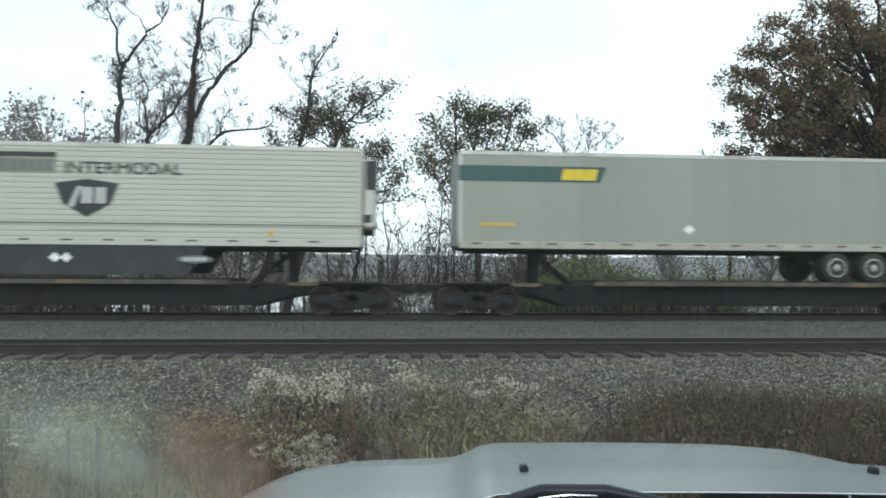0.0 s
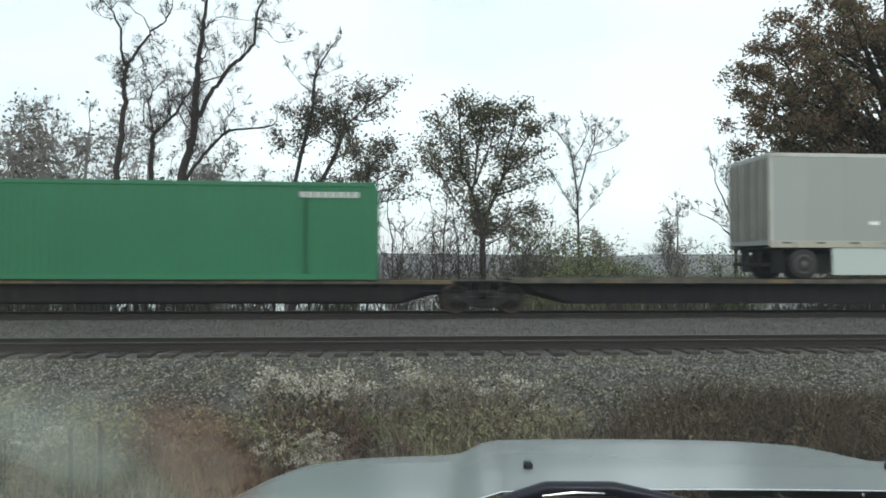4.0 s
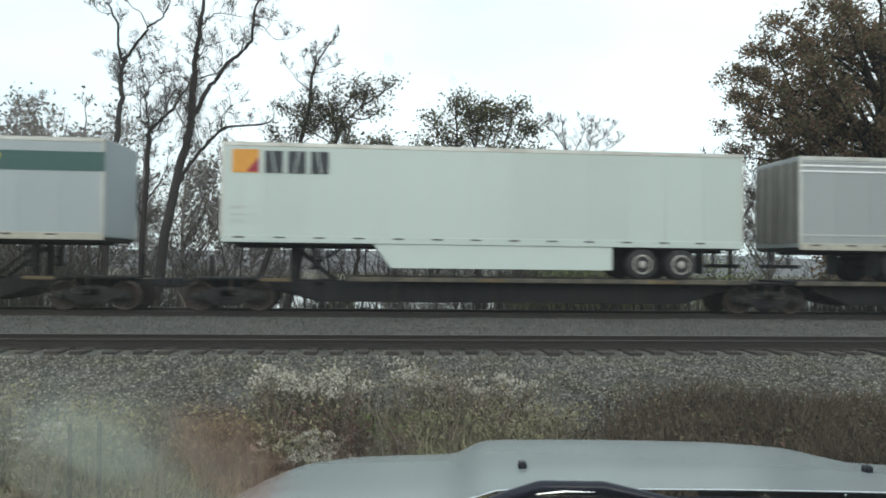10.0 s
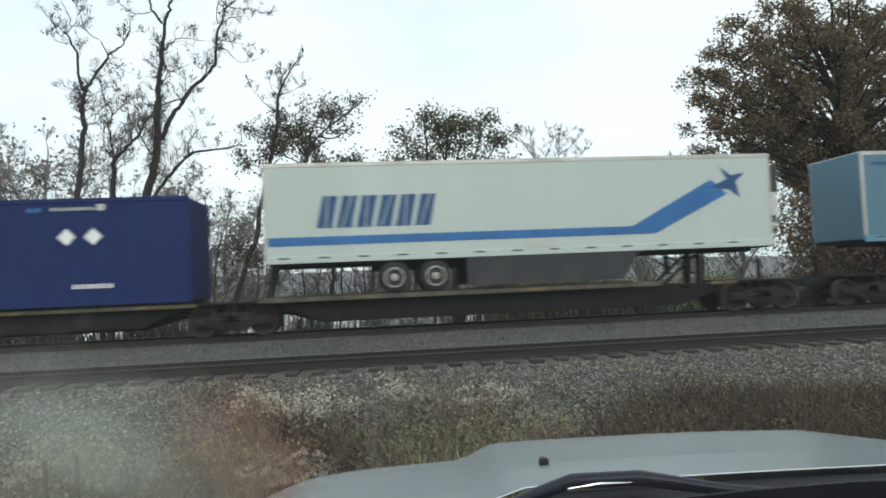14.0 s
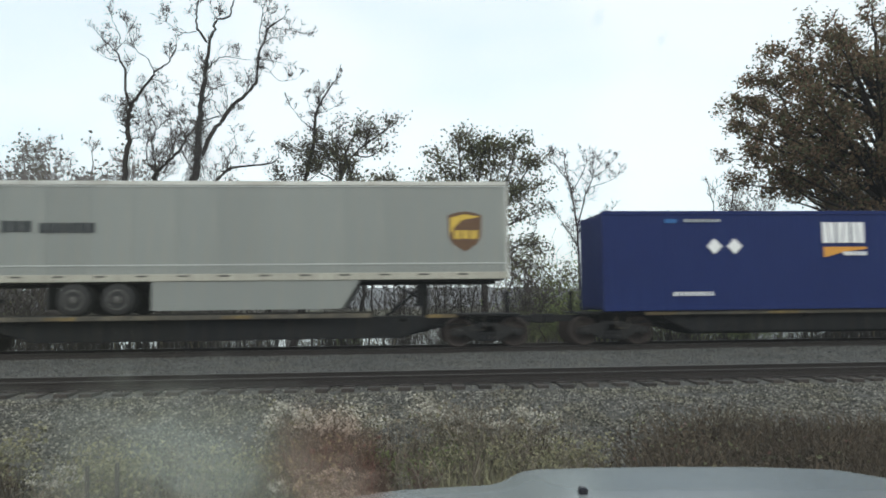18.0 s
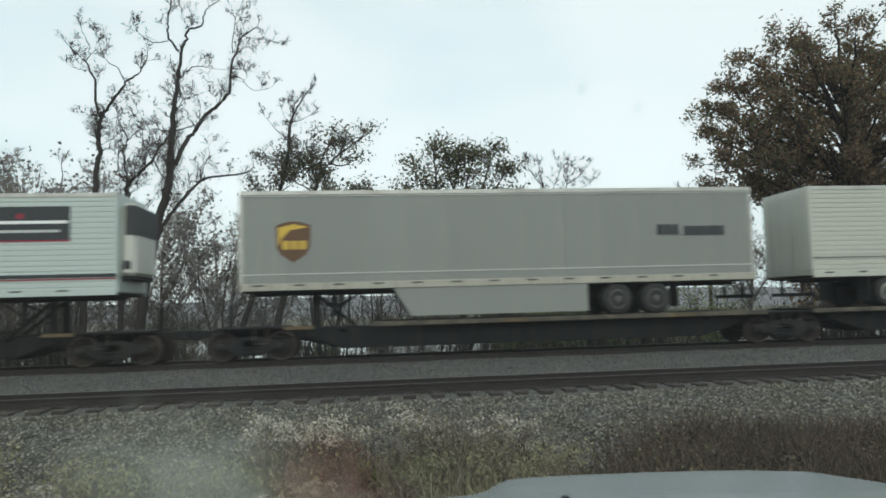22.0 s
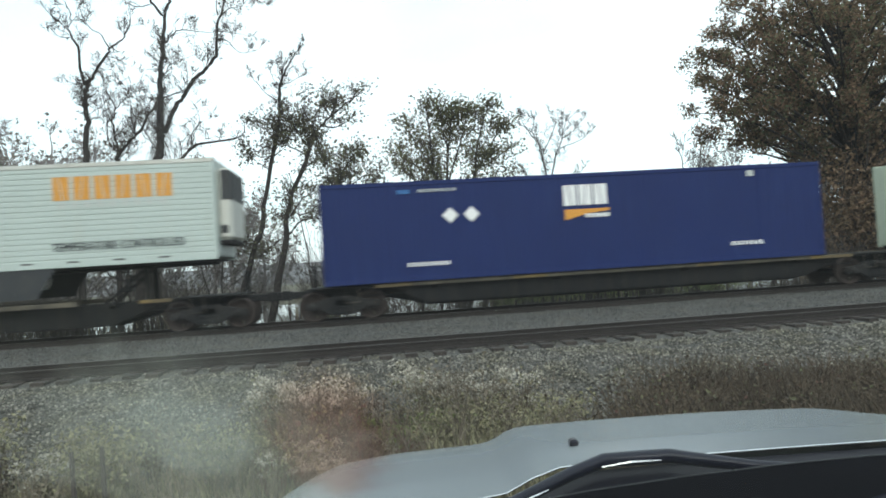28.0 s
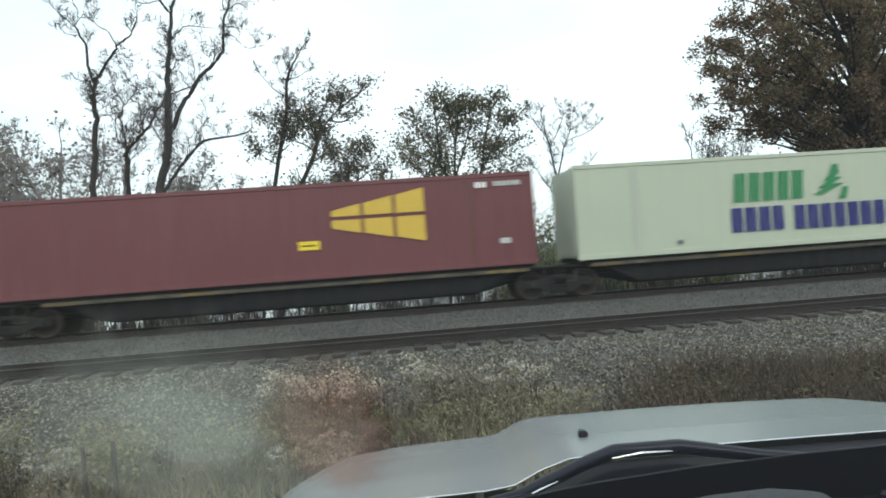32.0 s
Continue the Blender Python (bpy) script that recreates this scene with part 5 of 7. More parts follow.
# ---- trees and brush ----
def smooth_line(pts, steps=4):
    """A soft curve through a few points."""
    p = [Vector(q) for q in pts]
    p = [p[0] * 2 - p[1]] + p + [p[-1] * 2 - p[-2]]
    out = []
    for i in range(1, len(p) - 2):
        for k in range(steps):
            t = k / steps
            a, b, c, d = p[i - 1], p[i], p[i + 1], p[i + 2]
            out.append(0.5 * ((2 * b) + (c - a) * t + (2 * a - 5 * b + 4 * c - d) * t * t + (3 * b - a - 3 * c + d) * t ** 3))
    out.append(p[-2])
    return out


def sprout(g, tips, start, way, length, radius, level, rng, droop=0.0, curl=0.25, many=5, thin=0.008):
    """A branch that wanders, thins and carries smaller ones."""
    n = 7 if level > 1 else 5 if level else 4
    pts, d = [start.copy()], way.normalized()
    p = start.copy()
    for i in range(n):
        d = (d + Vector((rng.uniform(-curl, curl), rng.uniform(-curl, curl), rng.uniform(-curl, curl) * 0.8 + 0.06 - droop))).normalized()
        p = p + d * (length / n)
        pts.append(p.copy())
    rad = [max(thin, radius * (1 - 0.85 * i / n)) for i in range(n + 1)]
    g.tube(pts, rad, 5 if radius > 0.05 else 3)
    if level == 0:
        tips.append((pts[-1], d))
        tips.append((pts[-2], d))
        return
    for k in range(many):
        f = rng.uniform(0.25, 1.0) * n
        i = min(int(f), n - 1)
        q = pts[i].lerp(pts[i + 1], f - i)
        a = (pts[i + 1] - pts[i]).normalized()
        side = a.orthogonal().normalized()
        side.rotate(Matrix.Rotation(rng.uniform(0, 2 * math.pi), 3, a))
        w = a * rng.uniform(0.4, 1.0) + side * rng.uniform(0.5, 1.0) + Vector((0, 0, 0.25))
        sprout(g, tips, q, w, length * rng.uniform(0.38, 0.62), rad[i] * 0.55, level - 1, rng, droop, curl, many, thin)


def leaves(tips, count, size, spread, rng, flat=0.5):
    """Folded leaf pairs scattered about the twig ends."""
    g = Geo()
    for _ in range(count):
        p, d = tips[rng.randrange(len(tips))]
        c = p + Vector((rng.gauss(0, spread), rng.gauss(0, spread), rng.gauss(0, spread * 0.8)))
        a = Vector((rng.uniform(-1, 1), rng.uniform(-1, 1), rng.uniform(-1, flat))).normalized()
        b = a.orthogonal().normalized()
        b.rotate(Matrix.Rotation(rng.uniform(0, 6.28), 3, a))
        n = a.cross(b) * 0.25
        s = size * rng.uniform(0.6, 1.3)
        o = len(g.v)
        g.v += [tuple(c), tuple(c + (a * 0.5 + b * 0.33 + n) * s), tuple(c + a * s), tuple(c + (a * 0.5 - b * 0.33 + n) * s)]
        g.f += [(o, o + 1, o + 2), (o, o + 2, o + 3)]
    return g


def guided_tree(name, label, limbs, seed, bark="bark", twig="twig", level=2, many=5, per_m=1.3, reach=1.9, leaf=None, depth=0.9, thin=0.009, girth=0.014, curl=0.55, kink=0.03, bare=0.22, leaf_top=99.0):
    """A tree from a few leading limbs: each is (points, radius at foot, radius at tip)."""
    rng = random.Random(seed)
    base = Vector(limbs[0][0][0])
    root = thing(name, label, "tree", at=base)
    fine, tips = Geo(), []
    for k, (pts, r0, r1) in enumerate(limbs):
        line = [p - base for p in smooth_line(pts)]
        if k:
            # limbs sway toward and away from the lane as well
            s = rng.uniform(-depth, depth)
            line = [p + Vector((0, s * i / len(line), 0)) for i, p in enumerate(line)]
        line = [p + Vector((rng.gauss(0, kink), rng.gauss(0, kink), 0)) for p in line]
        n = len(line)
        g = Geo()
        rad = [r0 + (r1 - r0) * i / (n - 1) for i in range(n)]
        if k == 0:
            rad[0] *= 1.3
        g.tube(line, rad, 8)
        part("trunk" if k == 0 else "limb", g, bark, root, smooth=True)
        total = sum((line[i + 1] - line[i]).length for i in range(n - 1))
        for _ in range(int(total * per_m)):
            f = rng.uniform(bare if k == 0 else 0.12, 1.0) * (n - 1)
            i = min(int(f), n - 2)
            q = line[i].lerp(line[i + 1], f - i)
            a = (line[i + 1] - line[i]).normalized()
            side = Vector((rng.uniform(-1, 1), rng.uniform(-0.8, 0.8), rng.uniform(0.0, 0.8)))
            sprout(fine, tips, q, a * 0.5 + side, reach * rng.uniform(0.5, 1.1) * (1.2 - 0.7 * f / (n - 1)), max(girth, rad[i] * 0.28), level, rng, 0.0, curl, many, thin)
        sprout(fine, tips, line[-1], line[-1] - line[-2], reach * 0.45, r1, level, rng, 0.0, curl * 0.7, many, thin)
    crown = part("crown", fine, twig, root, "fine bare twigs" if not leaf else "twigs")
    crown["kind"] = "stuff"
    if leaf:
        tips = [q for q in tips if q[0].z < leaf_top]
        for mat, count, size, spread in leaf if isinstance(leaf, list) else [leaf]:
            lv = part("foliage", leaves(tips, count, size, spread, rng), mat, crown, "dry autumn leaves" if mat != "leaf_green" else "thin green leaves")
            lv["kind"] = "stuff"
    return root


def drawn_limbs(y, lines, stout=1.0):
    """Leading limbs in one upright plane, each (radius at foot, radius at tip, x, z, x, z, ...)."""
    return [([(q[i], y, q[i + 1]) for i in range(0, len(q), 2)], r0 * stout, r1 * stout) for r0, r1, *q in lines]


def vines(root, line, count, rng):
    """Thin shaggy creeper that clings to a trunk and hangs off it."""
    g = Geo()
    for _ in range(count):
        f = rng.uniform(0.1, 0.95) * (len(line) - 1)
        i = int(f)
        p = line[i].lerp(line[min(i + 1, len(line) - 1)], f - i)
        a = rng.uniform(0, 6.28)
        p = p + Vector((math.cos(a) * 0.14, math.sin(a) * 0.14, 0))
        pts = [p]
        out = Vector((math.cos(a), math.sin(a), 0)) * rng.uniform(0.02, 0.22)
        for k in range(4):
            pts.append(pts[-1] + out * (1.0 if k < 2 else 0.2) + Vector((rng.gauss(0, 0.07), rng.gauss(0, 0.07), rng.uniform(-0.32, 0.10))))
        g.tube(pts, [0.009, 0.008, 0.007, 0.006, 0.004], 3)
    part("creeper", g, "twig", root, "shaggy dead creeper on the trunk")["kind"] = "stuff"


# the tall forked tree
guided_tree("bare_tree", "tall bare forked tree with dark twisting limbs", drawn_limbs(30, [
    (0.21, 0.10, -12.9, -2.2, -12.5, 2.0, -12.34, 5.15, -12.16, 6.88, -12.03, 8.13, -12.03, 9.14, -12.06, 9.77, -11.95, 10.28),
    (0.085, 0.03, -11.95, 10.28, -12.19, 11.05, -12.22, 11.87, -12.48, 12.38, -12.65, 12.79, -13.15, 13.28, -13.49, 13.61),
    (0.09, 0.03, -11.95, 10.28, -11.55, 10.92, -11.12, 11.56, -10.88, 11.94, -10.45, 12.28, -10.16, 12.8, -10.04, 13.24),
    (0.035, 0.012, -12.65, 12.79, -12.44, 13.1, -12.56, 13.75, -12.88, 14.52),
    (0.035, 0.012, -10.95, 11.87, -11.19, 12.46, -11.67, 12.77, -11.92, 13.28, -12.16, 14.01),
    (0.03, 0.01, -12.07, 10.36, -12.37, 10.41, -12.7, 10.36),
    (0.03, 0.01, -12.58, 12.41, -12.91, 12.46, -13.29, 12.61),
    (0.03, 0.01, -11.07, 11.53, -10.71, 11.43, -10.18, 11.12),
    (0.03, 0.01, -11.97, 9.65, -11.78, 9.95, -11.42, 10.2),
], 0.80), 11, "bark_dark", "twig", per_m=2.3, reach=1.1, many=5, depth=0.3, thin=0.0075, girth=0.016, curl=0.45, kink=0.03, bare=0.62,
    leaf=("leaf_dark", 260, 0.10, 0.10))
# the great tree beside it
stem_lines = [
    (0.30, 0.09, -10.9, -2.3, -10.4, 2.0, -10.02, 4.69, -9.52, 6.74, -9.3, 7.78, -9.22, 8.83, -9.17, 10.15, -9.09, 11.21, -8.91, 12.55, -8.83, 13.55),
    (0.075, 0.03, -8.83, 13.55, -9.28, 14.17, -9.41, 14.71, -9.38, 15.4, -9.3, 16.22, -9.43, 17.18),
    (0.085, 0.025, -8.83, 13.55, -8.65, 14.18, -8.49, 14.72, -8.08, 14.89, -7.85, 15.06, -7.7, 15.69, -7.46, 15.97, -7, 16.25),
    (0.14, 0.035, -9.07, 8.3, -8.52, 9.48, -8.11, 10.01, -7.68, 10.72, -7.17, 11.15, -6.73, 11.66, -6.6, 12.15, -6.51, 13.37, -6.24, 14.05, -6.08, 14.52, -5.45, 15.02),
    (0.12, 0.03, -9.85, 4.9, -9.43, 5.7, -8.63, 6.8, -7.95, 7.54, -7.52, 7.75, -6.69, 7.84, -5.93, 7.96, -5.51, 8.32),
]
side_lines = [
    (0.03, 0.01, -9.38, 14.17, -10.04, 14.09, -10.56, 14.43, -10.82, 14.65),
    (0.04, 0.012, -8.76, 12.42, -8.43, 12.82, -8.04, 12.96, -7.54, 12.88, -6.77, 12.77),
    (0.05, 0.02, -9.07, 9.88, -8.44, 10.14, -7.93, 10.35),
    (0.03, 0.01, -6.08, 14.52, -5.67, 14.39, -5.2, 14.34, -4.42, 14.2),
    (0.035, 0.012, -6.45, 13.45, -6.12, 13.78, -5.88, 13.92, -5.21, 14.03),
    (0.035, 0.012, -6.59, 12.42, -6.26, 12.47, -5.88, 12.23, -5.49, 11.79, -4.72, 11.87),
    (0.03, 0.01, -6.51, 12.88, -6, 12.83, -5.22, 12.64),
    (0.035, 0.012, -8.99, 10.81, -8.76, 11.34, -8.43, 11.53, -7.8, 11.8),
    (0.04, 0.012, -7.93, 7.6, -7.87, 8.2, -7.52, 8.65, -7.51, 9.28),
    (0.03, 0.01, -6.48, 13.64, -6.41, 14.88, -6.09, 15.85, -5.69, 16.68),
    (0.04, 0.015, -9.4, 7.47, -9.69, 7.92, -10.02, 8.52, -10.36, 9.16, -10.56, 10.03, -10.81, 10.64),
]
great_tree = guided_tree("bare_tree", "great bare tree forking into two long stems, bark dark", drawn_limbs(31, stem_lines + side_lines, 0.82), 12, "bark_dark", "twig",
                         per_m=2.4, reach=1.15, many=5, depth=0.3, thin=0.0075, girth=0.016, curl=0.45, kink=0.03, bare=0.45, leaf=("leaf_dark", 900, 0.10, 0.12))
vines(great_tree, [p - Vector((-10.9, 31, -2.3)) for p in smooth_line([(x, 31, z) for x, z in zip(stem_lines[0][8:16:2], stem_lines[0][9:17:2])])], 420, random.Random(5))
guided_tree("bare_tree", "slender bare tree leaning against its neighbour", drawn_limbs(32, [
    (0.17, 0.05, -11.9, -2.6, -11.7, 2.0, -11.59, 5.08, -11.52, 6.94, -11.42, 7.61, -10.89, 8.21, -10.33, 8.8, -10.07, 9.42, -9.56, 9.88),
    (0.06, 0.015, -11.42, 7.61, -11.6, 8.55, -11.63, 9.22, -11.5, 9.71, -11.81, 10.58, -11.96, 11.26),
    (0.035, 0.012, -11.5, 9.71, -11.09, 10.16, -10.89, 10.65, -10.99, 11.12),
    (0.04, 0.012, -11.42, 7.61, -11.77, 8.01, -11.85, 8.55, -11.83, 9.36, -11.91, 10.04),
    (0.035, 0.012, -11.42, 8.17, -10.89, 8.27, -10.71, 9.07, -10.66, 9.67),
    (0.03, 0.012, -10.07, 9.42, -10.33, 9.88, -10.64, 10.21),
    (0.05, 0.015, -11.6, 4.2, -10.9, 5.2, -10.5, 6.3),
    (0.05, 0.015, -11.6, 3.4, -12.3, 4.6, -12.7, 6.2),
], 0.85), 13, "bark_dark", "twig", per_m=2.4, reach=1.25, many=5, depth=0.3, thin=0.0075, girth=0.016, curl=0.45, kink=0.03, bare=0.35, leaf=("leaf_dark", 350, 0.10, 0.12))
# the half-leafed pair
guided_tree("young_oak", "thin tree with a bare tip and dark withered leaves", drawn_limbs(38, [
    (0.24, 0.03, -8.3, -3.2, -7.35, 0.44, -6.7, 2.62, -6.12, 4.04, -5.86, 5.42, -4.84, 10.03, -4.73, 11.02, -4.62, 12.01, -4.42, 12.74, -4.15, 13.3, -3.75, 13.9, -3.3, 14.5),
    (0.04, 0.012, -4.45, 12.74, -4.37, 13.3, -4.0, 13.8),
    (0.045, 0.012, -4.73, 11.28, -5.45, 11.85, -5.85, 12.35, -6.22, 12.91),
    (0.03, 0.012, -4.59, 12.01, -4.96, 12.61, -5.11, 13.34),
    (0.03, 0.012, -4.52, 12.27, -3.84, 12.47, -3.26, 13),
    (0.05, 0.015, -4.84, 10.03, -5.31, 10.37, -5.68, 10.77),
    (0.05, 0.015, -4.89, 9.22, -5.48, 9.72, -6.11, 9.99),
    (0.05, 0.015, -5.4, 7.4, -6.2, 8.0, -6.7, 8.6),
    (0.05, 0.015, -5.2, 8.2, -4.4, 8.9, -4.2, 9.8),
    (0.06, 0.015, -6.12, 4.04, -6.65, 3.32, -7.28, 3.63, -7.9, 3.56),
], 0.75), 14, "bark_dark", "twig", per_m=2.4, reach=0.95, many=5, depth=0.3, thin=0.008, girth=0.016, curl=0.42, kink=0.03, bare=0.4, leaf=[("leaf_dark", 1700, 0.16, 0.27), ("leaf_olive", 500, 0.17, 0.27)], leaf_top=13.8)
guided_tree("young_oak", "leaning tree holding a ragged crown of dark leaves", drawn_limbs(37.6, [
    (0.24, 0.08, -6.2, -3.0, -5.45, 0.47, -5.07, 2.06, -4.68, 3.65, -4.49, 5.25, -3.1, 8.52, -2.86, 9.2),
    (0.07, 0.02, -2.86, 9.2, -2.27, 9.91, -1.62, 10.39, -0.81, 11.04, -0.31, 11.3, -0.05, 11.55),
    (0.07, 0.02, -2.86, 9.2, -2.81, 10.08, -2.41, 10.9, -2.23, 11.4),
    (0.07, 0.02, -3.1, 8.52, -3.39, 9.6, -3.37, 10.58, -3.25, 11.3),
    (0.06, 0.02, -2.44, 9.75, -1.64, 9.64, -0.83, 10.05),
    (0.06, 0.02, -1.95, 10.17, -1.61, 10.82, -1.43, 11.4),
    (0.06, 0.02, -4.42, 4.77, -3.65, 5.74, -2.55, 6.09),
    (0.07, 0.02, -4.68, 3.65, -3.79, 4.46, -2.68, 4.48, -1.72, 3.86),
    (0.05, 0.02, -3.1, 8.52, -3.86, 9.61, -4.21, 10.65),
    (0.05, 0.02, -3.32, 8.14, -4.19, 8.64, -4.81, 9.04),
    (0.05, 0.02, -3.6, 7.4, -2.5, 7.9, -1.4, 8.1),
    (0.06, 0.02, -5.03, 3.49, -5.64, 3, -6.2, 2.61),
]), 15, "bark_dark", "twig", per_m=3.0, reach=0.95, many=5, depth=0.5, thin=0.009, girth=0.016, curl=0.42, kink=0.03, bare=0.55, leaf=[("leaf_dark", 2700, 0.16, 0.34), ("leaf_olive", 1600, 0.17, 0.34)])
guided_tree("young_oak", "small tree with a round crown of olive-brown leaves", drawn_limbs(37, [
    (0.25, 0.11, 4.95, -3.0, 4.9, 0.57, 4.89, 2.23, 4.81, 3.77, 4.54, 4.98),
    (0.1, 0.03, 4.54, 4.98, 4.08, 6, 3.65, 6.79, 3.5, 9.2, 3.45, 10.2),
    (0.09, 0.03, 4.81, 3.93, 5.44, 5.06, 5.82, 6.03, 6.42, 8.9, 6.8, 10.0),
    (0.08, 0.03, 4.31, 5.52, 4.77, 8.8, 5.1, 10.4),
    (0.07, 0.02, 3.98, 6.15, 2.82, 8.5, 2.15, 9.5),
    (0.07, 0.02, 5.82, 6.03, 7.3, 8.5, 7.7, 9.1),
    (0.07, 0.02, 5.6, 5.38, 6.74, 5.8, 8.0, 6.3),
    (0.07, 0.02, 4.88, 3.13, 6.04, 3.79, 7.07, 4.51, 8.2, 4.3),
    (0.05, 0.02, 4.89, 2.49, 6.27, 3.15, 7.7, 3.1),
    (0.06, 0.02, 4.46, 6, 5.6, 9.0, 6.0, 10.3),
    (0.05, 0.02, 4.81, 3.77, 3.51, 4.9, 2.54, 6.2, 1.74, 7.0),
    (0.05, 0.02, 4.6, 7.9, 4.31, 9.2, 4.27, 10.1),
    (0.05, 0.02, 5.9, 6.6, 7.2, 7.3, 8.1, 7.9),
    (0.05, 0.02, 3.8, 6.6, 2.4, 7.4, 1.5, 8.2),
]), 16, "bark_dark", "twig", per_m=3.2, reach=0.95, many=5, depth=1.3, thin=0.0085, girth=0.016, curl=0.42, kink=0.03, bare=0.6, leaf=[("leaf_olive", 8600, 0.18, 0.36), ("leaf_dark", 2800, 0.17, 0.36)])
guided_tree("young_oak", "scrubby tree with brownish leaves low on its stems", drawn_limbs(35, [
    (0.13, 0.03, -2.3, -2.8, -1.96, 0.58, -1.68, 2.07, -1.5, 3.86, -1.55, 5.65, -1.21, 6.9, -0.39, 7.6),
    (0.06, 0.02, -1.55, 5.2, -0.91, 6.0, 0.28, 6.7),
    (0.05, 0.02, -1.55, 5.5, -2.04, 6.4, -2.11, 7.3),
    (0.05, 0.02, -1.43, 5.3, -0.3, 5.5, 0.39, 6.0),
    (0.05, 0.02, -1.5, 3.86, -2.12, 4.29, -2.66, 4.73),
    (0.05, 0.02, -1.52, 4.6, -0.4, 4.9, 0.6, 5.0),
]), 17, "bark_dark", "twig", per_m=2.2, reach=1.2, many=5, depth=0.4, thin=0.0085, girth=0.014, curl=0.42, kink=0.03, bare=0.5, leaf=[("leaf_dark", 1300, 0.17, 0.32), ("leaf_olive", 1300, 0.17, 0.32)])
guided_tree("bare_tree", "small bare tree with a fan of thin twigs", drawn_limbs(48, [
    (0.18, 0.08, 13.6, -4.2, 13.5, 3.2, 13.3, 7.4, 12.79, 10.25),
    (0.06, 0.02, 12.79, 10.25, 12.1, 11.12, 11.36, 11.6, 11.04, 12.0),
    (0.06, 0.02, 12.79, 10.25, 12.64, 11.3, 12.62, 12.1),
    (0.06, 0.02, 13.1, 9.2, 13.93, 10.8, 14.2, 11.7, 13.81, 12.3),
    (0.10, 0.02, 13.4, 6.4, 14.03, 8.94, 14.62, 10.22, 14.69, 11.3, 14.88, 12.1),
    (0.06, 0.02, 14.63, 10.31, 15.35, 10.73, 16.15, 11.5, 16.49, 11.9),
    (0.05, 0.02, 14.4, 9.6, 16.29, 10.28, 16.99, 10.96),
    (0.05, 0.02, 12.9, 9.9, 11.8, 11.6, 11.63, 12.4),
    (0.05, 0.02, 14.5, 10.4, 15.07, 11.5, 15.77, 12.2),
    (0.05, 0.02, 13.4, 5.2, 12.0, 7.4, 11.0, 8.8),
    (0.05, 0.02, 13.5, 4.6, 15.0, 6.6, 16.2, 8.2),
], 0.62), 18, "twig", "twig", per_m=4.2, reach=0.95, many=5, depth=0.5, thin=0.0065, girth=0.009, curl=0.28, kink=0.03, bare=0.3)
guided_tree("bare_tree", "small crooked bare tree with spreading twigs", [
    ([(22.5, 42, -3.9), (22.3, 42, 3.4), (22.1, 42, 5.6), (22.3, 42, 8.6)], 0.14, 0.03),
    ([(22.3, 42, 3.2), (21.0, 42, 4.4), (19.8, 42, 5.0)], 0.07, 0.02),
    ([(22.3, 42, 3.4), (23.5, 42, 5.4), (24.4, 42, 7.4)], 0.08, 0.02),
    ([(22.2, 42, 4.4), (21.2, 42, 6.6), (20.8, 42, 8.4)], 0.06, 0.02),
], 19, "bark", "twig", per_m=1.0, reach=1.9, many=5, thin=0.014, girth=0.022, curl=0.3)
# slim bare saplings between the larger trees
for k, (x, y, h, lean) in enumerate(((-1.6, 34.5, 8.2, 0.5), (0.0, 33.2, 6.6, -0.3), (2.3, 34.0, 7.4, 0.3), (3.4, 33.0, 6.2, -0.4), (6.4, 33.6, 6.6, 0.4), (-7.6, 33.0, 6.4, 0.5), (-3.0, 35.0, 6.8, -0.5), (-14.4, 33.5, 6.8, 0.3), (-16.5, 34.5, 7.2, -0.4))):
    z = ground_height(x, y) - 0.2
    guided_tree("sapling", "slim bare sapling with upright twigs", [
        ([(x, y, z), (x + lean * 0.4, y, z + h * 0.4), (x + lean * 0.6, y, z + h * 0.75), (x + lean * 1.4, y, z + h * 1.15)], 0.07, 0.02),
        ([(x + lean * 0.3, y, z + h * 0.35), (x - lean, y, z + h * 0.7), (x - lean * 1.5, y, z + h * 1.0)], 0.04, 0.018),
    ], 80 + k, "bark_dark", "twig", per_m=1.1, reach=1.7, many=4, thin=0.011, girth=0.018, curl=0.5)
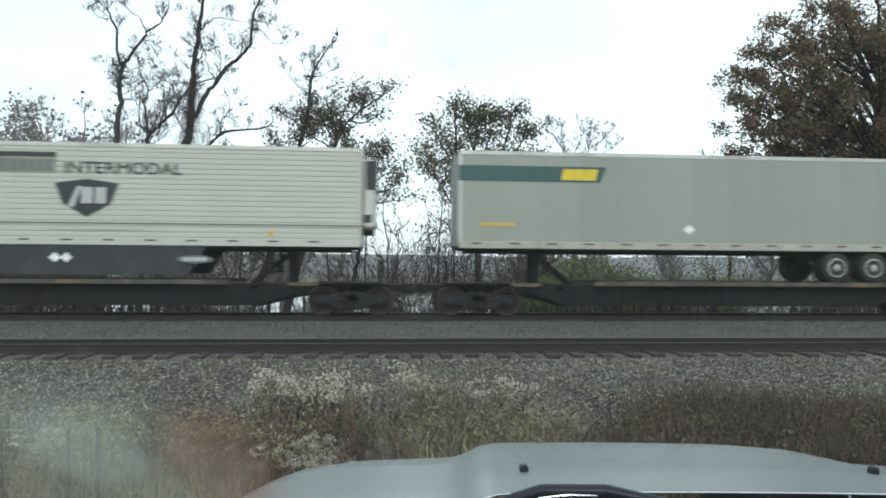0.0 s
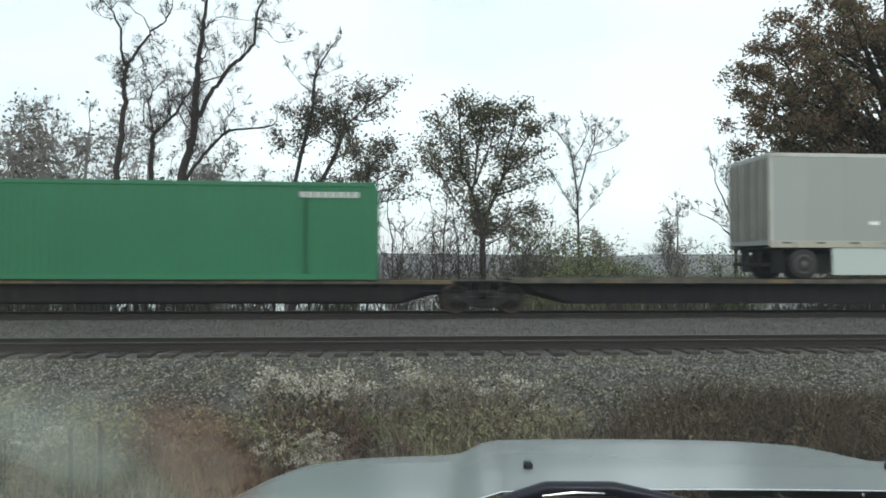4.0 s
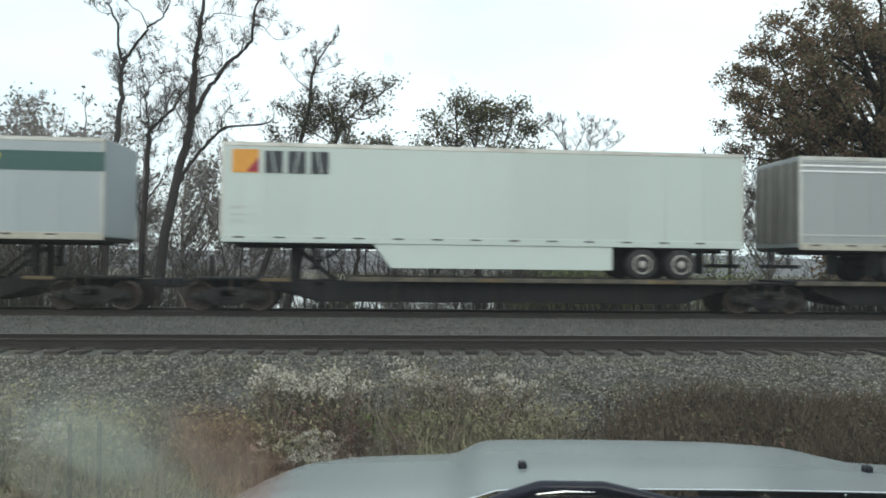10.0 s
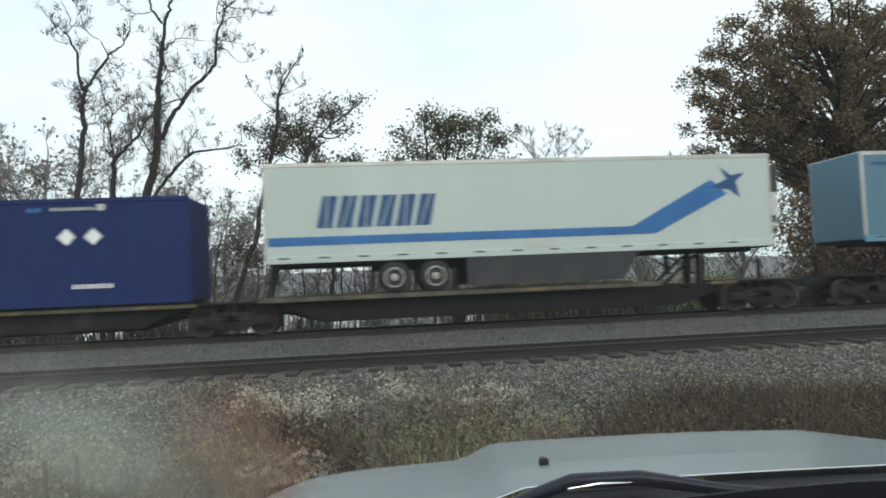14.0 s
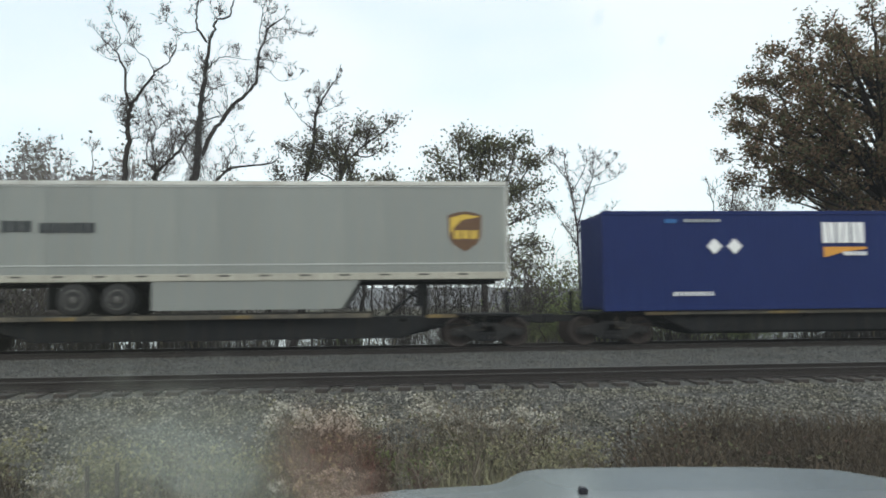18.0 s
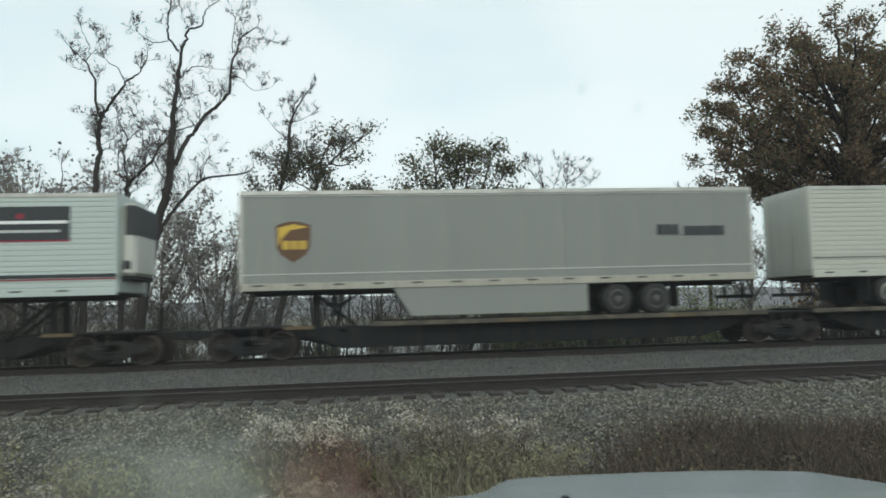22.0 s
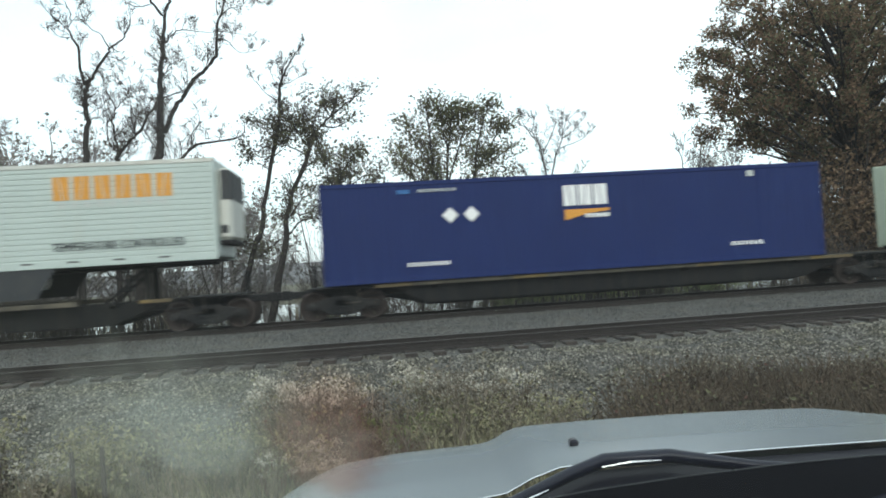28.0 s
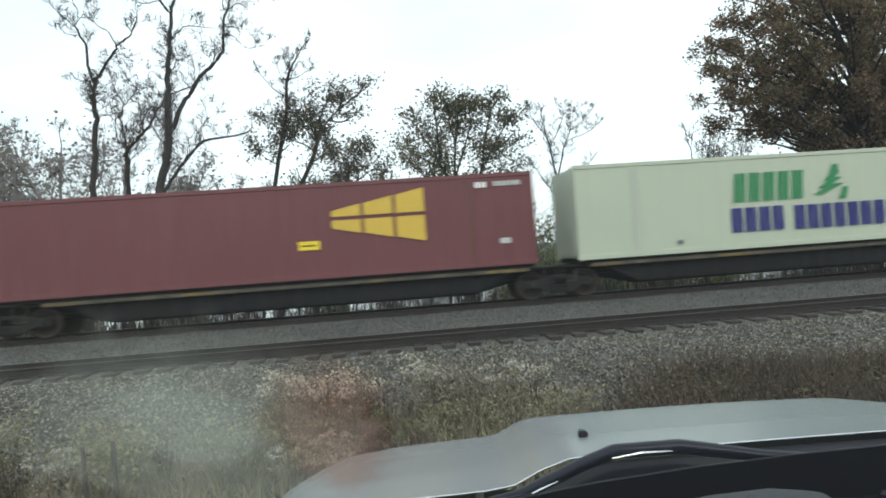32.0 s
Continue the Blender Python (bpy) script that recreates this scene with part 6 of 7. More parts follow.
# the great rust-leafed oak
def great_oak():
    rng = random.Random(8)
    limbs = [([(27.2, 34, -2.8), (26.8, 34, 2.0), (26.6, 34, 6.0), (26.8, 34, 11.0), (27.2, 34, 15.0)], 0.48, 0.09)]
    mid = Vector((26.9, 34, 10.6))
    n = 76
    for k in range(n):
        w = 2.39996 * k
        f = -0.62 + 1.56 * (k + 0.5) / n
        c = math.sqrt(max(0.0, 1 - f * f))
        tip = mid + Vector((8.6 * c * math.cos(w), 6.5 * c * math.sin(w), 6.6 * f)) * rng.uniform(0.82, 1.0)
        z = min(12.5, max(4.4, tip.z - rng.uniform(2.6, 5.0)))
        foot = Vector((26.7, 34, z))
        bend = foot.lerp(tip, 0.5) + Vector((rng.uniform(-0.5, 0.5), rng.uniform(-0.5, 0.5), rng.uniform(0.0, 0.8)))
        limbs.append(([tuple(foot), tuple(bend), tuple(tip)], 0.13, 0.025))
    for x, y, z, z0 in ((18.8, 32.6, 8.7, 7.2), (18.6, 33.5, 10.2, 8.4), (19.4, 33.0, 7.8, 6.6), (19.1, 34.5, 11.7, 9.0), (20.2, 33.6, 13.2, 9.4), (22.4, 33.2, 14.9, 10.4)):
        limbs.append(([(26.6, 34, z0 - 1.2), (22.6, 0.5 * (y + 34), z0), (x, y, z)], 0.12, 0.025))
    guided_tree("oak_tree", "large oak thick with rust-brown autumn leaves", limbs, 20, "bark_dark", "bark_dark", per_m=0.8, reach=1.5, many=4, depth=0.0, curl=0.5, thin=0.008, girth=0.016, bare=0.35,
                leaf=[("leaf_rust", 48000, 0.185, 0.25), ("leaf_olive", 22000, 0.18, 0.25)])


great_oak()


def far_trees():
    """Bare woodland on the flat behind, its haze put into pale bark, twig and leaf colours."""
    kinds = []
    for k in range(3):
        limbs = [([(0, 0, 0), (0.1, 0, 4), (-0.1, 0, 8), (0.2, 0, 12)], 0.2, 0.04)]
        rng = random.Random(60 + k)
        for _ in range(6):
            z = rng.uniform(3, 8)
            dx = rng.choice((-1, 1)) * rng.uniform(1.4, 3.0)
            limbs.append(([(0, 0, z), (dx * 0.6, rng.uniform(-1, 1), z + 2.2), (dx, rng.uniform(-1.5, 1.5), z + 4.6)], 0.08, 0.03))
        t = guided_tree("woodland_tree", "bare woodland tree with dense twigs, coloured pale for haze", limbs, 70 + k, "twig_haze", "twig_haze", per_m=1.7, reach=2.4, many=6, thin=0.0115, leaf=("leaf_haze", (700, 1500, 1000)[k], 0.24, 0.35))
        tagged(t, group="woodland trees")
        kinds.append(t)
    rng = random.Random(9)
    spots = [(-24, 40, 1.20), (-21.5, 42, 1.15), (-18.5, 41, 1.15), (-16, 44, 1.1), (-14, 46, 1.05), (-27, 38, 1.2), (-30, 44, 1.35), (-35, 42, 1.4), (-11, 48, 0.95), (-7.5, 47, 0.85),
             (-9, 44, 0.85), (-40, 46, 1.5), (-20, 36, 0.9), (30, 50, 1.05), (34, 46, 1.2), (24.5, 56, 0.95), (19.5, 62, 0.75), (38, 42, 1.3), (42, 50, 1.3), (46, 44, 1.3)]
    for i, (x, y, s) in enumerate(spots):
        m = pose(x, y, ground_height(x, y) - 0.15, 0, 0, rng.uniform(0, 360)) @ Matrix.Diagonal((s, s, s, 1))
        src = kinds[i % 3]
        if i < 3:
            src.matrix_basis = m
        else:
            c = copy_thing(src, pose(0, 0, 0))
            c.matrix_basis = m


far_trees()


def brush():
    """Thickets of thin stems between the trees, and the low dead growth along the far side of the tracks."""
    rng = random.Random(31)
    kinds = []
    for k in range(5):
        root = thing("thicket", "tangled thicket of thin grey-brown stems" if k < 4 else "leafy thicket of rust and brown undergrowth", "shrub", "thickets behind the track")
        g, tips = Geo(), []
        for _ in range(18):
            a, r = rng.uniform(0, 6.28), rng.uniform(0, 1.1)
            s = Vector((math.cos(a) * r, math.sin(a) * r, -0.2))
            sprout(g, tips, s, Vector((rng.uniform(-0.22, 0.22), rng.uniform(-0.22, 0.22), 1)), rng.uniform(2.6, 5.2), rng.uniform(0.018, 0.038), 2, rng, 0.0, 0.17, 4, 0.011)
        st = part("stems", g, "bark" if k % 2 else "twig", root)
        st["kind"] = "stuff"
        lv = part("foliage", leaves(tips, (120, 500, 260, 2400, 3200)[k], (0.13, 0.13, 0.13, 0.16, 0.19)[k], 0.2 if k < 3 else 0.3, rng), ("leaf_dark", "leaf_olive", "leaf_dark", "leaf_green", "leaf_rust")[k], root)
        lv["kind"] = "stuff"
        kinds.append(root)
    spots = [(8.6, 30.0, 0.85, 3), (9.8, 30.8, 0.95, 3), (11.0, 30.2, 0.8, 3), (5.6, 27.4, 0.42, 3), (6.8, 27.8, 0.45, 3), (9.2, 27.6, 0.45, 3), (12.0, 28.2, 0.5, 3), (14.8, 27.9, 0.45, 3), (-2.2, 27.6, 0.4, 3), (25.4, 31.6, 1.1, 4), (25.6, 32.8, 1.25, 4), (27.0, 31.8, 1.3, 4), (28.6, 33.0, 1.35, 4), (30.4, 32.0, 1.3, 4), (32.4, 33.0, 1.4, 4)]
    x = -34.0
    while x < 33:
        spots.append((x + rng.uniform(-0.6, 0.6), rng.uniform(28, 39), rng.uniform(0.75, 1.15), 3 if 8 < x < 18 and rng.random() < 0.8 else rng.randrange(3)))
        x += rng.uniform(0.7, 1.2) if x < 18 else rng.uniform(0.9, 1.7)
    used = set()
    for i, (x, y, s, k) in enumerate(spots):
        if -9 < x < -1 and i % 2 and y > 28:
            continue
        if 9 < x < 25:
            s *= 0.72
        if -9 < x < -4:
            s *= 0.8
        m = pose(x, y, ground_height(x, y), 0, 0, rng.uniform(0, 360)) @ Matrix.Diagonal((s, s, s, 1))
        if k in used:
            copy_thing(kinds[k], pose(0, 0, 0)).matrix_basis = m
        else:
            kinds[k].matrix_basis = m
            used.add(k)
    for name, y0, y1, x0, x1, n, h0, h1, mat, lab in (
            ("low_brush", 24.6, 28.5, -32, 36, 9500, 0.5, 1.35, "twig", "low grey-brown dead brush along the bank"),
            ("bank_grass", 25.5, 34, -36, 40, 6000, 0.6, 1.6, "straw", "pale dry grass and stalks on the bank"),
            ("bank_weeds", 26, 40, -38, 44, 3000, 1.0, 2.2, "dry_grass", "brown dead weeds on the bank")):
        g = Geo()
        for _ in range(n):
            x, y = rng.uniform(x0, x1), rng.uniform(y0, y1)
            if y < 29 and (-4.5 < x * 25.4 / (y + 0.4) < -3.3 or -0.2 < x * 25.4 / (y + 0.4) < 2.9) and rng.random() < 0.93:
                continue
            z = ground_height(x, y) - 0.05
            h = rng.uniform(h0, h1) * (0.7 + 0.6 * noise.noise(Vector((x * 0.3, y * 0.3, 1))) + 0.3)
            w = rng.uniform(0.012, 0.035)
            a = rng.uniform(0, 3.14)
            dx, dy = math.cos(a) * w, math.sin(a) * w
            lx, ly = rng.gauss(0, 0.22) * h, rng.gauss(0, 0.22) * h
            o = len(g.v)
            g.v += [(x - dx, y - dy, z), (x + dx, y + dy, z), (x + lx * 0.4 + dx, y + ly * 0.4 + dy, z + h * 0.6), (x + lx * 0.4 - dx, y + ly * 0.4 - dy, z + h * 0.6), (x + lx, y + ly, z + h)]
            g.f += [(o, o + 1, o + 2, o + 3), (o + 3, o + 2, o + 4)]
        solid(name, g, mat, lab, "brush", kind="stuff")


brush()


# ---- stones of the track bed ----
def stones():
    rng = np.random.default_rng(5)
    base = []
    for k in range(6):
        v = np.array([(1, 0, 0), (-1, 0, 0), (0, 1, 0), (0, -1, 0), (0, 0, 1), (0, 0, -1), (0.62, 0.62, 0.5), (-0.6, 0.62, -0.5)], float)
        base.append(v * rng.uniform(0.55, 1.1, (8, 3)))
    faces = [(0, 2, 4), (2, 1, 4), (1, 3, 4), (3, 0, 4), (2, 0, 5), (1, 2, 5), (3, 1, 5), (0, 3, 5)]
    def field(name, label, n, x0, x1, y0, y1, s0, s1, mat):
        vs, fs = [], []
        xs, ys = rng.uniform(x0, x1, n), rng.uniform(y0, y1, n)
        for i in range(n):
            x, y = xs[i], ys[i]
            s = rng.uniform(s0, s1)
            q = base[i % 6][:6] * s * (1, 1, 0.75)
            a = rng.uniform(0, 6.28)
            c, d = math.cos(a), math.sin(a)
            z = ground_height(x, y) + s * rng.uniform(-0.1, 0.55)
            o = len(vs)
            vs += [(x + p[0] * c - p[1] * d, y + p[0] * d + p[1] * c, z + p[2]) for p in q]
            fs += [(o + f[0], o + f[1], o + f[2]) for f in faces]
        g = Geo()
        g.v, g.f = vs, fs
        solid(name, g, mat, label, "stones", kind="stuff")
    field("ballast", "grey crushed stone ballast, angular pieces", 70000, -11, 14, 8.0, 11.62, 0.015, 0.036, "stone")
    field("ballast_middle", "grey crushed stone between the tracks", 52000, -16, 20, 14.4, 20.6, 0.018, 0.036, "stone_middle")
    field("loose_stones", "scattered loose stones among the weeds", 22000, -9, 11, 5.0, 8.0, 0.012, 0.032, "stone")
    field("ballast_ties", "grey crushed stone filling between the ties", 9000, -12, 15, 11.8, 14.4, 0.014, 0.028, "stone")


stones()


# ---- weeds before the track ----
def weeds():
    rng = random.Random(77)
    kinds = []
    for k in range(5):
        root = thing("aster_weed", "dry roadside weed with pale fluffy seed heads", "weed", "weeds beside the track")
        g, fl, lf = Geo(), Geo(), []
        for _ in range(9):
            a = rng.uniform(0, 6.28)
            r = rng.uniform(0.0, 0.10)
            p = Vector((math.cos(a) * r, math.sin(a) * r, -0.05))
            d = Vector((rng.uniform(-0.3, 0.3), rng.uniform(-0.3, 0.3), 1 if k != 3 else 2.2)).normalized()
            H = rng.uniform(0.45, 0.80)
            pts = [p]
            for i in range(4):
                d = (d + Vector((rng.uniform(-0.15, 0.15), rng.uniform(-0.15, 0.15), 0))).normalized()
                pts.append(pts[-1] + d * H / 4)
            g.tube(pts, [0.008, 0.007, 0.006, 0.0045, 0.003], 3)
            for _ in range(7):
                i = rng.randrange(1, 4)
                q = pts[i].lerp(pts[i + 1], rng.random())
                e = q + Vector((rng.uniform(-0.13, 0.13), rng.uniform(-0.13, 0.13), rng.uniform(0.04, 0.16)))
                g.tube([q, e], [0.0025, 0.0015], 3)
                lf.append((e, d))
                lf.append((q, d))
            if k == 4:
                continue
            # flat-topped clusters of pale seed heads at the ends of the upper twigs
            for c in [pts[-1]] + [e for e, _ in lf[-14::2] if e.z > 0.80 * H]:
                if rng.random() < (0.28 if k < 2 else 0.04 if k == 3 else 0.0):
                    for _ in range(44):
                        o = c + Vector((rng.gauss(0, 0.032), rng.gauss(0, 0.032), rng.gauss(0.008, 0.020)))
                        u = Vector((rng.uniform(-1, 1), rng.uniform(-1, 1), rng.uniform(-0.2, 0.6))).normalized() * rng.uniform(0.006, 0.012)
                        w = u.orthogonal().normalized() * u.length
                        b = len(fl.v)
                        fl.v += [tuple(o - u), tuple(o + w), tuple(o + u), tuple(o - w)]
                        fl.f += [(b, b + 1, b + 2, b + 3)]
        st = part("stalks", g, "weed_red" if k == 3 else "dry_grass" if k == 4 else "stalk", root)
        st["kind"] = "stuff"
        part("leaves", leaves(lf, (60, 60, 60, 40, 70)[k], 0.040, 0.035, rng), ("straw", "weed_green", "stalk", "weed_red", "dry_grass")[k], root)["kind"] = "stuff"
        if fl.v:
            part("seed_heads", fl, "fluff", root, "pale fluffy seed heads")["kind"] = "stuff"
        kinds.append(root)
    used = set()
    def put(x, y, k, s):
        m = pose(x, y, ground_height(x, y), rng.uniform(-6, 6), rng.uniform(-6, 6), rng.uniform(0, 360)) @ Matrix.Diagonal((s, s, s, 1))
        if k in used:
            copy_thing(kinds[k], pose(0, 0, 0)).matrix_basis = m
        else:
            kinds[k].matrix_basis = m
            used.add(k)
    # clumps: centre, spread, how many, kinds, size
    pale, dark, red = (0, 1), (2, 4, 2), (3, 4, 3)
    for cx, cy, sx, sy, n, ks, size in (
            (-1.28, 6.7, 0.13, 0.15, 6, pale, 1.2), (-1.0, 6.65, 0.12, 0.15, 6, pale, 1.25), (-0.74, 6.6, 0.12, 0.15, 5, pale, 1.15), (-0.48, 6.6, 0.12, 0.15, 4, pale, 1.1),
            (0.30, 6.7, 0.09, 0.15, 5, pale, 1.25), (0.50, 6.65, 0.10, 0.15, 5, pale, 1.25), (1.02, 6.65, 0.12, 0.15, 4, pale, 1.2), (1.28, 6.6, 0.13, 0.15, 4, pale, 1.15),
            (-0.60, 5.35, 0.12, 0.12, 4, pale, 0.6), (-0.26, 5.45, 0.14, 0.12, 4, pale, 0.6), (-0.84, 5.0, 0.12, 0.12, 3, pale, 0.55), (-0.66, 4.85, 0.12, 0.1, 3, pale, 0.55), (-1.06, 5.3, 0.12, 0.12, 3, pale, 0.6),
            (-1.15, 6.35, 0.30, 0.15, 10, dark, 1.05), (-0.6, 6.3, 0.28, 0.15, 9, dark, 1.05), (0.42, 6.45, 0.22, 0.15, 10, dark, 1.2), (0.8, 6.3, 0.3, 0.2, 8, dark, 0.95), (1.2, 6.35, 0.28, 0.15, 9, dark, 1.05),
            (0.2, 5.8, 0.4, 0.25, 9, dark, 0.8), (0.9, 5.6, 0.4, 0.3, 10, dark, 0.75), (-0.85, 5.7, 0.25, 0.25, 9, red, 0.85), (-0.45, 5.75, 0.25, 0.25, 8, red, 0.8), (-0.7, 5.2, 0.25, 0.2, 6, red, 0.6),
            (-2.4, 6.9, 0.5, 0.4, 6, dark, 0.8), (-3.7, 6.2, 0.6, 0.5, 8, dark, 0.8), (-2.6, 4.9, 0.6, 0.4, 7, dark, 0.7), (-5.4, 6.9, 0.8, 0.5, 8, dark, 0.9), (-3.2, 5.4, 0.5, 0.4, 5, (0, 2), 0.7)):
        for _ in range(n):
            put(cx + rng.gauss(0, sx), cy + rng.gauss(0, sy), rng.choice(ks), size * rng.uniform(0.8, 1.15))
    # one bush still green among the dry stems
    bush = thing("green_bush", "low bush with yellow-green leaves", "bush", "low bushes among the weeds", at=(-0.30, 6.15, ground_height(-0.30, 6.15)))
    g, tips = Geo(), []
    for _ in range(7):
        sprout(g, tips, Vector((rng.uniform(-0.06, 0.06), rng.uniform(-0.06, 0.06), -0.03)), Vector((rng.uniform(-0.6, 0.6), rng.uniform(-0.6, 0.6), 1)), 0.45, 0.006, 1, rng, 0.0, 0.25, 4, 0.002)
    part("stems", g, "stalk", bush)["kind"] = "stuff"
    part("foliage", leaves(tips, 420, 0.05, 0.05, rng), "leaf_green", bush, "yellow-green leaves")["kind"] = "stuff"
    for x, y, s in ((-0.05, 5.9, 0.8), (0.28, 5.9, 1.0)):
        copy_thing(bush, pose(0, 0, 0)).matrix_basis = pose(x, y, ground_height(x, y), 0, 0, rng.uniform(0, 360)) @ Matrix.Diagonal((s, s, s, 1))
    dull = thing("dull_bush", "low dull olive weed bush", "bush", "low bushes among the weeds", at=(-2.5, 5.3, ground_height(-2.5, 5.3)))
    g, tips = Geo(), []
    for _ in range(9):
        sprout(g, tips, Vector((rng.uniform(-0.08, 0.08), rng.uniform(-0.08, 0.08), -0.03)), Vector((rng.uniform(-0.5, 0.5), rng.uniform(-0.5, 0.5), 1)), 0.55, 0.006, 1, rng, 0.0, 0.25, 5, 0.002)
    part("stems", g, "stalk", dull)["kind"] = "stuff"
    part("foliage", leaves(tips, 520, 0.045, 0.06, rng), "weed_green", dull)["kind"] = "stuff"
    for x, y, s in ((-3.6, 4.7, 1.0), (-1.6, 5.5, 0.9), (-3.9, 6.3, 1.1), (-5.0, 5.8, 1.2), (-2.9, 6.4, 0.9), (-0.9, 5.3, 0.8), (0.3, 5.6, 0.8), (0.9, 5.9, 0.9), (1.6, 6.0, 0.9), (-5.6, 7.0, 1.1), (0.0, 6.9, 0.7), (0.32, 6.35, 0.95), (0.6, 6.3, 0.9), (1.0, 6.3, 0.95), (1.3, 6.25, 0.9), (-1.2, 6.3, 0.9), (-0.75, 6.25, 0.85), (0.75, 5.5, 0.8), (1.2, 5.4, 0.8)):
        copy_thing(dull, pose(0, 0, 0)).matrix_basis = pose(x, y, ground_height(x, y), 0, 0, rng.uniform(0, 360)) @ Matrix.Diagonal((s, s, s, 1))

    # grasses
    def blades(name, label, mat, n, where, h0, h1):
        g = Geo()
        for _ in range(n):
            x, y = where()
            z = ground_height(x, y) - 0.03
            h = rng.uniform(h0, h1) * (1 + 0.5 * noise.noise(Vector((x * 0.8, y * 0.8, 4))))
            w, a = rng.uniform(0.003, 0.007), rng.uniform(0, 3.14)
            dx, dy = math.cos(a) * w, math.sin(a) * w
            lx, ly = rng.gauss(0, 0.3) * h, rng.gauss(0, 0.3) * h
            o = len(g.v)
            g.v += [(x - dx, y - dy, z), (x + dx, y + dy, z), (x + lx * 0.45 + dx, y + ly * 0.45 + dy, z + h * 0.62), (x + lx * 0.45 - dx, y + ly * 0.45 - dy, z + h * 0.62), (x + lx * 1.1, y + ly * 1.1, z + h)]
            g.f += [(o, o + 1, o + 2, o + 3), (o + 3, o + 2, o + 4)]
        solid(name, g, mat, label, "grass", kind="stuff")
    def right():
        while True:
            x, y = rng.uniform(1.3, 8.5), rng.uniform(3.6, 7.0)
            if x > 1.35 + 0.42 * (y - 3.6) + rng.gauss(0, 0.25):
                return x, y
    blades("brown_grass", "dense dark brown dead grass and brush", "dry_grass", 24000, right, 0.28, 0.74)
    tufts = []
    for _ in range(1500):
        x, y = right()
        h = max(0.05, 0.48 + 0.30 * noise.noise(Vector((x * 1.1, y * 1.1, 2))) + rng.gauss(0, 0.08))
        tufts.append((Vector((x, y, ground_height(x, y) + h * rng.uniform(0.35, 1.0))), Vector((0, 0, 1))))
    for name, mat, n, lab in (("brown_brush", "dry_grass", 22000, "dense brown dead brush"), ("rust_brush", "weed_red", 900, "rust-red dead weeds in the brush"), ("olive_brush", "leaf_olive", 2200, "dull olive leaves in the brush")):
        rng.shuffle(tufts)
        solid(name, leaves(tufts[:700 if mat != "dry_grass" else 1500], n, 0.042, 0.09, rng, 1.0), mat, lab, "brush", kind="stuff")
    blades("low_grass", "thin straw-coloured grass among stones", "straw", 6000, lambda: (rng.uniform(-7, 3), min(8.0, rng.gauss(5.2, 1.1))), 0.06, 0.22)
    blades("green_grass", "dull green grass tufts", "weed_green", 5000, lambda: (rng.gauss(-3.6, 1.5), rng.gauss(5.2, 1.0)), 0.08, 0.26)
    blades("dry_stems", "upright brown dead stems among the weeds", "stalk", 1500, lambda: (rng.gauss(0.0, 0.95), rng.gauss(5.9, 0.55)), 0.30, 0.62)
    blades("olive_grass", "yellow-olive grass among the dry weeds", "weed_green", 4200, lambda: (rng.gauss(0.75, 0.7), min(6.6, rng.gauss(5.3, 0.7))), 0.12, 0.40)
    for x, y in ((-2.42, 4.7), (-2.23, 4.75)):
        z = ground_height(x, y)
        o = solid("stake", Geo().tube([(0, 0, -0.2), (0.01, 0, 0.25), (0.0, 0.01, 0.60)], [0.022, 0.019, 0.016], 6), "stake", "short weathered dark wooden stake in the weeds", "stake", "stakes in the weeds")
        o.location = (x, y, z)


weeds()


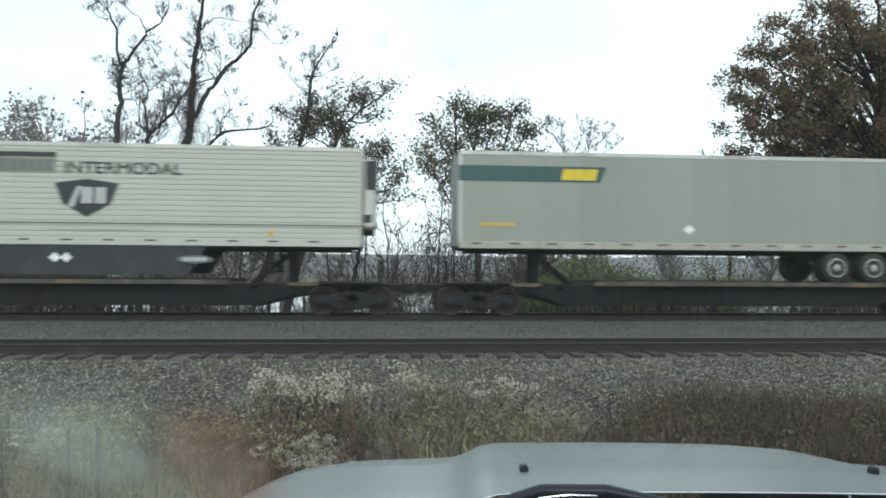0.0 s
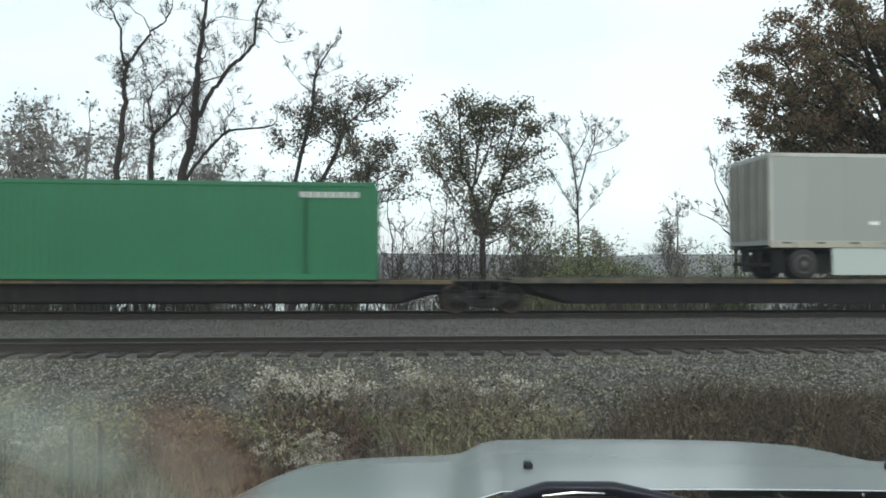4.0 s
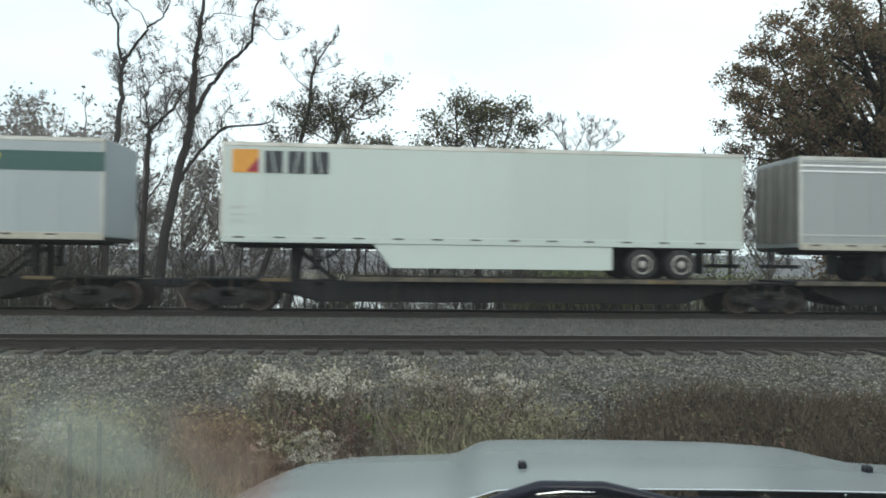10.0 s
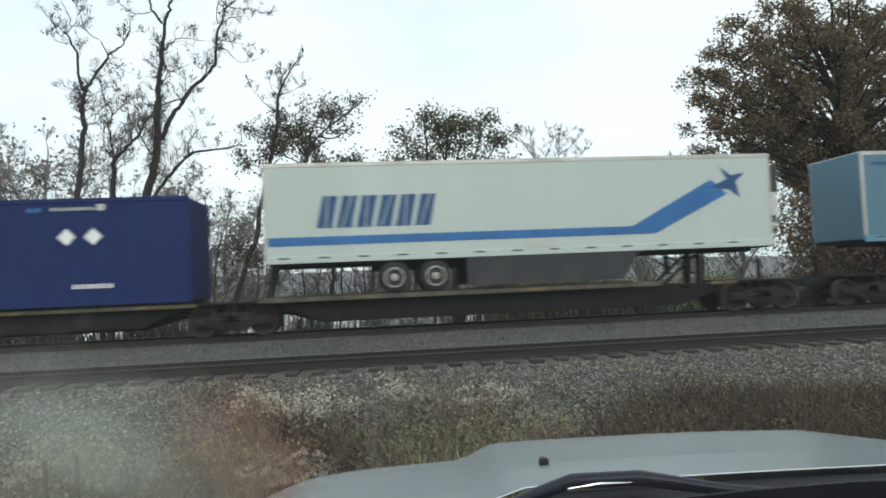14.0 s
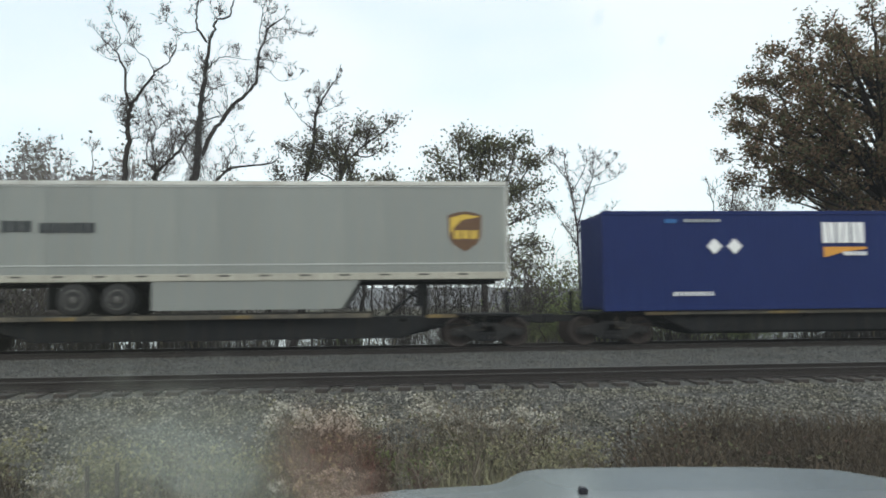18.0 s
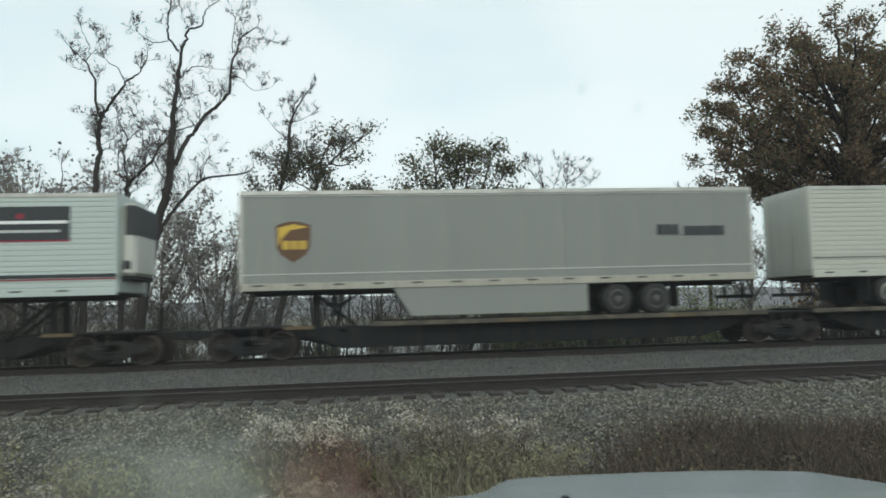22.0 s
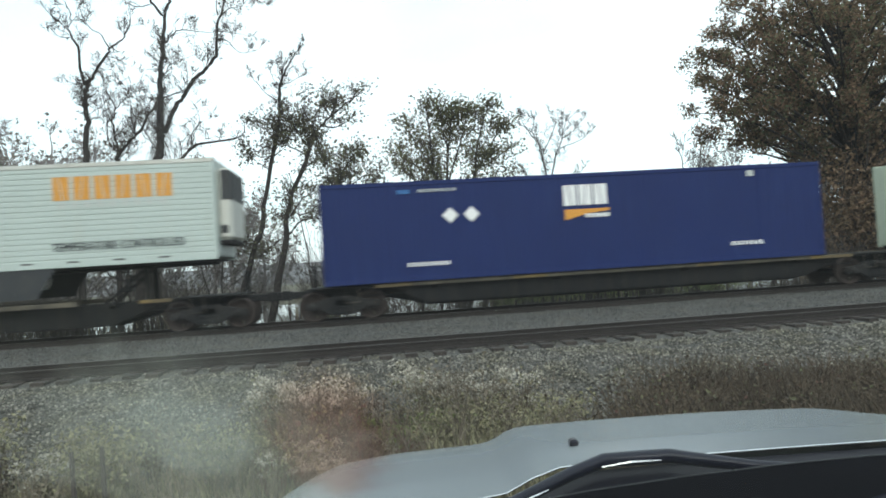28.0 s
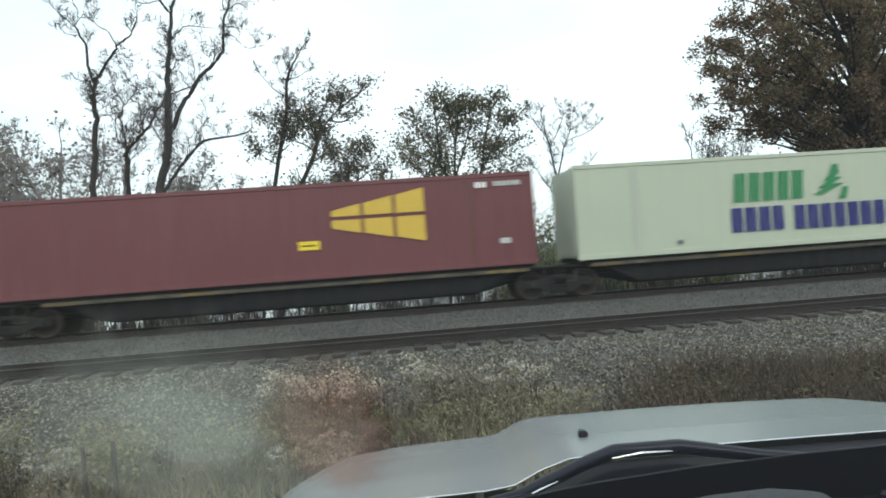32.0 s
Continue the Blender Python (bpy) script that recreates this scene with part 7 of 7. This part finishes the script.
# ---- the parked car from which one looks out ----
def build_car():
    turn = math.degrees(math.atan2(0.08, 0.997))
    car = thing("car", "silver car parked nose toward the tracks", "car")
    car.matrix_basis = pose(0.67, 1.135, 0.0, 0, 0, -turn)

    def ridge(y):
        pts = [(-0.32, 1.160), (0.0, 1.122), (0.5, 1.045), (0.85, 0.965), (1.05, 0.905), (1.16, 0.84), (1.22, 0.72)]
        for (a, p), (b, q) in zip(pts, pts[1:]):
            if y <= b:
                return p + (q - p) * max(0.0, (y - a) / (b - a))
        return pts[-1][1]

    def half(y):
        return 1.23 if y < 0.1 else 0.50 + 0.73 * math.sqrt(max(0.0, 1 - ((y - 0.1) / 1.12) ** 2))

    def hood_z(x, y):
        w = half(y)
        t = min(1.0, abs(x) / w)
        dome = 0.5 - 0.5 * math.tanh((abs(x) - 0.56 + 0.05 * y) / 0.045)
        return ridge(y) - 0.050 + 0.050 * dome - 0.03 * t * t - 0.085 * max(0.0, t - 0.86) ** 2 / 0.0196

    g = Geo()
    nx, ny = 72, 44
    for j in range(ny + 1):
        y = -0.24 + 1.46 * j / ny
        for i in range(nx + 1):
            x = (-1 + 2 * i / nx) * half(y)
            g.v.append((x, y, hood_z(x, y)))
    for j in range(ny):
        for i in range(nx):
            a = j * (nx + 1) + i
            g.f.append((a, a + 1, a + nx + 2, a + nx + 1))
    hood = part("hood", g, "car_silver", car, "silver-blue hood with a raised centre", True)
    # fender walls and nose under the hood's rim
    g = Geo()
    rim = [(s * half(y), y) for s in (-1,) for y in [-0.24 + 1.46 * j / ny for j in range(ny + 1)]]
    rim += [(x, y) for x, y in [(-r[0], r[1]) for r in rim[::-1]]]
    n = len(rim)
    g.v = [(x, y, hood_z(x, y) - 0.004) for x, y in rim] + [(x * 1.01, y + 0.01, 0.42) for x, y in rim]
    g.f = [(i, i + n, i + 1 + n, i + 1) for i in range(n - 1)]
    part("front_body", g, "car_silver", car, "", True)
    for s in (-1, 1):
        nz = part("washer_nozzle", Geo().box(s * 0.4225 - 0.0105, s * 0.4225 + 0.0105, -0.013, 0.013, hood_z(0.42, 0) - 0.005, hood_z(0.42, 0) + 0.016, 0.005), "car_black", hood, "small black washer nozzle")
        part("headlight", Geo().box(s * 0.62, s * 0.92, 0.86, 1.0, 0.62, 0.78, 0.03), "chrome", car)
        w = part("front_wheel", Geo().lathe([(0.24, -0.11), (0.35, -0.11), (0.37, -0.06), (0.37, 0.06), (0.35, 0.11), (0.24, 0.11)], 0, (s * 0.98, 0.45, 0.43), 24), "tyre", car, "", True)
        part("rim", Geo().lathe([(0.24, s * 0.06), (0.22, s * 0.10), (0.06, s * 0.08)], 0, (s * 0.98, 0.45, 0.43), 18), "rim", w)
        w = part("rear_wheel", Geo().lathe([(0.24, -0.11), (0.35, -0.11), (0.37, -0.06), (0.37, 0.06), (0.35, 0.11), (0.24, 0.11)], 0, (s * 0.98, -2.7, 0.43), 24), "tyre", car, "", True)
        part("rim", Geo().lathe([(0.24, s * 0.06), (0.22, s * 0.10), (0.06, s * 0.08)], 0, (s * 0.98, -2.7, 0.43), 18), "rim", w)
        part("door", Geo().box(s * 1.09, s * 1.16, -2.3, -0.42, 0.36, 1.06, 0.02), "car_silver", car)
        part("rear_quarter", Geo().box(s * 1.09, s * 1.16, -3.6, -2.31, 0.36, 1.10, 0.02), "car_silver", car)
        part("rear_pillar", Geo().prism([(-3.35, 1.08), (-3.0, 1.08), (-2.6, 1.95), (-2.9, 1.95)], 0, s * 1.09, s * 1.15), "car_silver", car)
    # a chrome line added for the hood edge's reflection, then cowl and dash
    part("hood_edge_glint", Geo().tube([(-1.12 + 0.056 * k, -0.243, hood_z(-1.12 + 0.056 * k, -0.24) + 0.001) for k in range(41)], [0.002] * 41, 6), "chrome", car, "bright strip added for the reflection along the hood edge")
    g = Geo()
    rows = ((-0.246, -0.012, 0), (-0.30, -0.035, 0), (-0.36, -0.050, 0), (-0.40, 1.100, 1), (-0.53, 1.092, 1), (-0.53, 0.90, 1), (-0.25, 0.88, 1))
    for y, dz, flat in rows:
        for i in range(41):
            x = -1.13 + 0.0565 * i
            g.v.append((x, y, dz - 0.03 * (x / 1.13) ** 4 if flat else hood_z(x, -0.24) + dz))
    for j in range(len(rows) - 1):
        for i in range(40):
            q = j * 41 + i
            g.f.append((q, q + 41, q + 42, q + 1))
    cowl = part("cowl", g, "car_black", car, "black plastic cowl")
    for k in range(22):
        part("cowl_slot", Geo().box(-0.86 + 0.075 * k, -0.81 + 0.075 * k, -0.50, -0.43, 1.088, 1.099), "wiper_black", cowl)
    lip = [(-1.05, 1.02), (-0.85, 1.098), (-0.669, 1.133), (-0.493, 1.155), (-0.321, 1.168), (-0.138, 1.177), (0.033, 1.181), (0.30, 1.178), (0.55, 1.166), (0.80, 1.143), (1.05, 1.10)]
    g = Geo()
    for x, z in lip:
        g.v += [(x, -0.416, z), (x, -0.424, z), (x, -0.424, 1.0), (x, -0.416, 1.0)]
    g.f = [(4 * i + a, 4 * i + (a + 1) % 4, 4 * i + 4 + (a + 1) % 4, 4 * i + 4 + a) for i in range(len(lip) - 1) for a in range(4)]
    part("cowl_lip", g, "lip_black", cowl)
    part("lip_edge", Geo().tube([(x, -0.42, z + 0.001) for x, z in lip], [0.0010] * len(lip), 5), "dash", cowl, "thin grey seal edge")
    dash = part("dashboard", Geo().prism([(-1.25, 0.86), (-0.60, 0.95), (-0.56, 1.07), (-0.71, 1.205), (-0.80, 1.228), (-1.05, 1.225), (-1.22, 1.12)], 0, -1.08, 1.08), "dash", car, "dark grey dashboard top")
    vg = Geo()
    for k in range(18):
        vg.box(-0.20, 0.45, -0.752 - 0.012 * k, -0.746 - 0.012 * k, 1.214 + 0.012 * min(k, 4) / 4, 1.230 + 0.004 * min(k, 4) / 4)
    for k in range(40):
        vg.box(-0.20 + 0.0163 * k, -0.194 + 0.0163 * k, -0.96, -0.746, 1.222, 1.231)
    # rounded hood over the instruments
    line = [(-1.04, 1.10), (-1.0, 1.16), (-0.93, 1.20), (-0.80, 1.225), (-0.62, 1.236), (-0.512, 1.243), (-0.423, 1.253), (-0.351, 1.256), (-0.30, 1.249), (-0.266, 1.22), (-0.245, 1.18), (-0.235, 1.10)]
    hg = Geo()
    rows = ((-0.70, -0.10), (-0.725, -0.04), (-0.75, -0.008), (-0.78, 0.0), (-0.92, 0.0), (-1.04, -0.012), (-1.06, -0.04), (-1.06, -0.12))
    for y, dz in rows:
        hg.v += [(x, y, max(1.06, z + dz)) for x, z in line]
    m = len(line)
    hg.f = [(j * m + i, j * m + i + 1, (j + 1) * m + i + 1, (j + 1) * m + i) for j in range(len(rows) - 1) for i in range(m - 1)]
    part("instrument_hood", hg, "dash", dash, "grey rounded instrument hood", True)
    part("defrost_vent", vg, "car_black", dash, "slotted defroster vent")
    for x0 in (-0.46, 0.42):
        arm = part("wiper_arm", Geo().tube([(x0 - 0.42, -0.44, 1.102), (x0 - 0.16, -0.36, 1.122), (x0 - 0.03, -0.290, 1.146), (x0 + 0.04, -0.268, 1.160), (x0 + 0.17, -0.268, 1.160), (x0 + 0.32, -0.31, 1.142), (x0 + 0.70, -0.38, 1.112)], [0.010, 0.012, 0.014, 0.015, 0.015, 0.012, 0.010], 8), "wiper_black", car, "black wiper arm", True)
        # thin chrome strips added as the arm's two highlights
        part("arm_glint", Geo().tube([(x0 + 0.03, -0.290, 1.154), (x0 + 0.09, -0.286, 1.159), (x0 + 0.15, -0.286, 1.158)], [0.001, 0.003, 0.001], 5), "chrome", arm, "bright strip added for the highlight on the arm")
        part("arm_glint", Geo().tube([(x0 - 0.155, -0.372, 1.122), (x0 - 0.12, -0.353, 1.128), (x0 - 0.085, -0.334, 1.133)], [0.001, 0.0025, 0.001], 5), "chrome", arm, "bright strip added for the highlight on the arm")
        bl = part("wiper_blade", Geo().box(x0 - 0.45, x0 + 0.15, -0.475, -0.46, 1.10, 1.122, 0.005), "wiper_black", car)
        part("blade_spine", Geo().tube([(x0 - 0.30, -0.405, 1.122), (x0 - 0.22, -0.392, 1.126), (x0 - 0.14, -0.380, 1.130)], [0.002, 0.004, 0.002], 5), "wiper_black", bl)
    # cabin shell
    part("roof", Geo().box(-1.12, 1.12, -3.1, -1.50, 1.95, 2.02, 0.03), "car_silver", car)
    part("headliner", Geo().box(-1.08, 1.08, -3.05, -1.52, 1.91, 1.945, 0.01), "dash", car)
    for s in (-1, 1):
        part("front_pillar", Geo().tube([(s * 1.16, -0.46, 0.98), (s * 1.30, -0.62, 1.06), (s * 1.37, -0.85, 1.28), (s * 1.34, -1.15, 1.60), (s * 1.14, -1.52, 1.965)], [0.05, 0.05, 0.045, 0.045, 0.045], 8), "car_silver", car, "", True)
        part("centre_pillar", Geo().box(s * 1.09, s * 1.14, -2.32, -2.18, 1.04, 1.97, 0.015), "car_silver", car)
    part("tailgate", Geo().box(-1.12, 1.12, -3.65, -3.55, 0.40, 1.15, 0.03), "car_silver", car)
    part("floor_pan", Geo().box(-1.08, 1.08, -3.6, -0.5, 0.36, 0.42), "dash", car)
    for s in (-0.6, 0.6):
        seat = part("seat", Geo().box(s - 0.28, s + 0.28, -2.35, -1.85, 0.45, 0.80, 0.06), "dash", car)
        part("backrest", Geo().box(s - 0.27, s + 0.27, -2.55, -2.38, 0.75, 1.35, 0.06), "dash", seat)
    # windscreen, with smears where it has been wiped and a painted reddish reflection
    glass = bpy.data.materials.new("windscreen")
    glass.use_nodes = True
    n, l = glass.node_tree.nodes, glass.node_tree.links
    n.clear()
    out = n.new("ShaderNodeOutputMaterial")
    clear, gloss, film = n.new("ShaderNodeBsdfTransparent"), n.new("ShaderNodeBsdfGlossy"), n.new("ShaderNodeBsdfTranslucent")
    clear.inputs["Color"].default_value = (0.962, 0.984, 0.982, 1)
    gloss.inputs["Roughness"].default_value = 0.02
    tc = n.new("ShaderNodeTexCoord")
    veil = n.new("ShaderNodeMixShader")
    veil.inputs[0].default_value = 0.010
    film.inputs["Color"].default_value = (0.55, 0.56, 0.55, 1)
    l.new(clear.outputs[0], veil.inputs[1])
    l.new(film.outputs[0], veil.inputs[2])
    last = veil.outputs[0]
    # red-brown tint and veil stand for a reflection; the widest smear adds haze
    for c, rad, col, amount in (((-1.008, 1.412), (0.075, 0.072), (0.50, 0.55, 0.49), 0.095), ((-0.866, 1.388), (0.074, 0.105), (0.92, 0.79, 0.76), 0.9), ((-0.868, 1.385), (0.066, 0.095), (0.40, 0.27, 0.22), 0.06), ((-1.0, 1.38), (0.20, 0.15), (0.50, 0.53, 0.44), 0.095), ((-0.655, 1.735), (0.0045, 0.0045), (0.34, 0.36, 0.35), 0.06), ((-0.618, 1.726), (0.004, 0.004), (0.34, 0.36, 0.35), 0.06)):
        mp = n.new("ShaderNodeMapping")
        mp.vector_type = "POINT"
        mp.inputs["Location"].default_value = (-c[0] / rad[0], 0, -c[1] / rad[1])
        mp.inputs["Scale"].default_value = (1 / rad[0], 0, 1 / rad[1])
        wob = n.new("ShaderNodeTexNoise")
        wob.inputs["Scale"].default_value, wob.inputs["Detail"].default_value = 26, 6
        ln = n.new("ShaderNodeVectorMath")
        ln.operation = "LENGTH"
        l.new(tc.outputs["Object"], mp.inputs["Vector"])
        l.new(tc.outputs["Object"], wob.inputs["Vector"])
        l.new(mp.outputs["Vector"], ln.inputs[0])
        sm = n.new("ShaderNodeMath")
        sm.operation = "MULTIPLY_ADD"
        sm.inputs[1].default_value = 0.9
        l.new(wob.outputs["Fac"], sm.inputs[0])
        l.new(ln.outputs["Value"], sm.inputs[2])
        mr = n.new("ShaderNodeMapRange")
        mr.interpolation_type = "SMOOTHSTEP"
        mr.inputs["From Min"].default_value, mr.inputs["From Max"].default_value = 0.95, 1.55
        mr.inputs["To Min"].default_value, mr.inputs["To Max"].default_value = amount, 0.0
        l.new(sm.outputs[0], mr.inputs["Value"])
        strength = mr.outputs["Result"]
        if col[0] > col[1] * 1.2:
            # the painted reddish reflection ends sharply along one edge
            sx, edge, cut = n.new("ShaderNodeSeparateXYZ"), n.new("ShaderNodeMapRange"), n.new("ShaderNodeMath")
            edge.inputs["From Min"].default_value, edge.inputs["From Max"].default_value = c[0] - 0.043, c[0] - 0.039
            cut.operation = "MULTIPLY"
            l.new(tc.outputs["Object"], sx.inputs[0])
            l.new(sx.outputs["X"], edge.inputs["Value"])
            l.new(edge.outputs["Result"], cut.inputs[0])
            l.new(strength, cut.inputs[1])
            strength = cut.outputs[0]
        f = n.new("ShaderNodeBsdfTransparent" if amount > 0.5 else "ShaderNodeBsdfTranslucent")
        f.inputs["Color"].default_value = (*col, 1)
        mix = n.new("ShaderNodeMixShader")
        l.new(strength, mix.inputs[0])
        l.new(last, mix.inputs[1])
        l.new(f.outputs[0], mix.inputs[2])
        last = mix.outputs[0]
    mix = n.new("ShaderNodeMixShader")
    mix.inputs[0].default_value = 0.02
    l.new(last, mix.inputs[1])
    l.new(gloss.outputs[0], mix.inputs[2])
    l.new(mix.outputs[0], out.inputs["Surface"])
    M["windscreen"] = glass
    pane = part("windscreen", Geo().prism([(-0.50, 1.06), (-0.506, 1.06), (-1.516, 1.95), (-1.51, 1.95)], 0, -1.40, 1.40), "windscreen", car, "smeared clear windscreen with a painted reddish reflection")
    pane.visible_shadow = False
    return car


build_car()


def motions():
    """Everything on the far track runs east at one steady speed."""
    for ob, u in MOVERS:
        walk(ob, [(t, pose(u + SPEED * t, TRACK_Y, 0)) for t in (0, 8, 16, 24, 32)])


motions()
